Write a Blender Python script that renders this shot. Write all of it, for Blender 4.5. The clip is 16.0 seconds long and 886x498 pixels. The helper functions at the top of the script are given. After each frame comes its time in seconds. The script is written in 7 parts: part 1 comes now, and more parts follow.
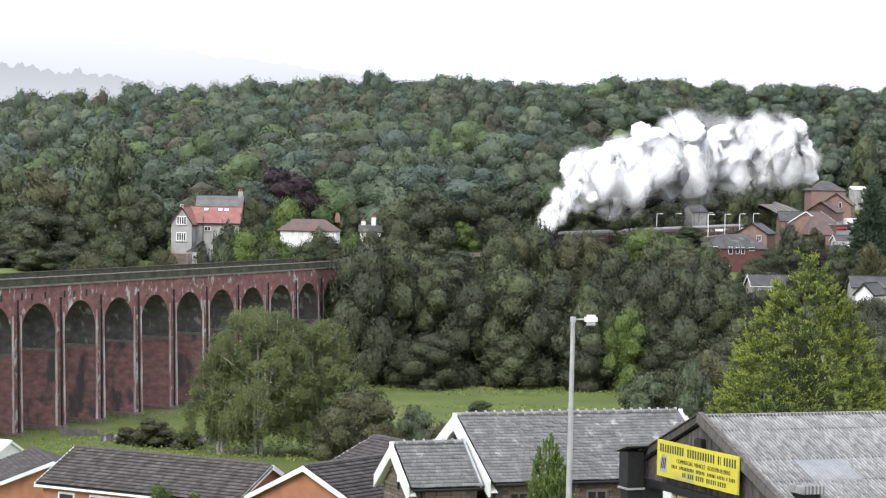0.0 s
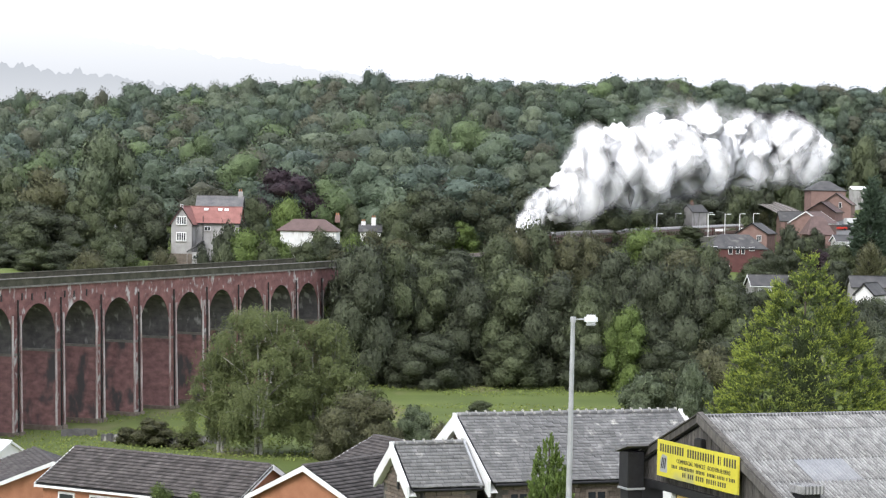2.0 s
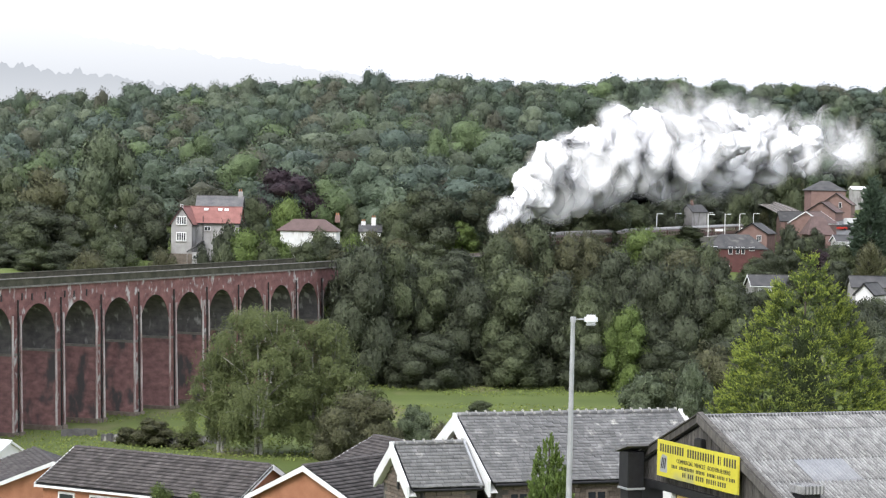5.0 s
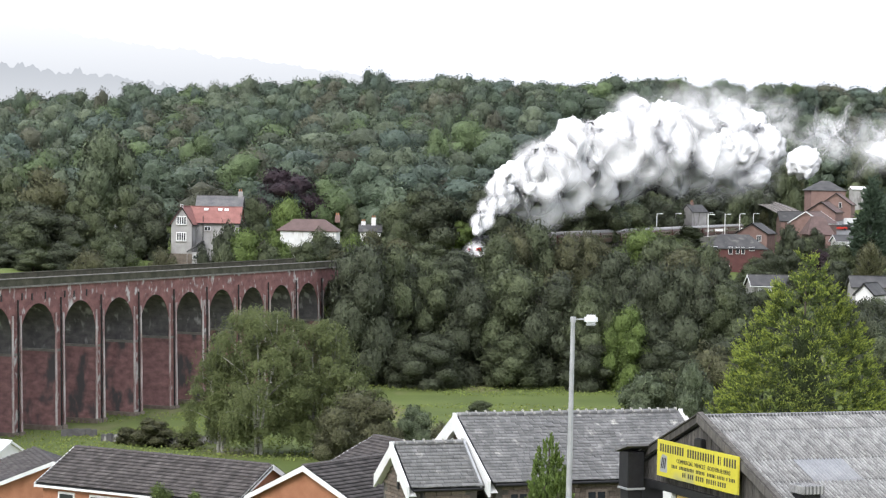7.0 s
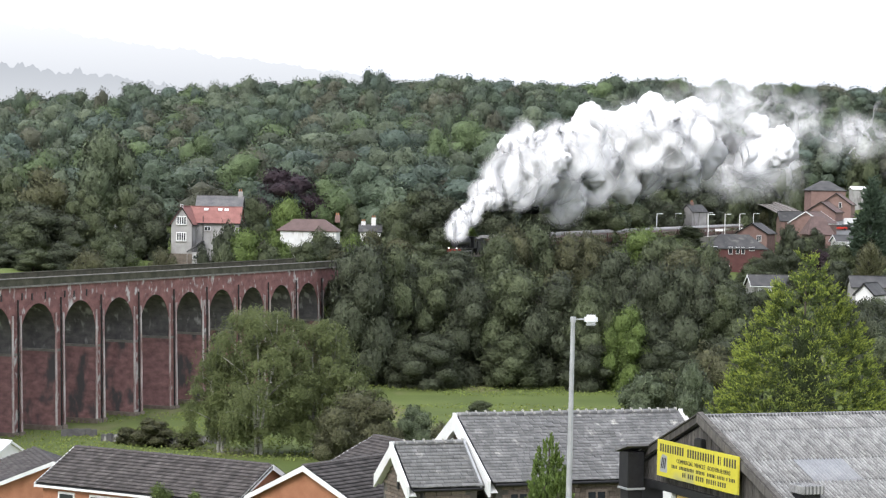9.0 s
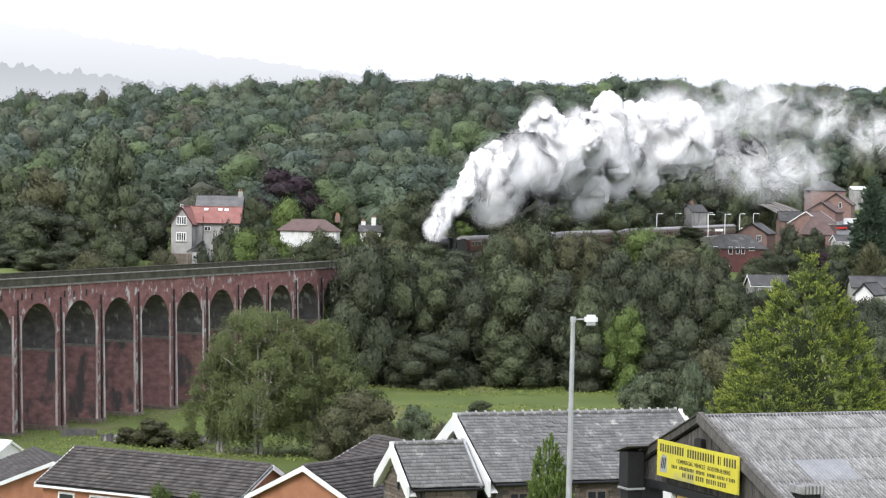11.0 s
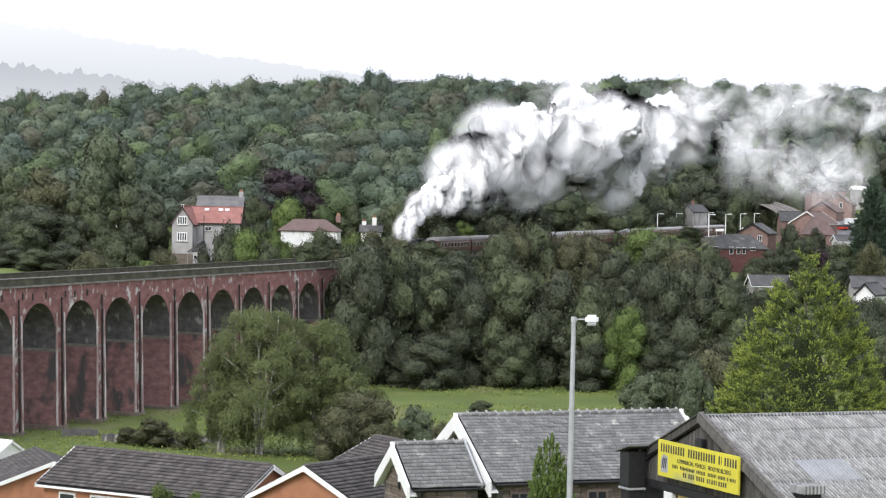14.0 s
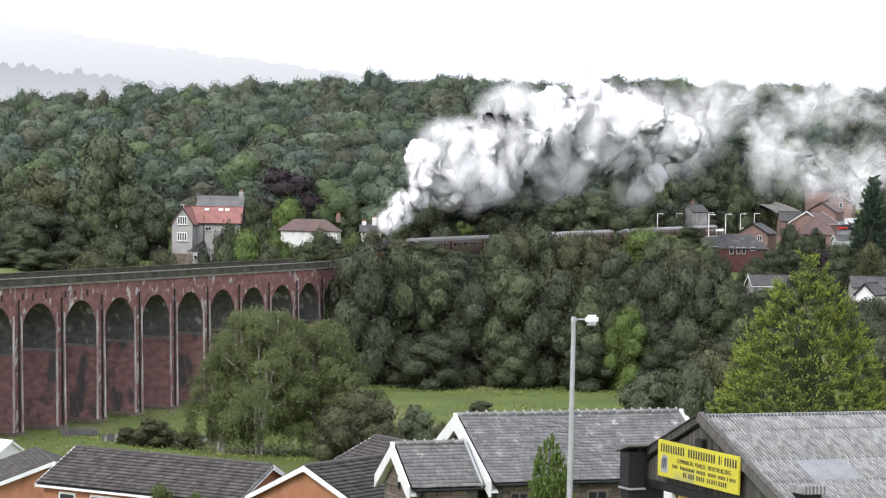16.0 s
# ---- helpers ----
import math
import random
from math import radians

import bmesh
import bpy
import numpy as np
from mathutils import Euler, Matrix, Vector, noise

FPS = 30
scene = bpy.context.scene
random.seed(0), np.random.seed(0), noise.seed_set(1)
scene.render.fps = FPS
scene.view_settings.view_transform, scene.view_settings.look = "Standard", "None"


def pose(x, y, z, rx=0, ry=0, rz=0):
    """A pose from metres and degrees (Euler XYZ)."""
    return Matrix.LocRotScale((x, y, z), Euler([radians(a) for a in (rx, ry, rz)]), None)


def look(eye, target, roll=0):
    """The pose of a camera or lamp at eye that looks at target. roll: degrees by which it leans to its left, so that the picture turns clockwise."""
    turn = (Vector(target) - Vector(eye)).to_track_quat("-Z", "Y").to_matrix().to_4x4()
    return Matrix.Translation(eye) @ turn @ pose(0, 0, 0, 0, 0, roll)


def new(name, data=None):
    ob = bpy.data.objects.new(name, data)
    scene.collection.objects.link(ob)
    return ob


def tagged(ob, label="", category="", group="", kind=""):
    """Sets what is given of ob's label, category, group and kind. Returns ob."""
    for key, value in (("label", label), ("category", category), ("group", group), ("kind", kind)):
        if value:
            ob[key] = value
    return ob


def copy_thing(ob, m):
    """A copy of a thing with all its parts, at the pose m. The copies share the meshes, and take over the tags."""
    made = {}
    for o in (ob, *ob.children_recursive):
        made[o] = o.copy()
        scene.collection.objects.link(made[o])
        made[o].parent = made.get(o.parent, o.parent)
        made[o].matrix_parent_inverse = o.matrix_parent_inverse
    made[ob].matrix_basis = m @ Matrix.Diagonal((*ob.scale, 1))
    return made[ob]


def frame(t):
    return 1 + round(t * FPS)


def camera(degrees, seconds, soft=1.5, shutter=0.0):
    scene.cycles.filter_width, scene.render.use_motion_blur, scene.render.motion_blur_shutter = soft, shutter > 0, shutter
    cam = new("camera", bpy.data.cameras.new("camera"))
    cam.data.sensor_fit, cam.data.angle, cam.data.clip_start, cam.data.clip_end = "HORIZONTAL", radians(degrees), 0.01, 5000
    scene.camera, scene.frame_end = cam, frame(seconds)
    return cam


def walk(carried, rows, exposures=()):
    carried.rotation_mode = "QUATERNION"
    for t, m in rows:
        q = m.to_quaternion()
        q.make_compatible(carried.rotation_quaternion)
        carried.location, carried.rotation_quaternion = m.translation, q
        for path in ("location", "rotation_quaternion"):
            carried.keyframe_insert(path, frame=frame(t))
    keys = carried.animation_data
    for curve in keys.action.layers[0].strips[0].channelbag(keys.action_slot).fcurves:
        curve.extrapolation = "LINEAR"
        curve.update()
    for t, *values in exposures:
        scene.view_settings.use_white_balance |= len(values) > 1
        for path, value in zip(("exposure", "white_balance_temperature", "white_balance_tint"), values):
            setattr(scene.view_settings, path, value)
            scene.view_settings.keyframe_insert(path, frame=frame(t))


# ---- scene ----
cam = camera(20.66, 16.0, soft=1.25)
EYE = Vector((0, 0, 31.1))
VIEW = pose(0, 0, 31.1, 90 - 1.412, 0, 0) @ pose(0, 0, 0, 0, 0, 1.1)
VIEW_END = pose(0, 0, 31.1, 90 - 1.412, 0, 0.017) @ pose(0, 0, 0, 0, 0, 1.1)
walk(cam, [(0, VIEW), (9.2, VIEW), (12.6, VIEW), (13.8, VIEW_END), (16, VIEW_END)],
     exposures=[(0, 0.07, 6250, 10), (8, 0.02, 6250, 10), (16, -0.04, 6250, 10)])

# ---- light: a bright overcast sky with a weak, very soft sun ----
world = bpy.data.worlds.new("world")
scene.world = world
world.use_nodes = True
wn, wl = world.node_tree.nodes, world.node_tree.links
wn.clear()
sky = wn.new("ShaderNodeTexSky")
sky.sky_type = "NISHITA"
sky.sun_disc = False
sky.sun_elevation, sky.sun_rotation = radians(43), radians(211)
sky.dust_density, sky.air_density = 6.0, 1.0
bg_sky, bg_cloud = wn.new("ShaderNodeBackground"), wn.new("ShaderNodeBackground")
bg_sky.inputs[1].default_value = 0.05
bg_cloud.inputs[0].default_value = (0.955, 0.97, 1.04, 1)
bg_cloud.inputs[1].default_value = 1.22
add, wout = wn.new("ShaderNodeAddShader"), wn.new("ShaderNodeOutputWorld")
wl.new(sky.outputs[0], bg_sky.inputs[0])
wl.new(bg_sky.outputs[0], add.inputs[0])
wl.new(bg_cloud.outputs[0], add.inputs[1])
wl.new(add.outputs[0], wout.inputs[0])
sun = new("sun", bpy.data.lights.new("sun", "SUN"))
sun.data.energy, sun.data.angle, sun.data.color = 1.95, radians(24), (1.0, 1.0, 1.0)
sun.matrix_world = look((-60, -100, 108), (0, 0, 0))


# ---- materials ----
def mat(name, c1, c2, scale=1.0, rough=0.8, bump=0.0, fine=12.0, c3=None, vary=0.0, metal=0.0, spec=0.3, island=False,
        translucent=0.0, use_object_colour=False, stretch=(1, 1, 1), streak=None, world_space=False):
    """Two scales of noise between two or three colours, relief, and variation from piece to piece."""
    m = bpy.data.materials.new(name)
    m.use_nodes = True
    n, l = m.node_tree.nodes, m.node_tree.links
    p, out = n["Principled BSDF"], n["Material Output"]
    place = n.new("ShaderNodeNewGeometry").outputs["Position"] if world_space else n.new("ShaderNodeTexCoord").outputs["Object"]
    mp = n.new("ShaderNodeMapping")
    mp.inputs["Scale"].default_value = stretch
    l.new(place, mp.inputs["Vector"])
    big, small = n.new("ShaderNodeTexNoise"), n.new("ShaderNodeTexNoise")
    big.inputs["Scale"].default_value, big.inputs["Detail"].default_value = scale, 5
    small.inputs["Scale"].default_value, small.inputs["Detail"].default_value = scale * fine, 3
    l.new(mp.outputs[0], big.inputs["Vector"])
    l.new(mp.outputs[0], small.inputs["Vector"])
    ramp = n.new("ShaderNodeValToRGB")
    ramp.color_ramp.elements[0].position, ramp.color_ramp.elements[1].position = 0.36, 0.64
    ramp.color_ramp.elements[0].color, ramp.color_ramp.elements[1].color = (*c1, 1), (*c2, 1)
    if c3:
        e = ramp.color_ramp.elements.new(0.8)
        e.color = (*c3, 1)
    mixv = n.new("ShaderNodeMix")
    mixv.inputs[0].default_value = 0.35
    l.new(big.outputs["Fac"], mixv.inputs[2])
    l.new(small.outputs["Fac"], mixv.inputs[3])
    l.new(mixv.outputs[0], ramp.inputs[0])
    colour = ramp.outputs[0]
    if streak:
        st = n.new("ShaderNodeTexNoise")
        st.inputs["Scale"].default_value, st.inputs["Detail"].default_value = streak[1], 4
        mp2 = n.new("ShaderNodeMapping")
        mp2.inputs["Scale"].default_value = streak[3]
        l.new(place, mp2.inputs["Vector"])
        l.new(mp2.outputs[0], st.inputs["Vector"])
        r2 = n.new("ShaderNodeValToRGB")
        r2.color_ramp.elements[0].position, r2.color_ramp.elements[1].position = streak[2], streak[2] + 0.1
        level = st.outputs["Fac"]
        if len(streak) > 4:
            rnd, rm, sm = n.new("ShaderNodeObjectInfo"), n.new("ShaderNodeMapRange"), n.new("ShaderNodeMath")
            rm.inputs["To Min"].default_value, rm.inputs["To Max"].default_value = -streak[4], streak[4]
            l.new(rnd.outputs["Random"], rm.inputs["Value"])
            l.new(level, sm.inputs[0])
            l.new(rm.outputs[0], sm.inputs[1])
            level = sm.outputs[0]
        l.new(level, r2.inputs[0])
        mx = n.new("ShaderNodeMix")
        mx.data_type = "RGBA"
        l.new(r2.outputs[0], mx.inputs[0])
        l.new(colour, mx.inputs[6])
        mx.inputs[7].default_value = (*streak[0], 1)
        colour = mx.outputs[2]
    if use_object_colour:
        oi = n.new("ShaderNodeObjectInfo")
        mx = n.new("ShaderNodeMix")
        mx.data_type, mx.blend_type = "RGBA", "MULTIPLY"
        mx.inputs[0].default_value = 1.0
        l.new(colour, mx.inputs[6])
        l.new(oi.outputs["Color"], mx.inputs[7])
        colour = mx.outputs[2]
    if vary:
        hs = n.new("ShaderNodeHueSaturation")
        mr = n.new("ShaderNodeMapRange")
        mr.inputs["To Min"].default_value, mr.inputs["To Max"].default_value = 1 - vary, 1 + vary
        if island:
            src = n.new("ShaderNodeNewGeometry").outputs["Random Per Island"]
        else:
            src = n.new("ShaderNodeObjectInfo").outputs["Random"]
        l.new(src, mr.inputs["Value"])
        l.new(mr.outputs[0], hs.inputs["Value"])
        l.new(colour, hs.inputs["Color"])
        colour = hs.outputs[0]
    l.new(colour, p.inputs["Base Color"])
    p.inputs["Roughness"].default_value, p.inputs["Metallic"].default_value = rough, metal
    p.inputs["Specular IOR Level"].default_value = spec
    if bump:
        b = n.new("ShaderNodeBump")
        b.inputs["Strength"].default_value, b.inputs["Distance"].default_value = bump, 0.05
        l.new(mixv.outputs[0], b.inputs["Height"])
        l.new(b.outputs[0], p.inputs["Normal"])
    if translucent:
        # leaves of one spray share its facing
        at, vt, g2, s1, s2, ad, nm = (n.new("ShaderNodeAttribute"), n.new("ShaderNodeVectorTransform"), n.new("ShaderNodeNewGeometry"), n.new("ShaderNodeVectorMath"),
                                      n.new("ShaderNodeVectorMath"), n.new("ShaderNodeVectorMath"), n.new("ShaderNodeVectorMath"))
        at.attribute_name = "crown_facing"
        vt.vector_type, vt.convert_from, vt.convert_to = "VECTOR", "OBJECT", "WORLD"
        s1.operation, s2.operation, ad.operation, nm.operation = "SCALE", "SCALE", "ADD", "NORMALIZE"
        s1.inputs["Scale"].default_value, s2.inputs["Scale"].default_value = 1.0, 0.6
        l.new(at.outputs["Vector"], vt.inputs[0])
        l.new(vt.outputs[0], s1.inputs[0])
        l.new(g2.outputs["Normal"], s2.inputs[0])
        l.new(s1.outputs[0], ad.inputs[0])
        l.new(s2.outputs[0], ad.inputs[1])
        l.new(ad.outputs[0], nm.inputs[0])
        l.new(nm.outputs[0], p.inputs["Normal"])
        tr = n.new("ShaderNodeBsdfTranslucent")
        l.new(colour, tr.inputs["Color"])
        ms = n.new("ShaderNodeMixShader")
        ms.inputs[0].default_value = translucent
        l.new(p.outputs[0], ms.inputs[1])
        l.new(tr.outputs[0], ms.inputs[2])
        l.new(ms.outputs[0], out.inputs[0])
    return m


def glow(name, c, strength=1.0):
    m = bpy.data.materials.new(name)
    m.use_nodes = True
    n, l = m.node_tree.nodes, m.node_tree.links
    n.remove(n["Principled BSDF"])
    e = n.new("ShaderNodeEmission")
    e.inputs[0].default_value, e.inputs[1].default_value = (*c, 1), strength
    l.new(e.outputs[0], n["Material Output"].inputs[0])
    return m


M_GRASS = mat("grass", (0.08, 0.108, 0.026), (0.12, 0.155, 0.036), 0.09, 0.9, 0.4, 40, c3=(0.17, 0.18, 0.075), streak=((0.16, 0.15, 0.075), 0.05, 0.56, (1, 0.4, 1)))
M_LEAF = mat("leaf", (0.7, 0.7, 0.7), (1.0, 1.0, 1.0), 0.35, 0.55, 0, 6, vary=0.3, island=True, translucent=0.32, use_object_colour=True)
# noise down to half tone paints shaded gaps between leaves into the mass
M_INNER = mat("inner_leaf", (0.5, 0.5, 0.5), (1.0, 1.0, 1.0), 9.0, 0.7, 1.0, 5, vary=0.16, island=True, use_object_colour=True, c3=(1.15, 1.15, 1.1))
M_BARK = mat("bark", (0.05, 0.045, 0.035), (0.12, 0.1, 0.08), 1.5, 0.95, 0.5)
M_BIRCH = mat("birch_bark", (0.3, 0.29, 0.26), (0.55, 0.54, 0.5), 1.2, 0.8, 0.2, streak=((0.08, 0.07, 0.06), 1.5, 0.56, (1, 1, 3)))
M_BRICK = mat("red_brick", (0.17, 0.084, 0.08), (0.31, 0.155, 0.145), 0.75, 0.9, 0.25, 11, c3=(0.42, 0.31, 0.3), stretch=(1, 1, 1.7),
              streak=((0.55, 0.52, 0.5), 0.9, 0.575, (1, 1, 0.7)), world_space=True)
M_DARK_RED = mat("dark_red_brick", (0.1, 0.045, 0.043), (0.145, 0.066, 0.062), 0.8, 0.9, 0.3, 14)
M_BRICK_IN = mat("sooty_brick", (0.17, 0.1, 0.1), (0.37, 0.2, 0.195), 0.9, 0.92, 0.25, 11, c3=(0.46, 0.39, 0.38), stretch=(1, 1, 1.7),
                 streak=((0.095, 0.088, 0.09), 0.42, 0.58, (1, 1, 0.5), 0.11), world_space=True)
# dark grey masonry: vaults, arch undersides, inner sides of upper piers, field wall
M_DARK_MASONRY = mat("dark_masonry", (0.08, 0.078, 0.082), (0.17, 0.16, 0.158), 0.9, 0.95, 0.3, 11, c3=(0.34, 0.33, 0.32), stretch=(1, 1, 1.5),
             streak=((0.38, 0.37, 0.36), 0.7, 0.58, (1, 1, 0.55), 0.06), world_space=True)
M_LIME = mat("lime_streaked_brick", (0.24, 0.13, 0.12), (0.62, 0.58, 0.56), 0.9, 0.9, 0.3, 10, stretch=(1, 1, 0.3), world_space=True)
M_PARAPET = mat("weathered_parapet", (0.05, 0.05, 0.035), (0.11, 0.105, 0.075), 0.6, 0.95, 0.4, 10, c3=(0.2, 0.19, 0.16))
M_COPING = mat("stone_coping", (0.15, 0.14, 0.12), (0.27, 0.255, 0.23), 0.8, 0.9, 0.3, 8)
M_IRON = mat("dark_iron", (0.02, 0.02, 0.022), (0.045, 0.043, 0.042), 2, 0.5, 0.1, metal=0.3)
M_BALLAST = mat("ballast", (0.1, 0.09, 0.08), (0.22, 0.2, 0.18), 2, 0.95, 0.6, 12)
M_RAIL = mat("rail_steel", (0.25, 0.2, 0.17), (0.4, 0.36, 0.33), 3, 0.4, 0, metal=0.7)
M_WHITE = mat("white_paint", (0.74, 0.74, 0.73), (0.84, 0.84, 0.83), 1.2, 0.5, 0.05)
M_RENDER = mat("white_render", (0.7, 0.7, 0.68), (0.82, 0.82, 0.8), 0.8, 0.85, 0.1, streak=((0.55, 0.54, 0.5), 0.8, 0.6, (1, 1, 0.3)))
M_GREY_RENDER = mat("grey_render", (0.3, 0.29, 0.28), (0.42, 0.41, 0.4), 0.6, 0.9, 0.2, streak=((0.22, 0.21, 0.2), 0.6, 0.56, (1, 1, 0.3)))
M_RED_TILE = mat("red_roof_tile", (0.22, 0.1, 0.088), (0.31, 0.15, 0.13), 0.9, 0.8, 0.2, 10, vary=0.1)
M_BROWN_TILE = mat("brown_roof_tile", (0.12, 0.085, 0.078), (0.18, 0.125, 0.115), 0.8, 0.85, 0.2, 10, vary=0.1)
M_CONC_TILE = mat("concrete_roof_tile", (0.065, 0.059, 0.058), (0.115, 0.104, 0.1), 1.6, 0.9, 0.4, 8, c3=(0.24, 0.225, 0.2), vary=0.32, island=True)
M_SLATE = mat("stone_slate", (0.15, 0.15, 0.15), (0.24, 0.24, 0.235), 1.5, 0.8, 0.35, 8, c3=(0.42, 0.41, 0.38), vary=0.2, island=True, streak=((0.44, 0.43, 0.4), 1.6, 0.61, (1, 1, 1)))
M_SLATE_PIECE = mat("stone_slate_piece", (0.15, 0.15, 0.15), (0.24, 0.24, 0.235), 1.5, 0.8, 0.35, 8, c3=(0.42, 0.41, 0.38), vary=0.2, streak=((0.44, 0.43, 0.4), 1.6, 0.61, (1, 1, 1)))
M_GREY_SLATE = mat("grey_slate_roof", (0.1, 0.1, 0.105), (0.18, 0.175, 0.17), 0.7, 0.8, 0.2, 10)
M_DARK_SLATE = mat("dark_slate_roof", (0.06, 0.06, 0.063), (0.11, 0.108, 0.106), 0.7, 0.8, 0.2, 10, streak=((0.16, 0.155, 0.145), 0.5, 0.6, (1, 1, 1)))
M_STONE = mat("sandstone_block", (0.13, 0.105, 0.085), (0.24, 0.2, 0.165), 1.4, 0.92, 0.5, 8, c3=(0.07, 0.06, 0.055), vary=0.25)
M_MORTAR = mat("mortar", (0.09, 0.085, 0.075), (0.15, 0.14, 0.125), 3, 0.95, 0.3)
M_ORANGE = mat("orange_brick", (0.3, 0.135, 0.075), (0.42, 0.2, 0.115), 1.2, 0.9, 0.25, 16)
M_PINK_BRICK = mat("pale_red_brick", (0.21, 0.135, 0.118), (0.28, 0.185, 0.162), 0.8, 0.9, 0.25, 16)
M_CORR = mat("weathered_cement_sheet", (0.16, 0.16, 0.16), (0.4, 0.4, 0.39), 1.2, 0.9, 0.3, 9, c3=(0.55, 0.55, 0.53), vary=0.1, stretch=(4, 1.5, 1),
             streak=((0.15, 0.15, 0.14), 1.3, 0.6, (3, 1.2, 1)))
def groove_tone(m, pitch, depth):
    """Darkens the valleys of a corrugated sheet and lightens its crests."""
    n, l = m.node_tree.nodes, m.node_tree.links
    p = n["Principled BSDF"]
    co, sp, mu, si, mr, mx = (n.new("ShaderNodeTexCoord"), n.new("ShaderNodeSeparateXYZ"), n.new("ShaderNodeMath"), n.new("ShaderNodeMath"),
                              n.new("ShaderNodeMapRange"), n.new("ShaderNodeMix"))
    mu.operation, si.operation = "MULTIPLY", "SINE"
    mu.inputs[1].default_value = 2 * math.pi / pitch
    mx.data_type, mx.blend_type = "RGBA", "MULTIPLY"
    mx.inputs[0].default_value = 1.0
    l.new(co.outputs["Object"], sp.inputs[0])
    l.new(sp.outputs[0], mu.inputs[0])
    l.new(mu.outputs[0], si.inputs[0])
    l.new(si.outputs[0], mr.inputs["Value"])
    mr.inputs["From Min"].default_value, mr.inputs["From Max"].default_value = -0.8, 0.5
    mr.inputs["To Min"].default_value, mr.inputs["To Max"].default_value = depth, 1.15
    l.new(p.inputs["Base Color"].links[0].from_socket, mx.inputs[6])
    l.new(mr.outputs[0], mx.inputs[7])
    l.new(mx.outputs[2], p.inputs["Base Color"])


groove_tone(M_CORR, 0.1514, 0.42)
M_PLAST = mat("clear_roof_sheet", (0.26, 0.27, 0.29), (0.38, 0.39, 0.41), 0.7, 0.45, 0.1)
M_WOOD = mat("grey_weathered_boards", (0.06, 0.056, 0.052), (0.13, 0.12, 0.11), 1.0, 0.9, 0.4, 8, vary=0.25, stretch=(6, 6, 0.5))
M_BLACK = mat("black_paint", (0.012, 0.012, 0.013), (0.028, 0.028, 0.03), 1.5, 0.45, 0.1)
M_YELLOW = mat("yellow_sign", (0.58, 0.52, 0.05), (0.68, 0.6, 0.06), 0.8, 0.5, 0.03, streak=((0.42, 0.4, 0.16), 0.5, 0.56, (0.6, 1, 1)))
M_OCHRE = mat("ochre_panel", (0.5, 0.36, 0.12), (0.6, 0.45, 0.16), 0.7, 0.6, 0.05)
M_LETTER = mat("sign_letter", (0.03, 0.03, 0.035), (0.05, 0.05, 0.055), 3, 0.6)
M_GALV = mat("galvanised_steel", (0.36, 0.37, 0.38), (0.5, 0.51, 0.52), 2, 0.5, 0.05, metal=0.35)
M_HEADLAMP = glow("lit_headlamp", (1.0, 0.97, 0.9), 1.6)
M_LENS = mat("lamp_lens", (0.7, 0.72, 0.74), (0.85, 0.87, 0.88), 3, 0.25)
M_GLASS = mat("window_glass", (0.02, 0.024, 0.028), (0.05, 0.055, 0.06), 0.8, 0.08, 0, spec=0.6)
M_MAROON = mat("maroon_coach_paint", (0.07, 0.02, 0.02), (0.1, 0.03, 0.028), 0.5, 0.35, 0.02)
M_ROOF_GREY = mat("grey_coach_roof", (0.22, 0.215, 0.21), (0.32, 0.31, 0.3), 0.5, 0.6, 0.05)
M_RED = mat("red_buffer_beam", (0.4, 0.03, 0.02), (0.5, 0.05, 0.03), 2, 0.5)
M_TARMAC = mat("tarmac", (0.13, 0.13, 0.13), (0.2, 0.2, 0.198), 0.8, 0.9, 0.2)


# ---- helpers for building ----
def part(name, bm, material, parent=None, label=""):
    """Links a bmesh as one mesh object, under its thing where there is one."""
    me = bpy.data.meshes.new(name)
    bm.to_mesh(me)
    bm.free()
    me.materials.append(material)
    ob = new(name, me)
    if parent is not None:
        ob.parent = parent
    if label:
        ob["label"] = label
    return ob


def share(name, ob, parent, m=None):
    """One more object on the mesh of ob."""
    o = new(name, ob.data)
    o.parent = parent
    if m is not None:
        o.matrix_basis = m
    return o


def box(bm, a, b, m=None):
    """An axis-aligned block from corner a to corner b, moved by m."""
    lo, hi = [min(p, q) for p, q in zip(a, b)], [max(p, q) for p, q in zip(a, b)]
    v = [bm.verts.new((x, y, z)) for x in (lo[0], hi[0]) for y in (lo[1], hi[1]) for z in (lo[2], hi[2])]
    for f in ((0, 1, 3, 2), (4, 6, 7, 5), (0, 4, 5, 1), (2, 3, 7, 6), (0, 2, 6, 4), (1, 5, 7, 3)):
        bm.faces.new([v[i] for i in f])
    if m is not None:
        bmesh.ops.transform(bm, matrix=m, verts=v)
    return v


def block(a, b, m=None, bevel=0.0):
    bm = bmesh.new()
    box(bm, a, b, m)
    if bevel:
        bmesh.ops.bevel(bm, geom=bm.edges[:], offset=bevel, segments=2, affect="EDGES")
    return bm


def tube(bm, p, q, r1, r2, n=10):
    """A round bar from p to q."""
    p, q = Vector(p), Vector(q)
    d = q - p
    m = Matrix.Translation((p + q) / 2) @ d.to_track_quat("Z", "Y").to_matrix().to_4x4()
    bmesh.ops.create_cone(bm, cap_ends=True, segments=n, radius1=r1, radius2=r2, depth=d.length, matrix=m)


def rod(p, q, r1, r2=None, n=10):
    bm = bmesh.new()
    tube(bm, p, q, r1, r1 if r2 is None else r2, n)
    return bm


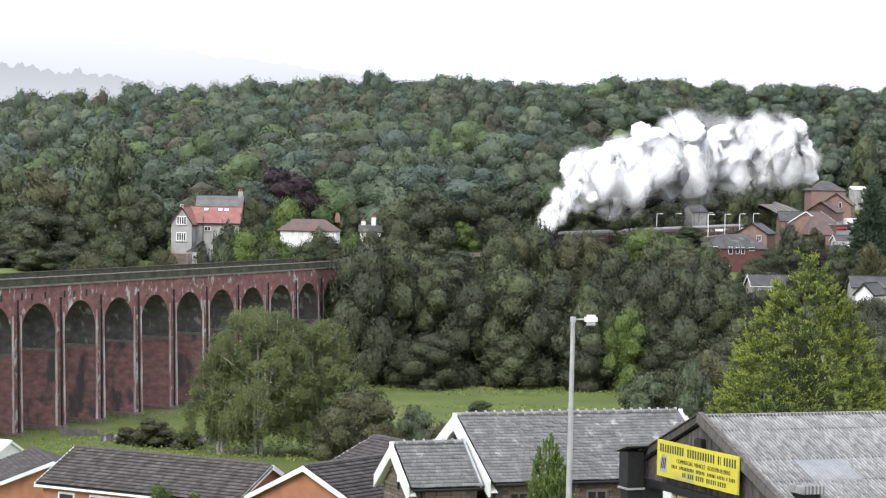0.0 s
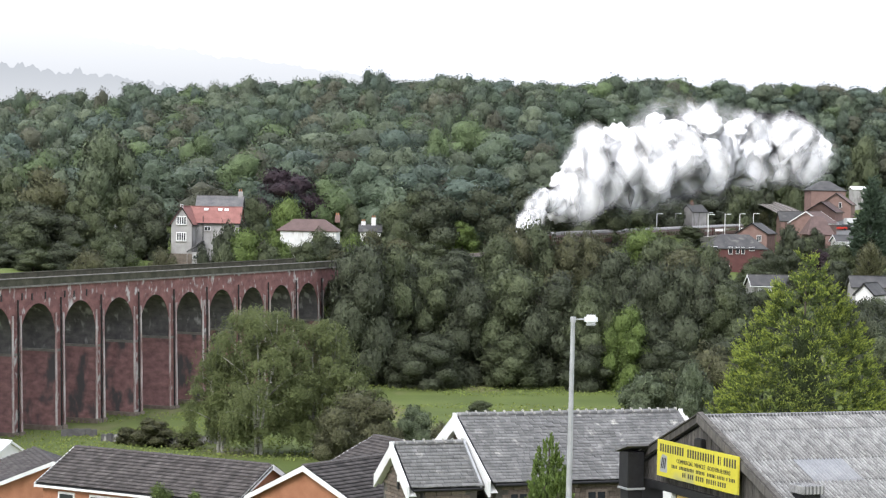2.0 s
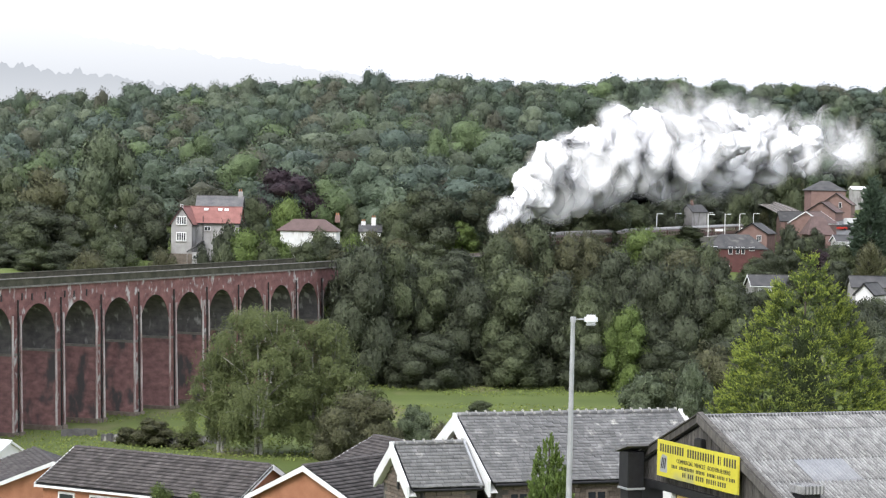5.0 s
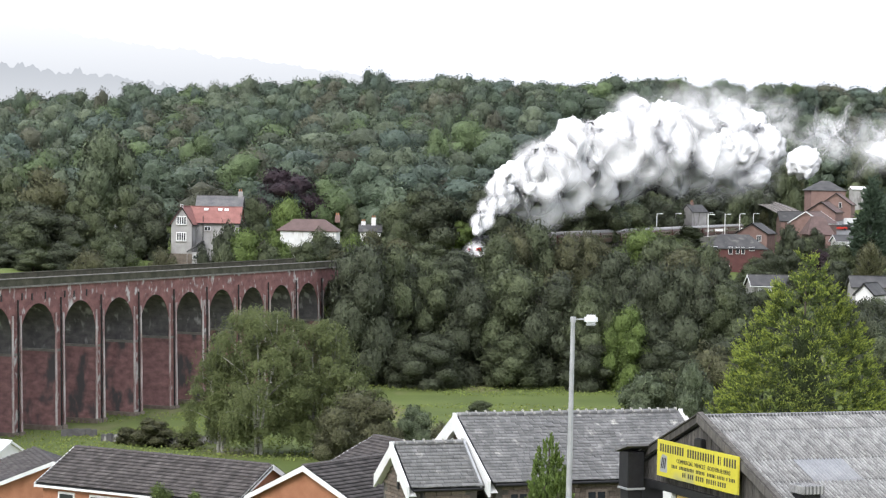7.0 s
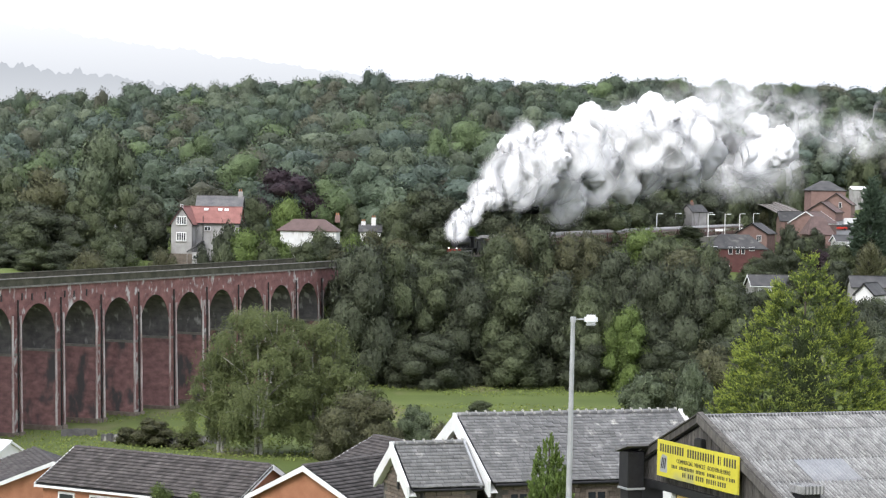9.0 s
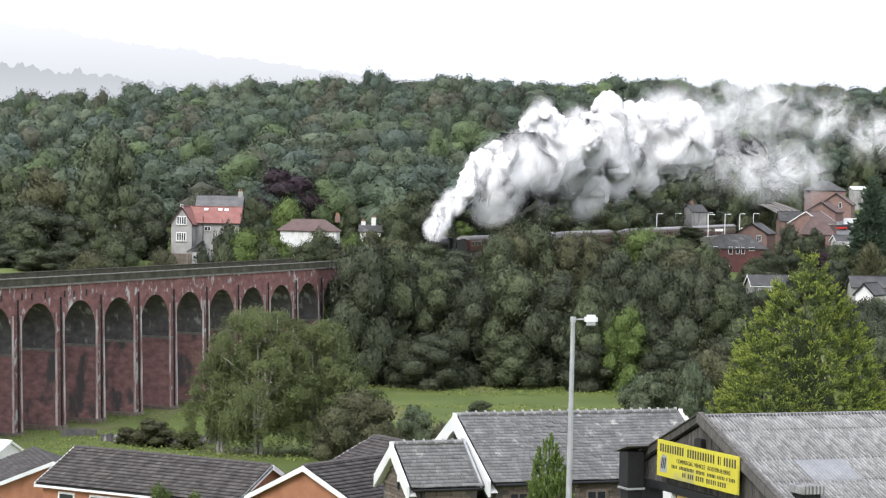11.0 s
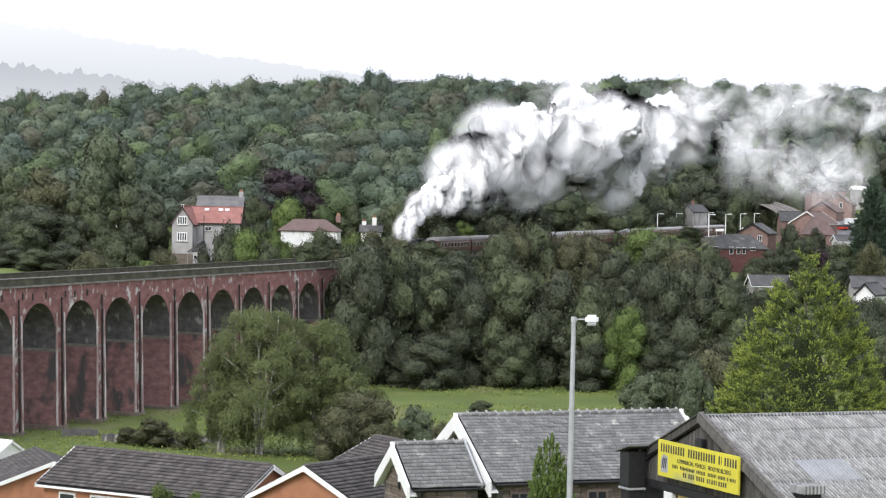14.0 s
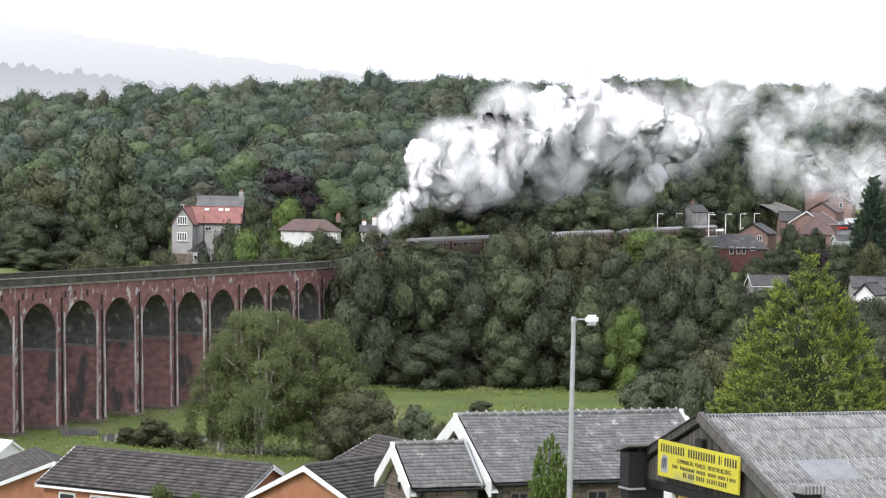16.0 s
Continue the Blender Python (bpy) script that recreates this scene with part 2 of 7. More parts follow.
def slab(points, thick):
    """A flat polygon given a thickness against its normal."""
    bm = bmesh.new()
    f = bm.faces.new([bm.verts.new(p) for p in points])
    f.normal_update()
    nrm = f.normal.copy()
    r = bmesh.ops.extrude_face_region(bm, geom=[f])
    for v in r["geom"]:
        if isinstance(v, bmesh.types.BMVert):
            v.co -= nrm * thick
    bmesh.ops.recalc_face_normals(bm, faces=bm.faces[:])
    return bm


def thing(name, label, category, m=None, group="", kind=""):
    o = new(name)
    if m is not None:
        o.matrix_basis = m
    return tagged(o, label, category, group, kind)


def array_mesh(name, verts, faces, material):
    """A mesh from arrays: faces all of one size."""
    me = bpy.data.meshes.new(name)
    k = faces.shape[1]
    me.vertices.add(len(verts))
    me.vertices.foreach_set("co", verts.astype(np.float32).ravel())
    me.loops.add(faces.size)
    me.loops.foreach_set("vertex_index", faces.astype(np.int32).ravel())
    me.polygons.add(len(faces))
    me.polygons.foreach_set("loop_start", np.arange(0, faces.size, k, dtype=np.int32))
    me.update(calc_edges=True)
    me.materials.append(material)
    return me


def cards(rng, centres, normals, size, ratio=0.7, jitter=0.6):
    """Leaf-shaped lozenges at the centres, facing about along the normals."""
    k = len(centres)
    nrm = normals + rng.normal(0, jitter, (k, 3))
    nrm /= np.linalg.norm(nrm, axis=1)[:, None] + 1e-9
    t = np.cross(nrm, rng.normal(0, 1, (k, 3)))
    t /= np.linalg.norm(t, axis=1)[:, None] + 1e-9
    b = np.cross(nrm, t)
    s = (size * rng.uniform(0.6, 1.4, k))[:, None]
    lift = nrm * s * 0.2
    v = np.stack([centres - t * s - lift, centres - b * s * ratio, centres + t * s - lift, centres + b * s * ratio], 1)
    return v.reshape(-1, 3), np.arange(4 * k).reshape(-1, 4)


def ball_dirs(rng, k):
    d = rng.normal(0, 1, (k, 3))
    return d / np.linalg.norm(d, axis=1)[:, None]


# ---- the line of the railway and the lie of the land ----
LINE = np.array([(-102, 171), (-80, 232), (-57.2, 293), (-39, 343), (-22, 391), (-4.67, 449), (5.8, 482), (27.7, 553), (46.4, 613.5),
                 (74.4, 703), (100, 785), (128, 850)], float)


def spline(p, k=24):
    q = np.vstack([2 * p[0] - p[1], p, 2 * p[-1] - p[-2]])
    out = []
    for i in range(1, len(q) - 2):
        a, b, c, d = q[i - 1:i + 3]
        for t in np.arange(k) / k:
            out.append(0.5 * (2 * b + (c - a) * t + (2 * a - 5 * b + 4 * c - d) * t * t + (3 * b - a - 3 * c + d) * t ** 3))
    out.append(p[-1])
    return np.array(out)


TRACK = spline(LINE)
ARC = np.concatenate([[0], np.cumsum(np.linalg.norm(np.diff(TRACK, axis=0), axis=1))])
ARC -= np.interp(232, TRACK[:, 1], ARC)
RAIL_Z = 18.3


def on_track(s, side=0.0, z=0.0):
    """A place s metres along the line, side metres to the right of it."""
    x, y = np.interp(s, ARC, TRACK[:, 0]), np.interp(s, ARC, TRACK[:, 1])
    t = heading(s)
    return Vector((x + side * math.cos(t), y - side * math.sin(t), z))


def heading(s):
    a, b = s - 1.5, s + 1.5
    return math.atan2(np.interp(b, ARC, TRACK[:, 0]) - np.interp(a, ARC, TRACK[:, 0]), np.interp(b, ARC, TRACK[:, 1]) - np.interp(a, ARC, TRACK[:, 1]))


def smooth(a, b, v):
    t = np.clip((v - a) / (b - a), 0, 1)
    return t * t * (3 - 2 * t)


def land(x, y):
    """Height of the ground."""
    x, y = np.asarray(x, float), np.asarray(y, float)
    near = np.interp(y, [-200, 0, 60, 92, 107, 145, 200, 255, 295], [34, 29.2, 21.5, 16.6, 15, 10.2, 4.6, 1.0, 0])
    tx = np.interp(y, TRACK[:, 1], TRACK[:, 0])
    off = (x - tx) * 0.95
    mid = np.interp(y, [385, 400, 440, 480, 520], [0, 1, 8, 14, 17.8])
    town = np.interp(y, [310, 385, 430, 540, 575, 640, 700, 740, 900], [0, 11, 12, 14, 17.5, 23, 25, 28.5, 29])
    edge = np.interp(y, [385, 440], [58, 18])
    right = smooth(edge, edge + 24, off) * smooth(310, 330, y)
    h = near * (y < 385) + mid
    h = h * (1 - right) + town * right
    left = np.clip((-off - 7) * 0.45, 0, 16.8)
    h = np.maximum(h, np.where(y > 150, np.minimum(left, np.clip((y - 250) * 0.3, 0, 17)), 0))
    bank = 17.75 - np.maximum(0, np.abs(off) - 6) * 0.62
    h = np.where(y > 395, np.maximum(h, bank * smooth(395, 408, y)), h)
    u = x / np.maximum(y, 1)
    top = np.interp(u, [-0.25, -0.18, -0.09, 0, 0.18, 0.25], [48, 52, 60.5, 65, 65, 65])
    f1 = np.clip((y - 520) / 480, 0, 1)
    f2 = np.clip((y - 890) / 110, 0, 1)
    w = smooth(0.085, 0.125, u)
    base = 17.8 * (1 - w) + np.maximum(h, 17.8) * w
    hill = base + (top - base) * (f1 * (1 - w) + f2 * w)
    h = np.where(y > 520, np.maximum(np.where(w > 0.5, h, 0), np.where((w > 0.4) & (y < 890), h, hill)), h)
    cutting = 17.75 + np.maximum(0, np.abs(off) - 12) * 0.45
    h = np.where((y > 400) & (y < 840), np.minimum(h, cutting), h)
    h = np.where(y > 1000, top - np.clip(y - 1060, 0, 1200) * 0.03, h)
    return h


def height(x, y):
    return float(land(x, y))


# ---- ground ----
def build_ground():
    ys = np.concatenate([np.arange(-200, 60, 20), np.arange(60, 600, 6), np.arange(600, 1060, 20), [1100, 1200, 1400, 1700, 2200, 3000, 4500]])
    us = np.concatenate([np.linspace(-1.6, -0.3, 14), np.linspace(-0.28, 0.28, 90), np.linspace(0.3, 1.6, 14)])
    verts = []
    for y in ys:
        wide = max(y, 120)
        x = us * wide
        z = land(x, np.full_like(x, y))
        bumps = np.array([noise.noise((a * 0.05, y * 0.05, 0)) for a in x]) * 0.35
        verts.append(np.stack([x, np.full_like(x, y), z + bumps], 1))
    k = len(us)
    i = np.arange((len(ys) - 1) * k).reshape(len(ys) - 1, k)[:, :-1].ravel()
    faces = np.stack([i, i + 1, i + k + 1, i + k], 1)
    g = new("ground", array_mesh("ground", np.concatenate(verts), faces, M_GRASS))
    tagged(g, "rough green grass of the valley floor and hillside", "ground", kind="structure")


build_ground()


# ---- viaduct ----
PITCH, PIER_W, HALF, SPRING, STRING = 10.6, 1.9, 4.4, 11.7, 18.1
RAD = (PITCH - PIER_W) / 2


def bay_matrix(s0):
    a, b = on_track(s0), on_track(s0 + PITCH)
    return Matrix.Translation(a) @ Matrix.Rotation(math.atan2(b.y - a.y, b.x - a.x), 4, "Z")


def arch_profile(r, n=20):
    c = PITCH / 2
    return [(c - r * math.cos(math.pi * i / n), SPRING + r * math.sin(math.pi * i / n)) for i in range(n + 1)]


def build_viaduct():
    v = thing("railway_viaduct", "tall red brick arched railway viaduct, soot-stained and streaked with lime", "viaduct")
    # one spandrel wall, 0.6 m thick, with the arch cut out
    def spandrel(y0, y1):
        bm = bmesh.new()
        prof = [(0, SPRING)] + arch_profile(RAD) + [(PITCH, SPRING)]
        for y, flip in ((y0, False), (y1, True)):
            low = [bm.verts.new((x, y, z)) for x, z in prof]
            top = [bm.verts.new((x, y, STRING)) for x, z in prof]
            for i in range(len(prof) - 1):
                q = [low[i], low[i + 1], top[i + 1], top[i]]
                bm.faces.new(q[::-1] if flip else q)
            if flip:
                for i in range(len(prof) - 1):
                    bm.faces.new([low[i], low[i + 1], other[i + 1], other[i]]).material_index = 1
            other = low
        return bm
    def vault():
        bm = bmesh.new()
        lo, hi = arch_profile(RAD + 0.02), arch_profile(RAD + 0.5)
        for prof in (lo, hi):
            a = [bm.verts.new((x, -HALF + 0.6, z)) for x, z in prof]
            b = [bm.verts.new((x, HALF - 0.6, z)) for x, z in prof]
            for i in range(len(prof) - 1):
                bm.faces.new([a[i], a[i + 1], b[i + 1], b[i]])
        return bm
    def ring(y0, y1):
        bm = bmesh.new()
        lo, hi = arch_profile(RAD - 0.01), arch_profile(RAD + 0.55)
        prev = None
        for (x0, z0), (x1, z1) in zip(lo, hi):
            row = [bm.verts.new((x0, y0, z0)), bm.verts.new((x1, y0, z1)), bm.verts.new((x1, y1, z1)), bm.verts.new((x0, y1, z0))]
            if prev:
                for j in range(4):
                    bm.faces.new([prev[j], row[j], row[(j + 1) % 4], prev[(j + 1) % 4]])
            else:
                bm.faces.new(row[::-1])
            prev = row
        bm.faces.new(prev)
        bmesh.ops.recalc_face_normals(bm, faces=bm.faces[:])
        return bm
    def pier_mesh(z0, z1, w0, w1, d0, d1):
        bm = bmesh.new()
        vs = []
        for z, w, d in ((z0, w0, d0), (z1, w1, d1)):
            vs.append([bm.verts.new((x * w / 2, y * d, z)) for x, y in ((-1, -1), (1, -1), (1, 1), (-1, 1))])
        for i in range(4):
            bm.faces.new([vs[0][i], vs[0][(i + 1) % 4], vs[1][(i + 1) % 4], vs[1][i]])
        bm.faces.new(vs[1])
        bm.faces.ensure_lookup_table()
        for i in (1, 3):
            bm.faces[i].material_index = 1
        return bm
    protos = {}
    def put(name, make, material, m, label=""):
        key = name + label
        if key not in protos:
            protos[key] = part(name, make(), M_BRICK if name == "pier" else material, v, label)
            if name == "pier":
                protos[key].data.materials.append(material)
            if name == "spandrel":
                protos[key].data.materials.append(M_DARK_MASONRY)
            protos[key].matrix_basis = m
        else:
            o = share(name, protos[key], v, m)
            if label:
                o["label"] = label
    start = 69 - PITCH * 5
    for k in range(15):
        s0 = start + k * PITCH
        m = bay_matrix(s0)
        put("spandrel", lambda: spandrel(-HALF, -HALF + 0.6), M_BRICK, m)
        put("spandrel", lambda: spandrel(HALF - 0.6, HALF), M_BRICK, m, "red brick spandrel on the far side")
        put("vault", vault, M_DARK_MASONRY, m, "grey-black brick vault")
        put("arch_ring", lambda: ring(-HALF - 0.05, -HALF + 0.02), M_BRICK, m)
        put("string_course", lambda: block((-0.02, -HALF - 0.28, STRING), (PITCH + 0.02, -HALF + 0.6, STRING + 0.22)), M_COPING, m)
        put("parapet", lambda: block((-0.01, -HALF - 0.12, STRING + 0.22), (PITCH + 0.01, -HALF + 0.35, 19.14)), M_PARAPET, m, "moss-dark near parapet")
        put("coping", lambda: block((-0.02, -HALF - 0.2, 19.14), (PITCH + 0.02, -HALF + 0.4, 19.26), None, 0.03), M_COPING, m)
        put("parapet", lambda: block((-0.01, HALF - 0.35, STRING), (PITCH + 0.01, HALF + 0.12, 19.2)), M_PARAPET, m, "moss-dark far parapet")
        put("coping", lambda: block((-0.02, HALF - 0.45, 19.2), (PITCH + 0.02, HALF + 0.2, 19.32), None, 0.03), M_PARAPET, m, "dark far coping")
        put("deck", lambda: block((-0.01, -HALF + 0.3, STRING - 0.6), (PITCH + 0.01, HALF - 0.3, STRING - 0.02)), M_BALLAST, m)
        pm = m
        put("pier", lambda: pier_mesh(9.9, SPRING + 0.1, PIER_W, PIER_W, HALF - 0.02, HALF - 0.02), M_DARK_MASONRY, pm, "upper pier with dark arch-facing sides")
        put("pier", lambda: pier_mesh(-1.5, 9.9, PIER_W + 0.5, PIER_W + 0.16, HALF + 0.35, HALF + 0.04), M_BRICK_IN, pm, "patchy red brick lower pier")
        put("pier_ledge", lambda: block((-PIER_W / 2 - 0.22, -HALF - 0.06, 9.8), (PIER_W / 2 + 0.22, HALF + 0.06, 10.12)), M_COPING, pm)
        put("pier_base", lambda: block((-PIER_W / 2 - 0.6, -HALF - 0.7, -1.5), (PIER_W / 2 + 0.6, HALF + 0.7, 0.55), None, 0.08), M_STONE, pm, "rough stone footing")
        for side in (-1, 1):
            put("quoin_strip", lambda side=side: slab([(side * 0.95 - 0.27, -HALF - 0.08, SPRING + 3.0), (side * 0.95 + 0.27 * 0.2, -HALF - 0.08, SPRING + 3.0),
                                        (side * 1.06 + 0.14, -HALF - 0.46, -0.2), (side * 1.06 - 0.3, -HALF - 0.46, -0.2)], 0.12), M_LIME, pm, "lime-streaked brick edge" + (" inner" if side < 0 else ""))
        put("drainpipe", lambda: rod((0, -HALF - 0.62, -0.2), (0, -HALF - 0.24, 16.6), 0.11), M_IRON, pm, "black iron drainpipe")
        # black blocks stand in for the shade inside the slots
        for j, (dx, dz) in enumerate(((1.2, 17.0), (3.6, 16.9), (6.9, 17.0))):
            if k in (4, 5, 6):
                put("drain_slot", lambda dx=dx, dz=dz: block((dx, -HALF - 0.06, dz - 0.45), (dx + 0.3, -HALF + 0.01, dz + 0.4)), M_BLACK, m, "dark drain slot " + "abc"[j] * 0 + ("high", "middle", "low")[j])


build_viaduct()


# ---- railway track along the whole line ----
def ribbon(offsets, s0, s1, step, z):
    """A sheet along the line between two offsets."""
    bm = bmesh.new()
    prev = None
    for s in np.arange(s0, s1, step):
        row = [bm.verts.new(on_track(s, o, z)) for o in offsets]
        if prev:
            for i in range(len(row) - 1):
                bm.faces.new([prev[i], prev[i + 1], row[i + 1], row[i]])
        prev = row
    return bm


def build_track():
    t = thing("railway_track", "double railway track on grey stone ballast", "track", kind="structure")
    part("ballast", ribbon((-4.0, 4.0), 10, 640, 4, 18.12), M_BALLAST, t)
    for c in (-1.7, 1.7):
        for r in (-0.75, 0.75):
            bm = bmesh.new()
            prev = None
            for s in np.arange(10, 640, 4):
                row = [bm.verts.new(on_track(s, c + r + o, z)) for o, z in ((-0.04, 18.13), (-0.04, 18.28), (0.04, 18.28), (0.04, 18.13))]
                if prev:
                    for i in range(3):
                        bm.faces.new([prev[i], prev[i + 1], row[i + 1], row[i]])
                prev = row
            part("rail", bm, M_RAIL, t)


build_track()


# ---- trees ----
def billow(p, o):
    """Rounded swellings with creases between them."""
    return 1 + 0.55 * (abs(noise.noise(p * 1.5 + o)) - 0.2) + 0.34 * (abs(noise.noise(p * 3.6 + o)) - 0.2) + 0.16 * (abs(noise.noise(p * 8.0 + o)) - 0.2)


def crown_arrays(rng, domes, count, size, level, tri=False, flat_z=0.75, coarse=0.38):
    """A crown of billowing domes (x, y, z, r): leaves close over each one, and the mass of inner foliage under them."""
    domes = np.array(domes, float)
    k = len(domes)
    offs = [Vector(rng.uniform(-50, 50, 3)) for _ in range(k)]
    w = domes[:, 3] ** 2
    squash = np.array([1, 1, flat_z])
    pos, face = [], []
    got = 0
    while got < count:
        m = 2000
        idx = rng.choice(k, m, p=w / w.sum())
        d = ball_dirs(rng, m)
        d[:, 2] += 0.2
        d /= np.linalg.norm(d, axis=1)[:, None]
        p0, n0 = np.zeros((m, 3)), np.zeros((m, 3))
        for i in range(m):
            v, o = Vector(d[i]), offs[idx[i]]
            r = billow(v, o)
            t1 = v.orthogonal().normalized()
            t2 = v.cross(t1)
            e = 0.06
            n = v * r - t1 * ((billow((v + t1 * e).normalized(), o) - r) / e) * 0.9 - t2 * ((billow((v + t2 * e).normalized(), o) - r) / e) * 0.9
            p0[i], n0[i] = v * r, n.normalized()
        p = domes[idx, :3] + p0 * (domes[idx, 3] * (1.1 - 0.3 * rng.uniform(0, 1, m) ** 1.6))[:, None] * squash
        keep = np.ones(m, bool)
        for j in range(k):
            q = np.linalg.norm((p - domes[j, :3]) / squash, axis=1)
            keep &= (q > domes[j, 3] * 0.78) | (idx == j)
        pos.append(p[keep])
        face.append(n0[keep])
        got += int(keep.sum())
    p, face = np.concatenate(pos)[:count], np.concatenate(face)[:count]
    face = face + rng.normal(0, coarse, face.shape)
    face /= np.linalg.norm(face, axis=1)[:, None] + 1e-6
    v, f = cards(rng, p, face, size, 0.75, 0.6)
    if tri:
        v, f = v.reshape(-1, 4, 3)[:, [0, 1, 2]].reshape(-1, 3), np.arange(3 * count).reshape(-1, 3)
    iv, jf = ico_arrays(level)
    hv = [domes[j, :3] + iv * np.array([billow(Vector(q), offs[j]) for q in iv])[:, None] * domes[j, 3] * 0.8 * squash for j in range(k)]
    hf = [jf + j * len(iv) for j in range(k)]
    return v, f, np.repeat(face, 3 if tri else 4, 0), np.concatenate(hv), np.concatenate(hf)


def set_facing(me, n):
    at = me.attributes.new("crown_facing", "FLOAT_VECTOR", "POINT")
    k = np.zeros((len(me.vertices), 3), np.float32)
    k[:len(n)] = n
    at.data.foreach_set("vector", k.ravel())


ICO = {}


def ico_arrays(level):
    if level not in ICO:
        bm = bmesh.new()
        bmesh.ops.create_icosphere(bm, subdivisions=level, radius=1)
        ICO[level] = (np.array([v.co[:] for v in bm.verts]), np.array([[v.index for v in f.verts] for f in bm.faces]))
        bm.free()
    return ICO[level]


def round_lobes(rng, n, lo=0.13, hi=0.2, low=0.28):
    """Lobes of a broad crown in a unit tree: height 1, radius 0.5."""
    out = []
    for i in range(n):
        a, q = i * 2.39996 + rng.uniform(-0.4, 0.4), (i + 0.5) / n
        zz = low + (1 - low) * q
        rr = 0.5 * math.sqrt(max(0.05, 1 - ((q - 0.38) / 0.66) ** 2))
        r = rng.uniform(lo, hi)
        k = max(0.0, rr - r * 0.8) * rng.uniform(0.8, 1.1)
        out.append((k * math.cos(a), k * math.sin(a), zz - r * 0.55, r))
    out.append((0, 0, 0.6, 0.3))
    out.append((0, 0, 0.42, 0.28))
    return out


def trunk_bm(rng, top=0.62, r=0.022, limbs=6, spread=0.3):
    """A tapered trunk with bent limbs, for a tree of height 1."""
    bm = bmesh.new()
    p = Vector((0, 0, -0.06))
    for i in range(4):
        q = Vector((rng.uniform(-0.015, 0.015) * (i + 1), rng.uniform(-0.015, 0.015) * (i + 1), top * (i + 1) / 4))
        tube(bm, p, q, r * (1.25 - i * 0.27), r * (1.25 - (i + 1) * 0.27), 8)
        if i > 0:
            for j in range(limbs // 3 + 1):
                a = rng.uniform(0, 6.28)
                e = q + Vector((math.cos(a) * spread * 0.6, math.sin(a) * spread * 0.6, rng.uniform(0.08, 0.18)))
                tube(bm, q, e, r * 0.42, r * 0.25, 6)
                tube(bm, e, e + Vector((math.cos(a + 0.5) * spread * 0.5, math.sin(a + 0.5) * spread * 0.5, rng.uniform(0.04, 0.14))), r * 0.25, r * 0.08, 5)
        p = q
    return bm


def tree_protos(n, leaves, size, seed, lobes=9, low=0.18, level=2, tri=False):
    out = []
    for i in range(n):
        rng = np.random.default_rng(seed + i)
        lb = round_lobes(rng, lobes + int(rng.integers(-2, 3)), 0.17, 0.27, low)
        v, f, face, hv, hf = crown_arrays(rng, lb, leaves, size, level, tri)
        allv = np.concatenate([v, hv])
        hearts = hf + len(v)
        me = bpy.data.meshes.new("crown")
        me.from_pydata(allv.tolist(), [], f.tolist() + hearts.tolist())
        me.materials.append(M_LEAF)
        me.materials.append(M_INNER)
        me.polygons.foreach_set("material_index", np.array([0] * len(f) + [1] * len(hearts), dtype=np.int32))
        me.polygons.foreach_set("use_smooth", np.ones(len(f) + len(hearts), dtype=bool))
        set_facing(me, face)
        bm = trunk_bm(np.random.default_rng(seed + 50 + i))
        tm = bpy.data.meshes.new("trunk")
        bm.to_mesh(tm)
        bm.free()
        tm.materials.append(M_BARK)
        out.append((me, tm))
    return out


# blue is raised in these colours to paint in a little haze
TINTS = {  # leaf colours
    "mid": (0.128, 0.152, 0.078), "dark": (0.098, 0.114, 0.068), "olive": (0.145, 0.148, 0.076), "light": (0.17, 0.235, 0.065),
    "brown": (0.12, 0.115, 0.07), "purple": (0.055, 0.036, 0.044), "pale": (0.15, 0.185, 0.105), "blue": (0.09, 0.13, 0.085), "cypress": (0.17, 0.24, 0.065)}


def plant_tree(proto, x, y, h, r, tint, turn, name="broadleaf_tree", label="", group="", base=None):
    z = height(x, y) if base is None else base
    t = thing(name, label or "leafy broadleaf tree in full summer leaf", "tree", pose(x, y, z - 0.1, 0, 0, turn), group)
    t.scale = (2 * r, 2 * r, h)
    c = new("crown", proto[0])
    c.parent = t
    c.color = (*TINTS[tint], 1)
    k = new("trunk", proto[1])
    k.parent = t
    return t


NEAR_TREES = tree_protos(6, 9000, 0.0185, 10, lobes=13, low=0.12, tri=True)
FAR_TREES = tree_protos(6, 3800, 0.0245, 40, lobes=8, low=0.16, tri=True)


BELT_FRONT = [
    (-12.9, 388, 18.5, 6.3, "dark"),
    (-7.6, 392, 19.5, 6.8, "dark"),
    (-1.4, 378, 8.6, 5.3, "dark"),
    (-1.2, 392, 18.3, 5.9, "mid"),
    (5.2, 388, 16.1, 5.4, "dark"),
    (11.0, 390, 18.7, 6.8, "mid"),
    (11.0, 382, 8.6, 4.4, "mid"),
    (17.8, 388, 18.2, 6.3, "dark"),
    (23.9, 385, 16.8, 5.4, "mid"),
    (29.0, 380, 13.5, 4.2, "light"),
    (34.0, 388, 19.4, 5.9, "dark"),
    (39.0, 388, 19.0, 6.3, "dark"),
    (44.9, 388, 13.5, 5.0, "mid"),
    (22.9, 380, 8.1, 4.4, "dark"),
    (-5.4, 382, 7.4, 4.9, "dark"),
    (34.4, 380, 8.3, 4.9, "dark"),
]
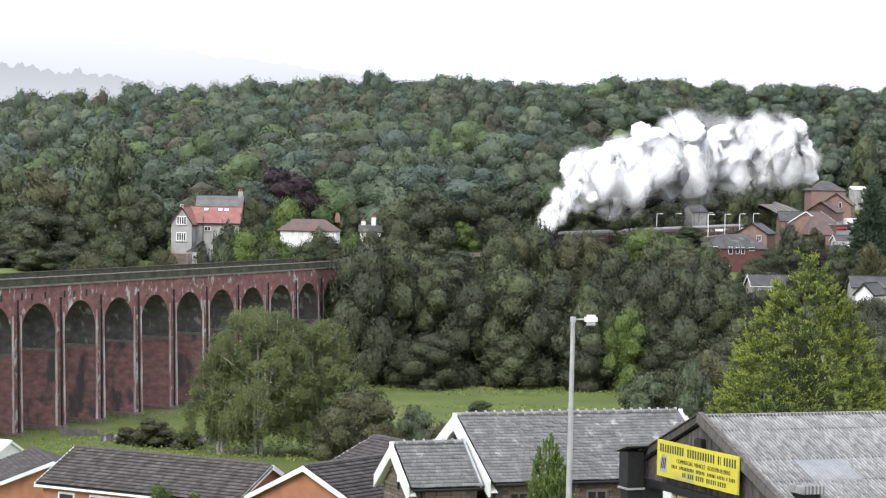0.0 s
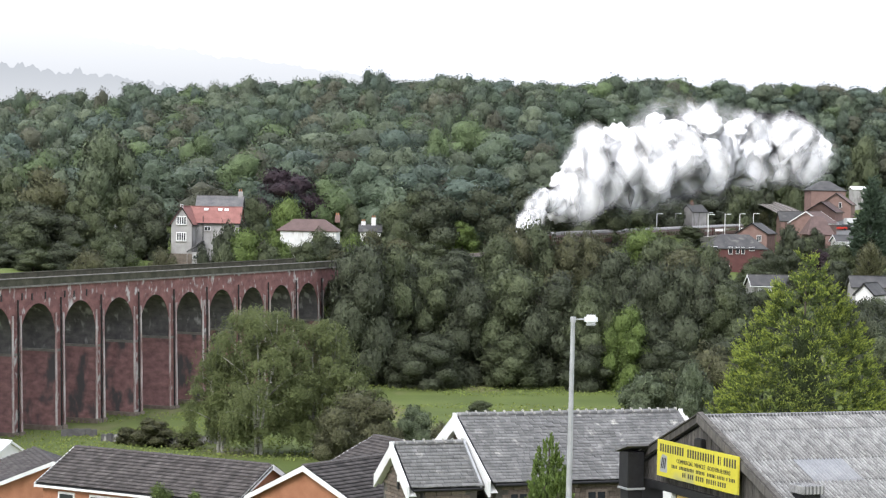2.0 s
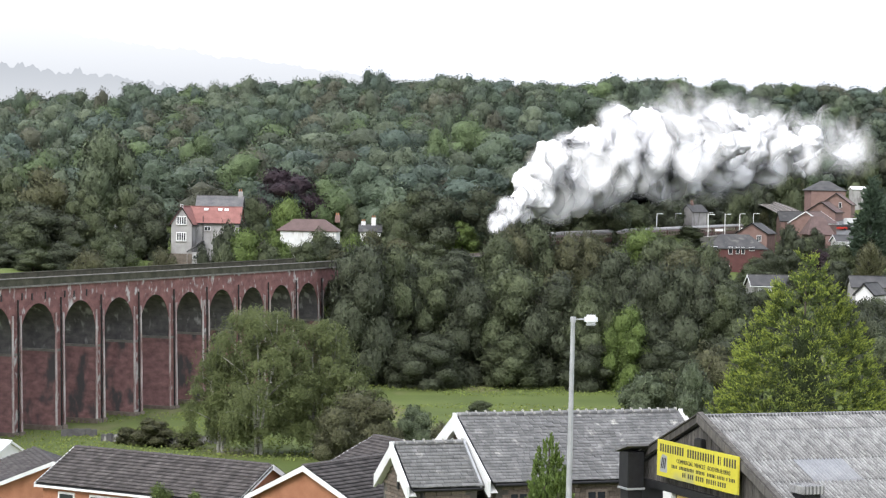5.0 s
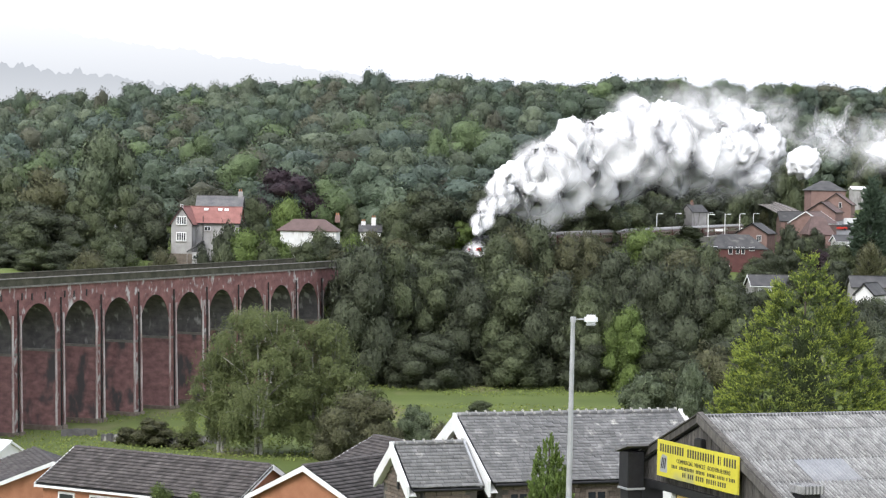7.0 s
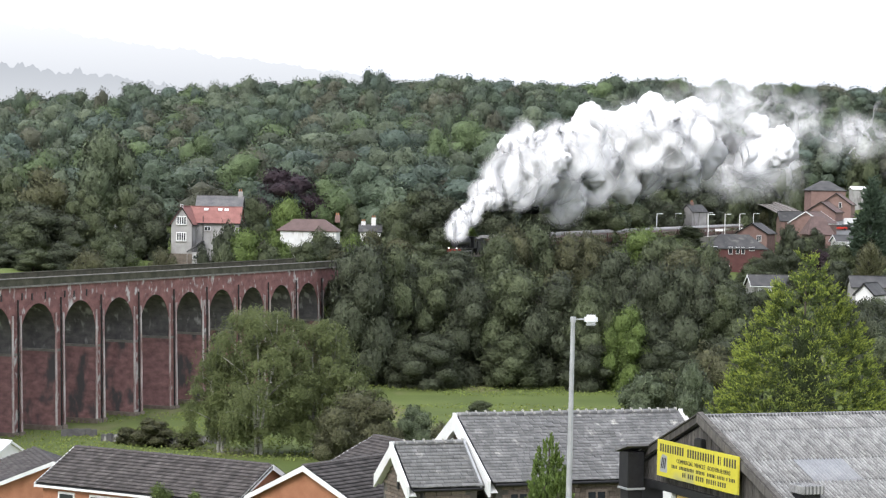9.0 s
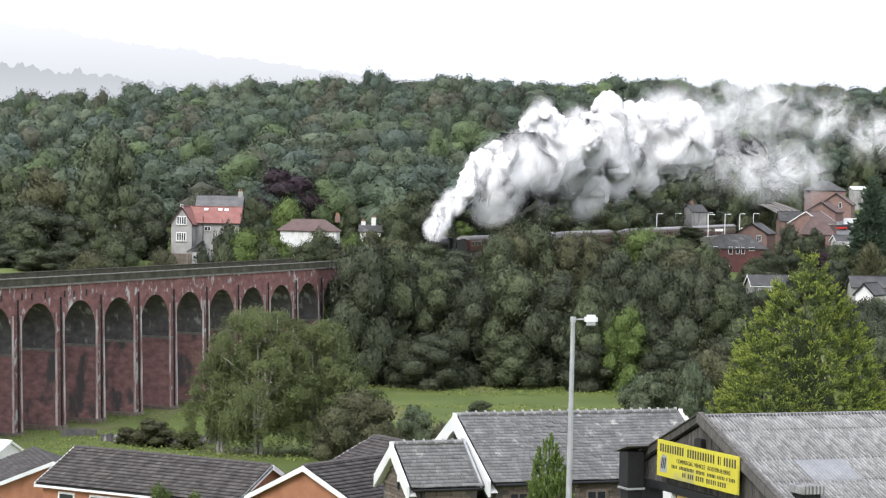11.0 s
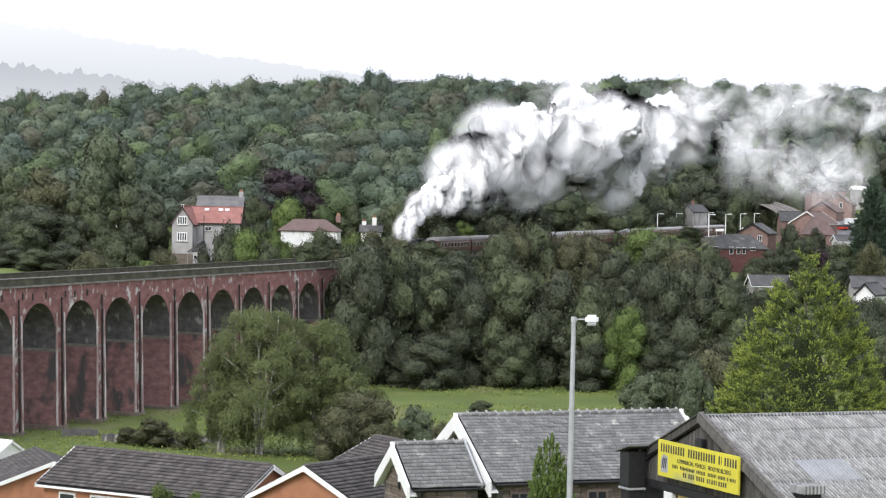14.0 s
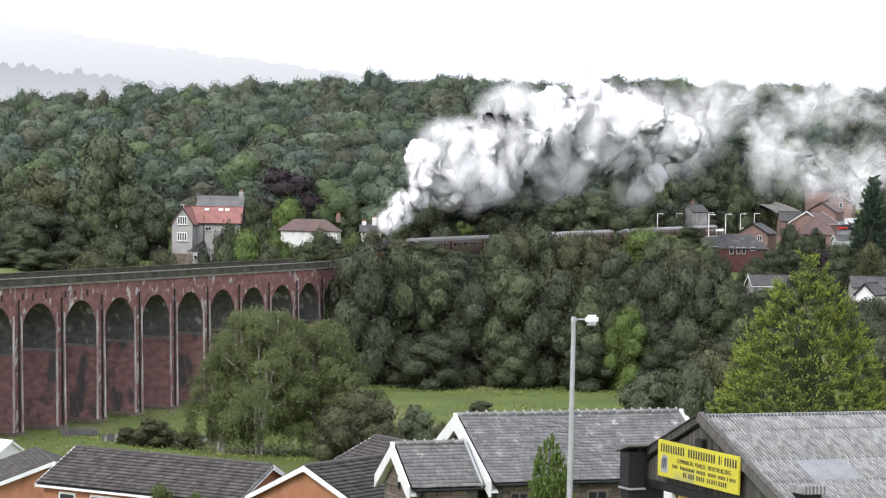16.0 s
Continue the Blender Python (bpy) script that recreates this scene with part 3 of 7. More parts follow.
BELT_BACK = [
    (-12.5, 385, 22.5, 6.7, "dark"),
    (-8.5, 388, 22.0, 5.9, "mid"),
    (-4.6, 402, 13.2, 6.1, "mid"),
    (1.5, 405, 11.3, 6.1, "dark"),
    (9.7, 414, 16.6, 5.3, "mid"),
    (11.7, 418, 18.1, 5.3, "olive"),
    (15.7, 422, 20.7, 6.4, "mid"),
    (21.0, 420, 19.5, 5.9, "olive"),
    (26.2, 424, 17.3, 5.4, "olive"),
    (29.5, 415, 16.7, 5.3, "dark"),
    (35.7, 432, 13.3, 6.5, "light"),
    (38.6, 425, 12.3, 5.9, "mid"),
    (41.1, 415, 11.8, 5.8, "olive"),
    (44.0, 405, 10.8, 5.2, "mid"),
    (47.7, 395, 9.7, 4.1, "dark"),
    (-16.7, 450, 8.5, 3.1, "light"),
    (-3.2, 424, 5.6, 4.4, "mid"),
    (2.6, 431, 6.4, 4.6, "dark"),
    (-7.6, 421, 4.6, 3.2, "olive"),
]
BY_TRACK = [
    (77.0, 818, 13.0, 7.0, "mid"),
    (80.5, 842, 14.0, 7.5, "dark"),
    (78.0, 866, 14.0, 7.5, "mid"),
    (83.0, 892, 14.0, 8.0, "mid"),
    (84.0, 835, 14.0, 7.0, "mid"),
    (89.5, 856, 15.0, 7.0, "dark"),
    (85.0, 874, 14.0, 7.0, "mid"),
    (93.0, 884, 14.0, 7.5, "mid"),
    (-1.9, 520, 13.9, 6.7, "dark"),
    (9.1, 530, 14.1, 7.4, "dark"),
    (-10.0, 500, 12.7, 4.7, "mid"),
    (18.7, 560, 14.4, 5.9, "dark"),
    (27.1, 570, 11.9, 6.6, "mid"),
    (37.6, 590, 12.7, 6.9, "mid"),
    (51.7, 665, 12.0, 7.0, "mid"),
    (60.5, 695, 12.1, 7.3, "dark"),
    (67.6, 720, 15.5, 6.7, "dark"),
    (4.2, 520, 6.7, 3.6, "light"),
    (80.6, 765, 19.4, 9.8, "dark"),
    (-19.4, 520, 9.7, 3.0, "mid"),
    (-5.6, 520, 13.2, 4.8, "mid"),
    (-13.7, 472, 10.1, 3.3, "olive"),
    (-10.1, 470, 7.9, 2.7, "mid"),
    (62.0, 705, 20.6, 7.8, "mid"),
    (73.0, 750, 16.5, 6.1, "dark"),
    (81.8, 780, 21.2, 8.2, "dark"),
    (91.3, 805, 24.4, 8.4, "dark"),
    (97.8, 820, 20.9, 5.7, "mid"),
    (106.7, 845, 22.2, 5.9, "mid"),
    (65.2, 712, 12.9, 5.0, "mid"),
    (100.0, 840, 29.5, 7.8, "dark"),
    (113.7, 870, 31.1, 8.1, "mid"),
    (124.9, 885, 30.7, 8.2, "dark"),
    (55.1, 690, 14.1, 5.6, "dark"),
    (119.3, 880, 22.7, 6.1, "olive"),
    (127.5, 880, 20.5, 5.1, "olive"),
    (87.4, 745, 8.6, 2.4, "mid"),
    (101.4, 770, 8.7, 2.3, "olive"),
    (101.5, 740, 7.8, 2.2, "mid"),
    (101.5, 790, 10.3, 2.4, "dark"),
    (45.0, 410, 12.4, 2.9, "mid"),
    (45.9, 402, 12.2, 3.3, "dark"),
    (43.0, 398, 14.1, 2.8, "olive"),
]
LEFT_GARDEN = [
    (-77.5, 404, 9.0, 4.6, "dark"),
    (-70.5, 406, 7.4, 4.2, "mid"),
    (-79.4, 480, 17.8, 6.7, "olive"),
    (-74.2, 440, 10.3, 7.2, "dark"),
    (-72.9, 520, 25.2, 7.9, "pale"),
    (-55.0, 450, 12.2, 4.7, "dark"),
    (-89.1, 500, 16.7, 5.8, "mid"),
    (-68.0, 440, 8.4, 4.6, "dark"),
    (-59.5, 430, 6.7, 3.5, "mid"),
    (-38.3, 490, 12.5, 3.4, "mid"),
    (-30.8, 480, 14.8, 4.7, "light"),
    (-35.4, 540, 15.6, 9.4, "purple"),
    (-38.0, 425, 16.8, 3.2, "dark"),
    (-33.3, 415, 13.2, 4.8, "light"),
    (-28.5, 430, 12.3, 3.5, "light"),
    (-22.0, 440, 10.7, 3.1, "mid"),
    (-75.2, 420, 5.0, 2.9, "mid"),
    (-50.6, 400, 9.1, 3.3, "light"),
]
TOWN_TREES = [
    (74.4, 520, 11.0, 3.6, "dark"),
    (59.2, 470, 4.2, 2.7, "mid"),
    (66.2, 490, 7.3, 4.0, "dark"),
    (104.0, 580, 15.5, 4.2, "blue"),
    (77.3, 440, 10.7, 3.6, "olive"),
    (80.5, 520, 6.3, 3.6, "purple"),
    (78.8, 480, 9.1, 3.9, "mid"),
    (101.3, 780, 16.2, 5.4, "dark"),
    (92.5, 760, 17.8, 5.3, "mid"),
    (121.4, 860, 28.6, 6.0, "mid"),
    (155.2, 900, 29.4, 7.3, "mid"),
    (45.6, 420, 4.1, 2.9, "dark"),
    (56.6, 400, 2.7, 3.3, "dark"),
    (50.3, 395, 6.1, 2.8, "dark"),
    (65.2, 360, 6.2, 3.8, "mid"),
    (62.6, 380, 3.9, 2.7, "dark"),
]
HEDGE = [
    (-72.0, 400, 4.1, 3.7, "dark"),
    (-66.5, 395, 3.8, 3.7, "mid"),
    (-62.7, 400, 6.0, 4.2, "dark"),
    (-56.9, 392, 8.5, 3.6, "olive"),
    (-53.9, 400, 10.0, 4.2, "mid"),
    (-71.0, 480, 13.5, 5.0, "mid"),
    (-65.2, 500, 13.6, 4.7, "mid"),
    (-83.0, 520, 15.9, 5.4, "dark"),
    (-82.6, 470, 12.2, 4.9, "mid"),
    (-47.1, 410, 10.1, 2.9, "olive"),
    (-37.1, 410, 12.2, 2.9, "mid"),
    (-30.3, 415, 9.6, 3.4, "mid"),
    (-24.1, 425, 7.6, 3.5, "mid"),
    (-20.4, 440, 8.2, 3.1, "dark"),
    (-18.0, 420, 2.8, 2.4, "olive"),
    (-37.1, 450, 14.3, 2.6, "dark"),
]
CORNER = [
    (46.8, 360, 7.1, 3.8, "dark"),
    (49.5, 350, 7.9, 4.1, "dark"),
    (58.4, 370, 5.8, 4.3, "mid"),
    (59.2, 340, 11.2, 4.3, "dark"),
    (48.1, 480, 9.1, 2.8, "mid"),
    (47.0, 445, 7.8, 2.6, "dark"),
    (47.2, 460, 8.2, 2.7, "olive"),
    (60.4, 330, 9.7, 3.8, "mid"),
    (40.9, 320, 9.9, 3.3, "mid"),
    (40.3, 340, 7.1, 3.6, "dark"),
    (63.7, 430, 5.8, 3.5, "mid"),
    (71.6, 500, 7.0, 3.5, "dark"),
    (74.5, 460, 6.6, 3.7, "dark"),
    (57.2, 450, 5.7, 3.1, "mid"),
    (77.7, 430, 7.1, 3.5, "dark"),
    (56.7, 560, 3.5, 3.3, "mid"),
    (67.9, 380, 5.1, 2.7, "mid"),
]
GARDEN = [
    (48.1, 412, 5.2, 3.4, "mid"),
    (46.2, 415, 6.7, 2.9, "mid"),
    (43.5, 400, 11.1, 3.3, "dark"),
    (46.7, 440, 6.8, 2.0, "olive"),
    (53.5, 405, 4.0, 2.8, "dark"),
    (56.0, 400, 4.7, 2.8, "mid"),
    (50.1, 410, 3.7, 2.4, "dark"),
    (62.1, 372, 6.5, 2.6, "dark"),
    (68.8, 500, 5.5, 2.9, "dark"),
    (64.7, 500, 5.1, 2.9, "mid"),
    (86.8, 540, 6.6, 3.1, "dark"),
    (87.8, 520, 6.5, 2.4, "mid"),
    (79.4, 560, 8.8, 2.6, "dark"),
    (81.8, 545, 7.6, 3.2, "mid"),
    (68.7, 430, 5.9, 3.0, "dark"),
    (65.1, 370, 7.0, 3.4, "dark"),
    (51.6, 398, 5.1, 3.2, "mid"),
    (86.0, 560, 8.0, 2.6, "dark"),
    (62.1, 600, 4.0, 2.1, "dark"),
]
SHRUBS = [
    (-40.2, 408, 13.2, 2.4, "dark"),
    (25.2, 300, 8.9, 3.8, "pale"),
    (29.6, 310, 8.9, 3.6, "mid"),
    (33.5, 300, 12.5, 4.5, "olive"),
    (30.0, 290, 11.0, 3.0, "pale"),
    (-2.7, 262, 7.0, 2.7, "pale"),
    (0.1, 240, 6.2, 1.7, "olive"),
    (5.5, 330, 2.5, 1.9, "mid"),
    (-5.2, 255, 5.9, 1.8, "olive"),
    (-8.7, 268, 8.1, 4.4, "olive"),
    (-11.2, 262, 6.6, 2.7, "olive"),
    (-33.8, 285, 3.4, 2.7, "olive"),
    (-29.5, 283, 2.2, 2.0, "olive"),
    (-37.0, 287, 2.1, 1.5, "olive"),
    (36.3, 300, 10.5, 3.1, "mid"),
    (-14.9, 130, 3.0, 0.8, "light"),
    (-13.3, 132, 2.6, 0.6, "light"),
]


def plant_group(rows, protos, group, label):
    words = {"dark": "dark green", "mid": "green", "light": "bright yellow-green", "olive": "olive-green", "brown": "brownish-green",
             "purple": "copper-purple", "pale": "pale grey-green", "blue": "blue-green"}
    for i, (x, y, h, r, tint) in enumerate(rows):
        kind = "tall" if h > 12 else "bushy"
        plant_tree(protos[i % len(protos)], x, y, h, r, tint, i * 67, label=f"{kind} {words[tint]} {label}", group=group,
                   name="broadleaf_tree" if h > 5 else "shrub")


plant_group(BELT_FRONT, NEAR_TREES, "tree belt behind the field", "broadleaf tree of the belt behind the field")
plant_group(BELT_BACK, NEAR_TREES, "tree belt behind the field", "broadleaf tree on the railway bank")
plant_group(BY_TRACK, FAR_TREES, "trees by the railway", "broadleaf tree beside the railway")
plant_group(LEFT_GARDEN, FAR_TREES, "garden trees beyond the viaduct", "broadleaf tree among the houses beyond the viaduct")
plant_group(HEDGE, FAR_TREES, "garden trees beyond the viaduct", "tree in the gardens beyond the viaduct")
plant_group(CORNER, FAR_TREES, "trees below the town", "tree below the town houses")
plant_group(GARDEN, FAR_TREES, "town garden trees", "garden tree among the town houses")
plant_group(TOWN_TREES, FAR_TREES, "trees among the town houses", "tree among the brick houses")
plant_group(SHRUBS, FAR_TREES, "shrubs of the valley", "shrub standing in rough grass")


def build_far_woods():
    """The wooded hillside: several hundred crowns in one mesh."""
    rng = np.random.default_rng(7)
    forms = []
    for i in range(10):
        r2 = np.random.default_rng(900 + i)
        lb = round_lobes(r2, 4 + i % 3, 0.24, 0.34, 0.3)[:-1]
        forms.append(crown_arrays(r2, lb, 900, 0.032, 2, True, 0.85, 0.4))
    vs, quads, tris, tv = [], [], [], []
    tone, tone_t, facing = [], [], []
    nb = tb = 0
    # greyed, bluish leaf colours with the hillside's haze painted in
    palette = np.array([(0.105, 0.14, 0.085), (0.085, 0.115, 0.076), (0.115, 0.15, 0.088), (0.1, 0.135, 0.098), (0.12, 0.145, 0.088),
                        (0.08, 0.108, 0.064), (0.135, 0.165, 0.098), (0.12, 0.165, 0.07), (0.1, 0.13, 0.085), (0.115, 0.12, 0.075)])
    places = [(-0.032 * 1010, 1010.0, 17.0, 4.2)]
    for y, first in [(q, -0.215) for q in np.arange(462.0, 1036, 19)] + [(q, 0.082) for q in np.arange(898.0, 1030, 11)]:
        x = first * y + rng.uniform(0, 8)
        while x < 0.215 * y:
            px, py = x + rng.uniform(-3, 3), y + rng.uniform(-8, 8)
            u = px / py
            x += rng.uniform(9, 15)
            tx = np.interp(py, TRACK[:, 1], TRACK[:, 0])
            if u > 0.09 and py < 905 or (px > tx - 15 and py < 860) or (py < 525 and u > -0.145) or (py < 500 and u > -0.2):
                continue
            form = rng.uniform(0, 1)
            h, r = rng.uniform(11, 17), rng.uniform(5.4, 8.4)
            if form < 0.1:
                h, r = rng.uniform(14, 19), rng.uniform(3.6, 4.8)
            elif form > 0.8:
                h, r = rng.uniform(11, 15), rng.uniform(8.0, 10.5)
            if py > 975:
                h = rng.uniform(9, 14)
            places.append((px, py, h, r))
    for px, py, h, r in places:
        v, f, face, hv, hf = forms[int(rng.integers(len(forms)))]
        a = rng.uniform(0, 6.283)
        turn = np.array([(math.cos(a), -math.sin(a), 0), (math.sin(a), math.cos(a), 0), (0, 0, 1)])
        grow = np.array([2 * r, 2 * r, h])
        at = np.array([px, py, height(px, py)])
        col = palette[rng.integers(len(palette))] * rng.uniform(0.8, 1.3) * np.array([1.0, 1.0, 1.06])
        vs.append((v * grow) @ turn.T + at)
        facing.append(face @ turn.T)
        quads.append(f + nb)
        nb += len(v)
        tone.append(np.repeat(col[None], len(v), 0))
        tv.append((hv * grow) @ turn.T + at)
        tris.append(hf + tb)
        tb += len(hv)
        tone_t.append(np.repeat(col[None], len(hv), 0))
    def finish(name, v, f, c, material):
        me = array_mesh(name, np.concatenate(v), np.concatenate(f), material)
        me.polygons.foreach_set("use_smooth", np.ones(len(me.polygons), dtype=bool))
        at = me.color_attributes.new("leaf_colour", "FLOAT_COLOR", "POINT")
        cc = np.concatenate(c)
        at.data.foreach_set("color", np.concatenate([cc, np.ones((len(cc), 1))], 1).astype(np.float32).ravel())
        return new(name, me)
    woods = tagged(finish("far_woods", vs, quads, tone, M_WOODS), "dense mixed broadleaf woodland covering the far hillside", "woodland", kind="stuff")
    set_facing(woods.data, np.concatenate(facing))
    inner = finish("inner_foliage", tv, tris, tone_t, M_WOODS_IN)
    inner["kind"] = "stuff"
    inner.parent = woods


M_WOODS = mat("woodland_leaf", (0.7, 0.7, 0.7), (1.0, 1.0, 1.0), 0.2, 0.6, 0, 6, vary=0.24, island=True, translucent=0.32)
# the woods' inner mass, its dark noise painted as shade between leaves
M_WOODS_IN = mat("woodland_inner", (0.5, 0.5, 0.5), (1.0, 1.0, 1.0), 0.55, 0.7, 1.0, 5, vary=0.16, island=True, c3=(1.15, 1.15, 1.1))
for _m in (M_WOODS, M_WOODS_IN):
    nd, lk = _m.node_tree.nodes, _m.node_tree.links
    _at = nd.new("ShaderNodeVertexColor")
    _at.layer_name = "leaf_colour"
    _hs = [q for q in nd if q.type == "HUE_SAT"][0]
    _mx = nd.new("ShaderNodeMix")
    _mx.data_type, _mx.blend_type = "RGBA", "MULTIPLY"
    _mx.inputs[0].default_value = 1.0
    lk.new(_hs.inputs["Color"].links[0].from_socket, _mx.inputs[6])
    lk.new(_at.outputs[0], _mx.inputs[7])
    lk.new(_mx.outputs[2], _hs.inputs["Color"])
for _m in (M_INNER, M_WOODS_IN):
    [q for q in _m.node_tree.nodes if q.type == "BUMP"][0].inputs["Distance"].default_value = 1.2
build_far_woods()


# ---- ridges far away, their mist painted in ----
def painted_haze(name, low, high, z0, z1):
    """A pale distance that glows, its haze painted as a colour ramp by height."""
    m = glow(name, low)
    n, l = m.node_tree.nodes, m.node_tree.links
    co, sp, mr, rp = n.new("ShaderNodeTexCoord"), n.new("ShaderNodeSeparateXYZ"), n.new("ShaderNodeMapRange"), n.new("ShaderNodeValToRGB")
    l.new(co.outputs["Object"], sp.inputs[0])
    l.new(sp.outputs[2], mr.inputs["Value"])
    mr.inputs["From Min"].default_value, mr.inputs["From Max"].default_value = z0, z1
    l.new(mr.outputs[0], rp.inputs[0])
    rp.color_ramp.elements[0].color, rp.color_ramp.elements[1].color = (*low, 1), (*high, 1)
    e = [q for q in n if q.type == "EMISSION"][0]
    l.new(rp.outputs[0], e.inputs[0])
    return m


def build_ridge(name, y, pts, seed, rough, material, label):
    bm = bmesh.new()
    prev = None
    n = 900
    for i in range(n + 1):
        u = pts[0][0] + (pts[-1][0] - pts[0][0]) * i / n
        z = np.interp(u, [p[0] for p in pts], [p[1] for p in pts])
        z += rough * (0.6 * noise.noise((i * 0.05, seed, 0)) + 1.2 * abs(noise.noise((i * 0.11, seed, 5))) + 0.8 * abs(noise.noise((i * 0.31, seed, 9))) + 0.3 * abs(noise.noise((i * 0.9, seed, 2))))
        row = [bm.verts.new((u * y, y, -60)), bm.verts.new((u * y, y, z)), bm.verts.new((u * y, y + 200, -60))]
        if prev:
            for k in range(2):
                bm.faces.new([prev[k], row[k], row[k + 1], prev[k + 1]])
        prev = row
    tagged(part(name, bm, material), label, "hills", kind="structure")


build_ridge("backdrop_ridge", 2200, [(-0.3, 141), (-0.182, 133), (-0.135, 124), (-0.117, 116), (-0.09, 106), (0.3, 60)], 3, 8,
            painted_haze("haze_painted_ridge", (0.74, 0.75, 0.775), (0.58, 0.6, 0.63), 96, 142), "wooded ridge in the far distance, painted pale with mist")
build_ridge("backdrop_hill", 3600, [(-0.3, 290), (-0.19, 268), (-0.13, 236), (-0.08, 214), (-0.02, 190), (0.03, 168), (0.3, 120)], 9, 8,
            painted_haze("haze_painted_hill", (0.76, 0.775, 0.81), (1.0, 1.0, 1.01), 150, 262), "hill in the far distance, painted faint with mist")




# ---- houses ----
def window(parent, m, w, h, bars=1, frame_m=None, name="window"):
    """A framed window lying in the local x-z plane, facing -y; m places its middle."""
    fm = frame_m or M_WHITE
    win = part(name, block((-w / 2, -0.06, -h / 2), (w / 2, 0.04, h / 2)), fm, parent)
    win.matrix_basis = m
    n = bars + 1
    t = max(0.06, min(w, h) * 0.1)
    pw = (w - t * (n + 1)) / n
    for i in range(n):
        x0 = -w / 2 + t + i * (pw + t)
        part("pane", block((x0, -0.085, -h / 2 + t), (x0 + pw, -0.062, h / 2 - t)), M_GLASS, win)
    part("sill", block((-w / 2 - 0.08, -0.2, -h / 2 - 0.1), (w / 2 + 0.08, -0.05, -h / 2)), M_COPING, win)
    return win


FRONT, SIDE = Matrix.Identity(4), Matrix.Rotation(radians(-90), 4, "Z")


def house(name, label, a, phi, length, w, h, wall_m, roof_m, over=0.35, barge=None, near_windows=(), gable_windows=(), chimneys=(),
          hip=0.0, group="", category="house", drop=None, ground=None, chimney_m=None, slopes=True):
    """A house under a ridge that starts at a and runs along phi. Its near side is -y, its near gable at x = 0."""
    phi_r = radians(phi)
    mid = (a[0] + math.cos(phi_r) * length / 2, a[1] + math.sin(phi_r) * length / 2)
    z0 = height(*mid) if ground is None else ground
    t = thing(name, label, category, pose(a[0], a[1], z0, 0, 0, phi), group)
    H = a[2] - z0
    e = H - h
    wi = w - over
    bm = bmesh.new()
    ends = []
    g = 0 if hip else h * wi / w
    ew = H - h * wi / w
    for x in (0.0 if not hip else over - hip * 0, length):
        prof = [(-wi, -2.0), (wi, -2.0), (wi, ew), (0, ew + g - 0.12 if not hip else ew), (-wi, ew)]
        ends.append([bm.verts.new((x, y, z)) for y, z in prof])
    for i in range(5):
        bm.faces.new([ends[0][i], ends[1][i], ends[1][(i + 1) % 5], ends[0][(i + 1) % 5]])
    bm.faces.new(ends[0][::-1])
    bm.faces.new(ends[1])
    bmesh.ops.recalc_face_normals(bm, faces=bm.faces[:])
    part("wall", bm, wall_m, t)
    o = over
    if slopes:
        for side in (-1, 1):
            pts = [(-o, 0, H), (length + o, 0, H), (length + o, side * w, e), (-o, side * w, e)]
            if hip:
                pts = [(hip, 0, H), (length - hip, 0, H), (length + o, side * w, e), (-o, side * w, e)]
            if side > 0:
                pts = pts[::-1]
            part("roof", slab(pts[::-1], 0.18), roof_m, t)
        if hip:
            for x, k in ((-o, hip), (length + o, length - hip)):
                pts = [(k, 0, H), (x, -w, e), (x, w, e)]
                if x > 0:
                    pts = pts[::-1]
                part("roof", slab(pts[::-1], 0.18), roof_m, t)
        else:
            part("ridge", block((-o, -0.13, H - 0.04), (length + o, 0.13, H + 0.07), None, 0.04), roof_m, t)
    if barge:
        for x in (-o - 0.06, length + o):
            for side in (-1, 1):
                pts = [(x, 0, H + 0.05), (x, side * (w + 0.05), e + 0.02), (x, side * (w + 0.05), e - 0.26), (x, 0, H - 0.26)]
                part("bargeboard", slab(pts, 0.06), barge, t)
        for side in (-1, 1):
            part("gutter", block((-o, side * w - 0.06, e - 0.22), (length + o, side * w + 0.06, e - 0.08)), barge, t)
    for x, z, ww, hh, bars in near_windows:
        window(t, pose(x, -wi, z), ww, hh, bars)
    for y, z, ww, hh, bars in gable_windows:
        window(t, pose(0, y, z) @ SIDE, ww, hh, bars)
    for x, y, hh in chimneys:
        c = part("chimney", block((x - 0.45, y - 0.35, H - h * abs(y) / w - 0.4), (x + 0.45, y + 0.35, H + hh), None, 0.03), chimney_m or M_PINK_BRICK, t)
        for k in (-0.2, 0.2):
            part("chimney_pot", rod((x + k, y, H + hh), (x + k, y, H + hh + 0.45), 0.13, 0.1), M_ORANGE, c)
    return t


# beyond the viaduct: a grey rendered house with a red roof
H1 = house("rendered_house", "grey rendered house with red tiled roof and white mullioned windows", (-47.23, 452.00, 27.04), -2, 9.6, 3.6, 3.0, M_GREY_RENDER, M_RED_TILE,
           barge=M_BLACK, near_windows=((1.3, 9.6, 1.2, 0.8, 1), (3.8, 9.6, 1.2, 0.8, 1), (1.2, 7.0, 0.9, 0.9, 0), (2.6, 5.6, 1.1, 0.9, 1)), group="houses beyond the viaduct")
W1 = house("rendered_house_wing", "gabled grey rendered front wing with tall white windows and dark bargeboards", (-48.06, 446.00, 27.07), 80, 5, 2.3, 3.4, M_GREY_RENDER, M_RED_TILE,
           barge=M_BLACK, gable_windows=((0, 9.3, 1.9, 1.6, 3), (0, 6.3, 1.9, 1.7, 3), (0, 11.9, 0.5, 0.7, 0)), group="houses beyond the viaduct")
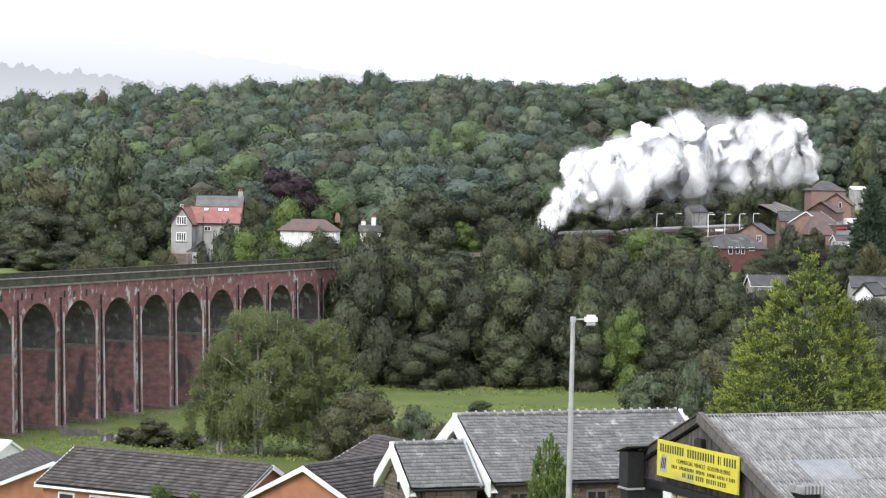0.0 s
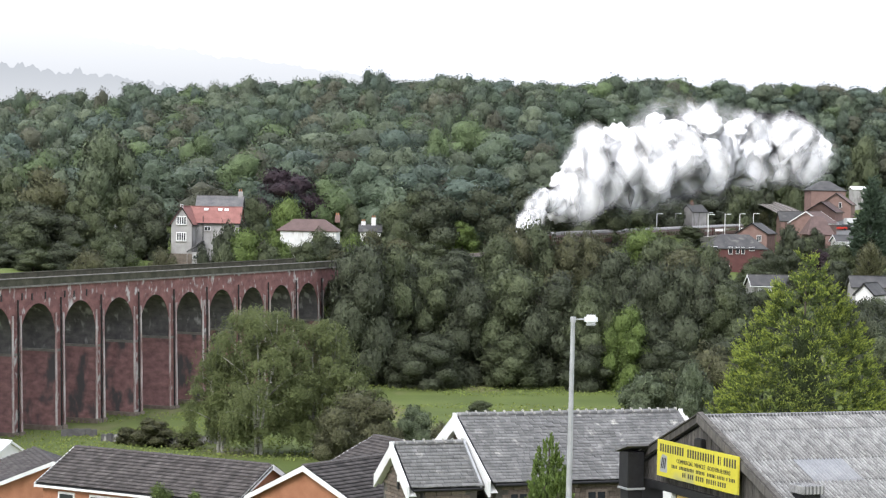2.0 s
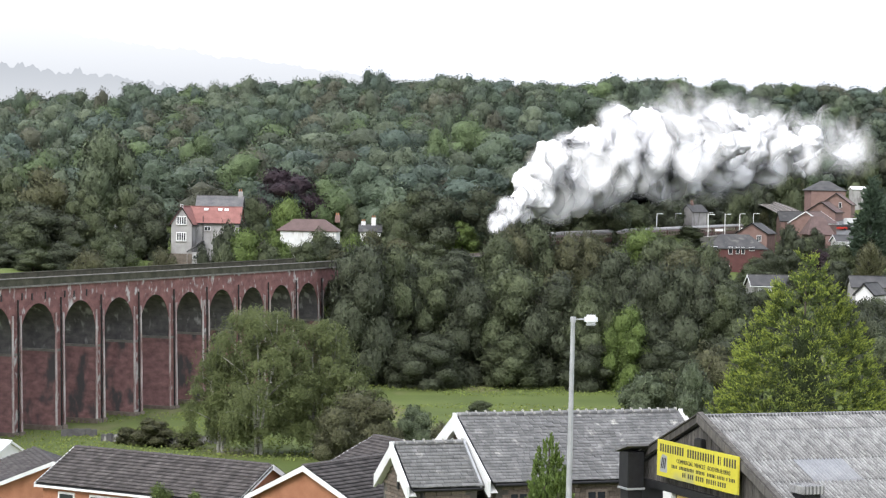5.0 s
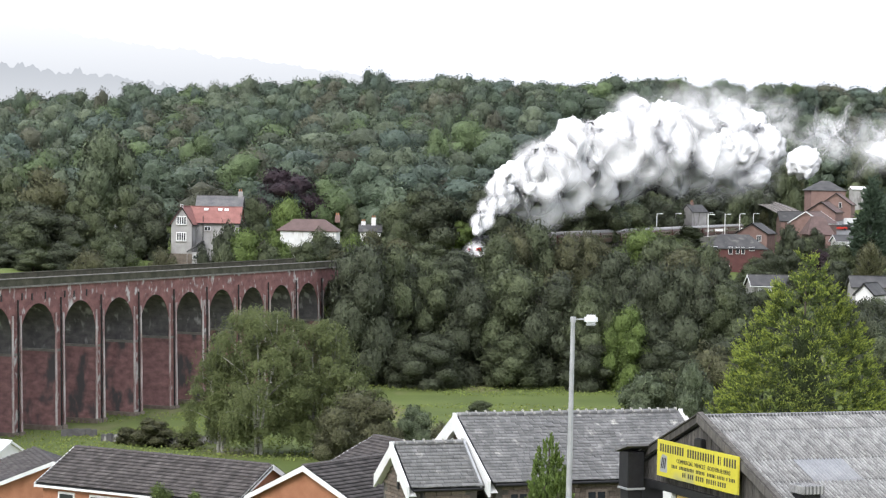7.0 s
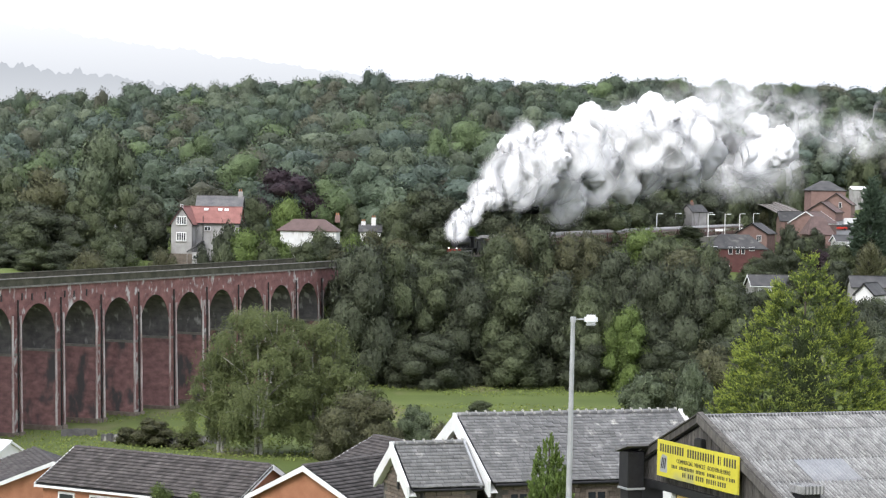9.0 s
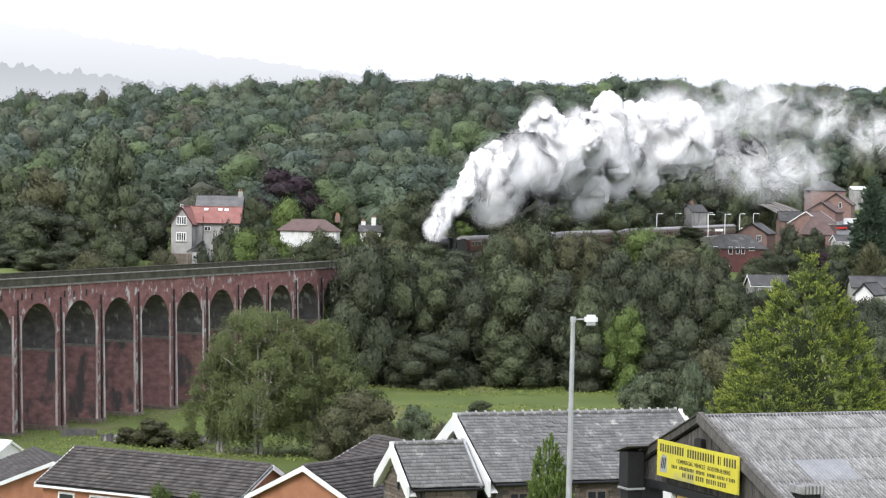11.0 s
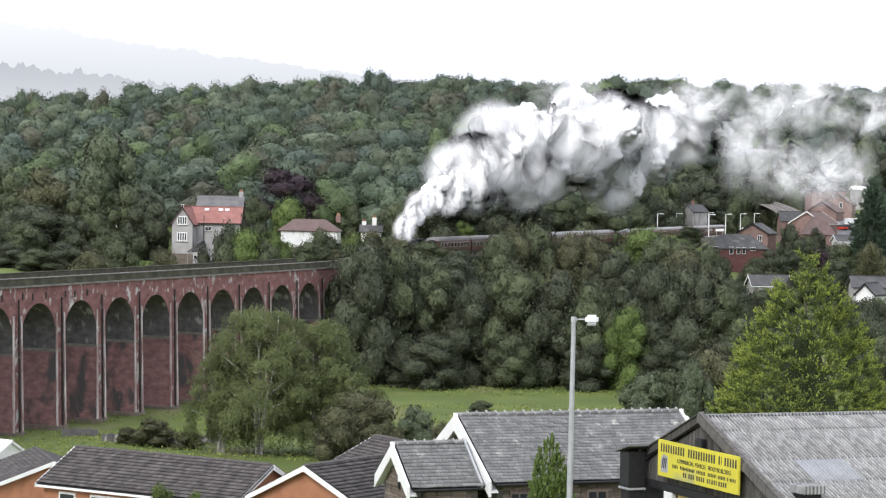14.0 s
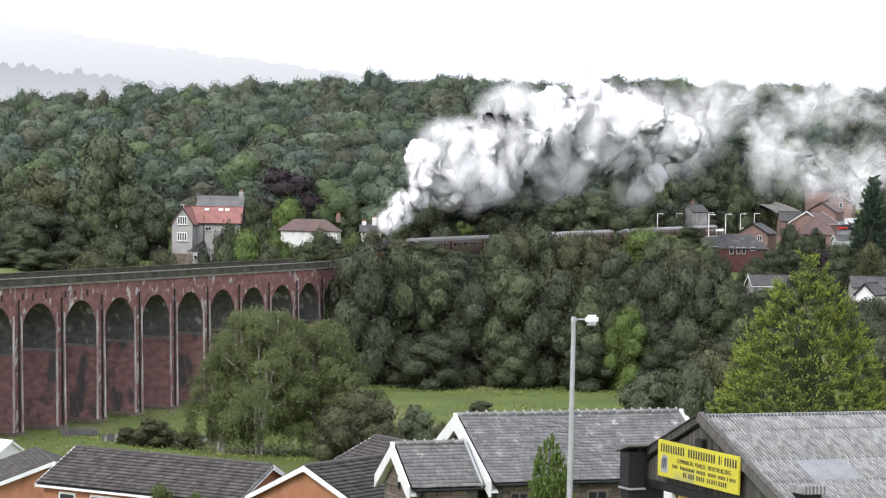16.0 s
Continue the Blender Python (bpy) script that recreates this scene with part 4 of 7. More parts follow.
for _x in (3.2, 5.8, 7.0):
    _s = part("rooflight", block((-0.4, -0.3, 0), (0.4, 0.3, 0.12)), M_WHITE, H1)
    _s.matrix_basis = pose(_x, -0.8, (-47.23, 452.00, 27.04)[2] - H1.location.z - 0.6, 40, 0, 0)
part("plinth", block((-0.1, -3.45, -1.5), (9.7, -3.2, 3.0)), M_STONE, H1, "dark stone plinth")
part("plinth", block((-0.2, -2.1, -1.5), (0.1, 2.1, 3.2)), M_STONE, W1, "dark stone plinth")
part("drainpipe", rod((3.0, -3.4, 3.0), (3.0, -3.4, 12.0), 0.07), M_BLACK, H1)
part("terrace_wall", block((-4.5, -6.2, -1), (6.0, -5.6, 3.2)), M_STONE, H1, "dark stone terrace wall")
part("lean_to", slab([(0.4, -6.5, 5.4), (3.2, -6.5, 7.4), (3.2, -3.4, 7.4), (0.4, -3.4, 5.4)], 0.2), M_DARK_SLATE, H1)
part("side_wing", block((0.5, -6.4, 2.9), (3.1, -3.4, 5.3)), M_GREY_RENDER, H1)
part("basement", block((0.3, -6.5, -1), (3.4, -3.4, 2.88)), M_DARK_RED, H1, "dark brown brick basement")
window(H1, pose(2.0, -6.5, 1.6), 1.3, 1.1, 1)
window(H1, pose(2.2, -6.4, 4.4), 1.2, 0.8, 1)
house("slate_roofed_house", "house with a long grey slate roof behind trees", (-48.21, 478.00, 28.95), 0, 8.6, 3.4, 2.2, M_GREY_RENDER, M_GREY_SLATE, chimneys=((8.2, 0, 0.9),), chimney_m=M_GREY_RENDER, group="houses beyond the viaduct")
house("white_house", "white rendered house with a brown hipped roof", (-31.48, 470.00, 24.81), -3, 11.2, 3.9, 2.2, M_RENDER, M_BROWN_TILE, hip=2.6,
      near_windows=((1.2, 3.4, 0.9, 1.4, 1), (3.6, 3.3, 1.1, 1.0, 1), (6.2, 3.3, 1.1, 1.0, 1), (1.2, 0.8, 1.0, 1.2, 1)), chimneys=((11.0, 0.3, 0.9),), group="houses beyond the viaduct")
house("white_cottage", "small white rendered cottage half hidden by trees", (-17.07, 500.00, 23.57), 0, 4.2, 2.4, 1.5, M_RENDER, M_DARK_SLATE, chimneys=((0.6, 0, 0.6), (2.7, 0, 1.4)), chimney_m=M_RENDER, group="houses beyond the viaduct")
house("brick_house", "orange brick house with a red tiled roof beside the line", (-11.14, 505.00, 23.72), 20, 2.6, 2.3, 1.7, M_ORANGE, M_RED_TILE, group="houses beyond the viaduct")
house("white_house", "white rendered house glimpsed between dark trees", (-68.15, 505.00, 25.92), 10, 3.2, 2.6, 1.4, M_RENDER, M_DARK_SLATE, near_windows=((1.4, 2.2, 1.0, 1.0, 1),), group="houses beyond the viaduct")

# the town beside the station
G_T = "town houses beside the station"
house("red_brick_house", "dark red brick house with a hipped slate roof and white windows", (58.20, 540.00, 22.30), 3, 13.2, 4.6, 3.1, M_DARK_RED, M_DARK_SLATE, hip=3.4,
      near_windows=((1.4, 5.0, 1.5, 0.8, 2), (5.0, 4.6, 0.9, 1.6, 0), (6.6, 4.6, 0.8, 1.5, 0), (7.8, 4.6, 0.8, 1.5, 0), (3.6, 0.9, 2.6, 0.7, 2), (9.8, 5.0, 1.3, 0.8, 1)), group=G_T)
house("brick_house", "pale red brick gabled house with a slate-grey roof", (71.36, 562.00, 24.63), 68, 8, 3.9, 2.4, M_PINK_BRICK, M_DARK_SLATE, barge=M_BLACK,
      gable_windows=((1.4, 4.6, 1.1, 1.4, 1), (-1.7, 4.5, 1.1, 1.4, 1)), group=G_T)
house("brick_house", "brick house with brown roof and pale bargeboards", (87.27, 585.00, 27.47), 62, 10, 4.6, 2.9, M_PINK_BRICK, M_BROWN_TILE, barge=M_WHITE, group=G_T)
house("brick_house", "pale brick house under a long slate-grey roof", (82.68, 600.00, 27.25), 2, 6.5, 3.6, 2.4, M_PINK_BRICK, M_DARK_SLATE, group=G_T)
house("brick_house", "brown-roofed brick house on the town hillside", (84.67, 570.00, 26.37), 4, 6.0, 4.6, 4.2, M_PINK_BRICK, M_BROWN_TILE, hip=1.6, group=G_T)
house("brick_house", "tall pale brick gabled house on the hillside", (112.93, 700.00, 32.13), 72, 8, 4.6, 3.3, M_PINK_BRICK, M_BROWN_TILE, barge=M_BLACK,
      gable_windows=((-1.2, 4.0, 0.9, 1.6, 0), (0.6, 1.2, 1.3, 1.3, 1)), group=G_T)
house("brick_house", "brick house with a brown gabled roof on the hillside", (103.94, 670.00, 29.67), 66, 8, 4.4, 2.9, M_PINK_BRICK, M_BROWN_TILE, barge=M_BLACK, group=G_T)
house("hipped_house", "house with a grey-brown hipped roof above the town", (110.36, 740.00, 35.80), 5, 11, 4.6, 2.9, M_PINK_BRICK, M_DARK_SLATE, hip=4.2,
      near_windows=((3, 3.0, 1.2, 1.1, 1), (7, 3.0, 1.2, 1.1, 1)), group=G_T)
house("white_bungalow", "pale rendered bungalow with grey slate roof", (54.56, 432.00, 16.97), 8, 6.8, 2.6, 1.9, M_GREY_RENDER, M_DARK_SLATE, barge=M_WHITE,
      near_windows=((1.5, 2.0, 1.0, 1.0, 1), (3.4, 2.0, 1.0, 1.0, 1), (5.2, 2.0, 1.2, 1.2, 1)), group=G_T)
house("gabled_house", "house with a white gable and dark slate roof", (66.92, 385.00, 17.52), 62, 6, 1.8, 1.9, M_RENDER, M_DARK_SLATE, barge=M_BLACK, gable_windows=((-0.2, 2.6, 1.0, 0.9, 1),), group=G_T)
house("slate_roofed_house", "low house with a dark slate roof", (67.17, 400.00, 18.15), 0, 9, 3.0, 1.8, M_GREY_RENDER, M_DARK_SLATE, group=G_T)
house("garage", "grey-roofed garage beside the town street", (90.05, 560.00, 22.28), 10, 5.5, 2.6, 1.4, M_RENDER, M_DARK_SLATE, barge=M_WHITE, category="garage", group=G_T)
house("pale_roofed_shed", "low shed with a white sheet roof", (122.14, 730.00, 34.30), 12, 4.0, 1.8, 0.9, M_GREY_RENDER, M_WHITE, category="shed", group=G_T)


def parked(name, label, p, turn, colour_m, tall=0.0):
    """A parked car or van: body, cabin glass and wheels."""
    x, y = p[0], p[1]
    t = thing(name, label, "van" if tall else "car", pose(x, y, height(x, y) + 0.42, 0, 0, turn), "parked vehicles")
    bm = block((-2.1, -0.85, 0.3), (2.1, 0.85, 0.9 + tall), None, 0.12)
    part("body", bm, colour_m, t)
    part("cabin", block((-1.2 if not tall else 1.0, -0.78, 0.9 + tall * 0.6), (1.1 if not tall else 2.0, 0.78, 1.4 + tall * 0.55), None, 0.15), M_GLASS, t)
    for wx in (-1.35, 1.35):
        for wy in (-0.85, 0.7):
            part("wheel", rod((wx, wy, 0.32), (wx, wy + 0.15, 0.32), 0.32, n=14), M_BLACK, t)


parked("van", "white panel van parked by the brick houses", (107.59, 640.00, 24.83), 20, M_WHITE, 1.2)
parked("car", "small red car parked in the street", (102.13, 628.00, 22.26), 10, M_RED)
parked("car", "dark car parked in the street", (104.51, 630.00, 21.83), 10, M_BLACK)
parked("car", "pale grey car parked in the street", (106.91, 632.00, 21.40), 12, M_GALV)


# ---- station ----
def build_station():
    p = thing("station_platform", "pale-edged station platform beside the line", "platform", kind="structure")
    for side, label in ((5.2, "near"), (-5.2, "far")):
        bm = bmesh.new()
        prev = None
        for s in np.arange(455, 632, 6):
            q = 1.6 if side > 0 else -1.6
            row = [bm.verts.new(on_track(s, o, z)) for o, z in ((side - q, 18.0), (side - q, 19.2), (side + q, 19.2), (side + q, 17.0))]
            if prev:
                for i in range(3):
                    bm.faces.new([prev[i], prev[i + 1], row[i + 1], row[i]])
            prev = row
        part("platform_slab", bm, M_COPING, p)
    pole = None
    for i, (s, side) in enumerate([(464 + 12.5 * k, 6 if k % 2 else -6) for k in range(14)]):
        q = on_track(s, side, 19.2)
        if pole is None:
            pole = thing("platform_lamp", "slim white lamp post on the station platform", "lamp post", pose(q.x, q.y, q.z), "platform lamps")
            part("pole", rod((0, 0, 0), (0, 0, 6.2), 0.14, 0.1), M_WHITE, pole)
            part("arm", rod((0, 0, 6.15), (1.5, 0, 6.25), 0.08), M_WHITE, pole)
            part("lamp_head", block((0.9, -0.2, 6.1), (1.8, 0.2, 6.28), None, 0.04), M_WHITE, pole)
        else:
            copy_thing(pole, pose(q.x, q.y, q.z, 0, 0, 0 if side > 0 else 15))
    for s, side in ((500, 4.6), (535, 6.2)):
        q = on_track(s, side, 19.2)
        b = thing("station_sign", "white station name board on two posts", "sign", pose(q.x, q.y, q.z), "station signs")
        part("board", block((-1.2, -0.05, 1.2), (1.2, 0.05, 1.9)), M_WHITE, b)
        for k in (-0.9, 0.9):
            part("post", rod((k, 0, 0), (k, 0, 1.2), 0.06), M_WHITE, b)


build_station()
house("station_building", "grey stone station building with steep slate roof", (71.55, 715.00, 27.99), 40, 6, 2.6, 2.2, M_GREY_RENDER, M_DARK_SLATE, chimneys=((2, 0, 0.8),), category="station")


def build_street():
    """The town street, laid on the slope."""
    bm = bmesh.new()
    prev = None
    for k in range(41):
        y = 540 + 150 * k / 40
        x = np.interp(y, [540, 600, 640, 690], [92, 99, 105, 109])
        row = [bm.verts.new((x + o, y, height(x + o, y) + z)) for o, z in ((-3.6, 0.1), (-3.6, 0.45), (3.6, 0.45), (3.6, 0.1))]
        if prev:
            for q in range(3):
                bm.faces.new([prev[q], prev[q + 1], row[q + 1], row[q]])
        prev = row
    tagged(part("road", bm, M_TARMAC), "grey tarmac street climbing between the town houses", "road", kind="structure")


build_street()


def build_siding():
    """Two tracks that climb away round a curve beyond the station."""
    t = thing("railway_siding", "pair of rusty tracks curving away on brown ballast", "track", kind="structure")
    ends = [Vector((102.03, 700.00, 24.76)), Vector((103.68, 745.00, 27.03)), Vector((104.96, 800.00, 29.03))]
    pts = []
    for i in range(25):
        k = i / 24
        pts.append(ends[0] * (1 - k) ** 2 + (ends[1] * 2 - (ends[0] + ends[2]) / 2) * 2 * k * (1 - k) + ends[2] * k * k)
    def strip(offs, lift):
        bm = bmesh.new()
        prev = None
        for i, p in enumerate(pts):
            d = (pts[min(i + 1, 24)] - pts[max(i - 1, 0)]).normalized()
            side = Vector((d.y, -d.x, 0)).normalized()
            row = [bm.verts.new(p + side * o + Vector((0, 0, z + lift))) for o, z in offs]
            if prev:
                for q in range(len(row) - 1):
                    bm.faces.new([prev[q], prev[q + 1], row[q + 1], row[q]])
            prev = row
        return bm
    part("ballast", strip(((-4.2, 0), (4.2, 0)), 0), M_BALLAST, t)
    for c in (-1.9, 1.9):
        for r in (-0.75, 0.75):
            part("rail", strip(((c + r - 0.1, 0), (c + r - 0.1, 0.16), (c + r + 0.1, 0.16), (c + r + 0.1, 0)), 0.02), M_RAIL, t)


build_siding()


# ---- the steam train ----
def wheel_mesh(r, spokes=10):
    bm = bmesh.new()
    n = 20
    for x0, x1, ra, rb in ((-0.07, 0.07, r - 0.1, r),):
        rings = []
        for x, rr in ((x0, ra), (x0, rb), (x1, rb), (x1, ra)):
            rings.append([bm.verts.new((x, rr * math.cos(2 * math.pi * i / n), rr * math.sin(2 * math.pi * i / n))) for i in range(n)])
        for k in range(4):
            for i in range(n):
                bm.faces.new([rings[k][i], rings[k][(i + 1) % n], rings[(k + 1) % 4][(i + 1) % n], rings[(k + 1) % 4][i]])
    tube(bm, (-0.09, 0, 0), (0.09, 0, 0), 0.16, 0.16, 10)
    for i in range(spokes):
        a = 2 * math.pi * i / spokes
        tube(bm, (0, 0.1 * math.cos(a), 0.1 * math.sin(a)), (0, (r - 0.08) * math.cos(a), (r - 0.08) * math.sin(a)), 0.035, 0.03, 5)
    return bm


def vehicle_pose(s):
    p = on_track(s, 1.7, RAIL_Z)
    return pose(p.x, p.y, p.z, 0, 0, -math.degrees(heading(s)))


def build_locomotive():
    """The engine faces -y; the origin lies on the rail at its middle."""
    t = thing("steam_locomotive", "black steam locomotive with red buffer beam", "locomotive", vehicle_pose(310), "steam train")
    part("boiler", rod((0, -3.6, 2.6), (0, 2.2, 2.75), 0.78, 0.9, 24), M_BLACK, t)
    part("smokebox", rod((0, -5.0, 2.6), (0, -3.55, 2.6), 0.84, 0.84, 24), M_BLACK, t)
    door = part("smokebox_door", rod((0, -5.12, 2.6), (0, -4.98, 2.6), 0.6, 0.7, 20), M_BLACK, t)
    part("door_handle", rod((0, -5.2, 2.6), (0, -5.1, 2.6), 0.05, 0.05, 8), M_GALV, door)
    chim = part("chimney", rod((0, -4.3, 3.35), (0, -4.3, 4.0), 0.27, 0.24, 16), M_BLACK, t)
    part("chimney_lip", rod((0, -4.3, 3.92), (0, -4.3, 4.02), 0.31, 0.3, 16), M_BLACK, chim)
    bm = bmesh.new()
    bmesh.ops.create_uvsphere(bm, u_segments=16, v_segments=8, radius=0.4, matrix=Matrix.Translation((0, -0.6, 3.5)))
    part("dome", bm, M_BLACK, t)
    part("firebox", block((-0.75, 1.6, 1.3), (0.75, 3.6, 3.55), None, 0.25), M_BLACK, t)
    cab = part("cab", block((-1.3, 3.5, 1.4), (1.3, 5.3, 3.5), None, 0.05), M_BLACK, t)
    part("cab_roof", slab([(-1.4, 3.3, 3.65), (1.4, 3.3, 3.65), (1.4, 5.9, 3.65), (-1.4, 5.9, 3.65)], 0.14), M_IRON, cab)
    for x in (-1.32, 1.28):
        part("cab_window", block((x, 3.8, 2.6), (x + 0.04, 4.7, 3.2)), M_GLASS, cab)
    part("running_plate", block((-1.35, -5.4, 1.35), (1.35, 3.6, 1.47)), M_BLACK, t)
    bb = part("buffer_beam", block((-1.35, -5.55, 0.85), (1.35, -5.38, 1.35)), M_RED, t, "red buffer beam")
    for x in (-0.87, 0.87):
        part("buffer", rod((x, -6.0, 1.06), (x, -5.5, 1.06), 0.2, 0.12, 14), M_IRON, bb)
    for x in (-0.95, 0.6):
        part("headlamp", rod((x, -5.75, 1.55), (x, -5.5, 1.55), 0.16, 0.14, 12), M_HEADLAMP, t, "lit white headlamp")
    for x in (-1.15, 1.15):
        part("cylinder", rod((x, -5.0, 0.95), (x, -3.9, 0.95), 0.36, 0.36, 16), M_BLACK, t)
        part("coupling_rod", block((x - 0.05, -2.6, 0.85), (x + 0.05, 2.2, 1.0)), M_GALV, t)
    wheels = []
    for y, r in ((-4.7, 0.48), (-3.2, 0.48), (-1.9, 0.92), (0.2, 0.92), (2.3, 0.92)):
        for x in (-0.76, 0.76):
            w = part("driving_wheel" if r > 0.6 else "bogie_wheel", wheel_mesh(r), M_IRON, t)
            w.location = (x, y, r)
            wheels.append((w, Vector((x, y, r)), r))
    part("frame", block((-0.6, -5.2, 0.5), (0.6, 5.2, 1.3)), M_BLACK, t)
    # tender, coupled behind
    tn = thing("tender", "black coal tender of the steam locomotive", "tender", vehicle_pose(319), "steam train")
    part("tank", block((-1.3, -3.4, 1.2), (1.3, 3.4, 2.7), None, 0.06), M_BLACK, tn)
    part("coal_bunker", block((-1.1, -3.2, 2.7), (1.1, 1.2, 3.2), None, 0.2), M_IRON, tn)
    part("frame", block((-1.2, -3.5, 0.6), (1.2, 3.5, 1.2)), M_IRON, tn)
    for y in (-2.3, 0, 2.3):
        for x in (-0.76, 0.76):
            w = part("tender_wheel", wheel_mesh(0.55), M_IRON, tn)
            w.location = (x, y, 0.55)
    return t, tn, wheels


def build_coach():
    t = thing("railway_coach", "maroon passenger coach with grey roof and a row of windows", "railway coach", vehicle_pose(330), "steam train")
    bm = bmesh.new()
    prof = [(-1.35, 1.0), (-1.4, 1.7), (-1.38, 2.6), (-1.25, 3.15), (1.25, 3.15), (1.38, 2.6), (1.4, 1.7), (1.35, 1.0)]
    ends = [[bm.verts.new((x, y, z)) for x, z in prof] for y in (-9.85, 9.85)]
    for i in range(8):
        bm.faces.new([ends[0][i], ends[0][(i + 1) % 8], ends[1][(i + 1) % 8], ends[1][i]])
    bm.faces.new(ends[0][::-1])
    bm.faces.new(ends[1])
    bmesh.ops.recalc_face_normals(bm, faces=bm.faces[:])
    part("body", bm, M_MAROON, t)
    bm = bmesh.new()
    prof = [(1.33 * math.cos(a), 3.12 + 0.7 * math.sin(a)) for a in np.linspace(0, math.pi, 13)]
    ends = [[bm.verts.new((x, y, z)) for x, z in prof] for y in (-9.9, 9.9)]
    for i in range(12):
        bm.faces.new([ends[0][i], ends[0][i + 1], ends[1][i + 1], ends[1][i]])
    bm.faces.new(ends[0])
    bm.faces.new(ends[1][::-1])
    bmesh.ops.recalc_face_normals(bm, faces=bm.faces[:])
    part("roof", bm, M_ROOF_GREY, t, "curved grey roof")
    proto = None
    for side in (-1, 1):
        for i in range(9):
            y = -8.0 + i * 2.0
            m = pose(side * 1.395, y, 2.3)
            if proto is None:
                proto = part("window", block((-0.03, -0.65, -0.42), (0.03, 0.65, 0.45)), M_CREAM, t, "pale-framed coach window")
                proto.matrix_basis = m
                part("pane", block((-0.035, -0.55, -0.34), (0.035, 0.55, 0.37)), M_GLASS, proto)
            else:
                w = share("window", proto, t, m)
                share("pane", proto.children[0], w)
    for y in (-9.95, 9.95):
        part("gangway", block((-0.55, y - 0.2, 1.2), (0.55, y + 0.2, 3.3)), M_BLACK, t)
    for y in (-6.8, 6.8):
        b = part("bogie", block((-1.1, y - 1.6, 0.45), (1.1, y + 1.6, 0.85), None, 0.05), M_IRON, t)
        for dy in (-1.3, 1.3):
            for x in (-0.76, 0.76):
                part("wheel", rod((x - 0.07, y + dy, 0.46), (x + 0.07, y + dy, 0.46), 0.46, 0.46, 16), M_IRON, b)
    part("underframe", block((-1.2, -9.7, 0.75), (1.2, 9.7, 1.02)), M_BLACK, t)
    for i in range(5):
        part("roof_vent", block((-0.12, -7.3 + i * 3.6, 3.78), (0.12, -6.9 + i * 3.6, 3.9)), M_IRON, t)
    return t


M_CREAM = mat("pale_window_frame", (0.3, 0.27, 0.23), (0.42, 0.38, 0.33), 1.5, 0.6)
LOCO, TENDER, LOCO_WHEELS = build_locomotive()
COACHES = [build_coach()]
for _i in range(13):
    COACHES.append(copy_thing(COACHES[0], vehicle_pose(350 + _i * 20)))


def train_s(t):
    """How far along the line the chimney stands at t seconds."""
    return 311.2 - 7.3 * t + 0.03 * t * t


def train_motion():
    times = [i * 0.8 for i in range(21)]
    for ob, back in [(LOCO, 4.3), (TENDER, 13.6)] + [(c, 28.0 + 20.4 * i) for i, c in enumerate(COACHES)]:
        walk(ob, [(t, vehicle_pose(train_s(t) + back)) for t in times])
    for w, at, r in LOCO_WHEELS:
        rows, ang, t = [], 0.0, 0.0
        while t <= 16.001:
            rows.append((t, Matrix.Translation(at) @ Matrix.Rotation((311.2 - train_s(t)) / r, 4, "X")))
            t += 0.1
        walk(w, rows)


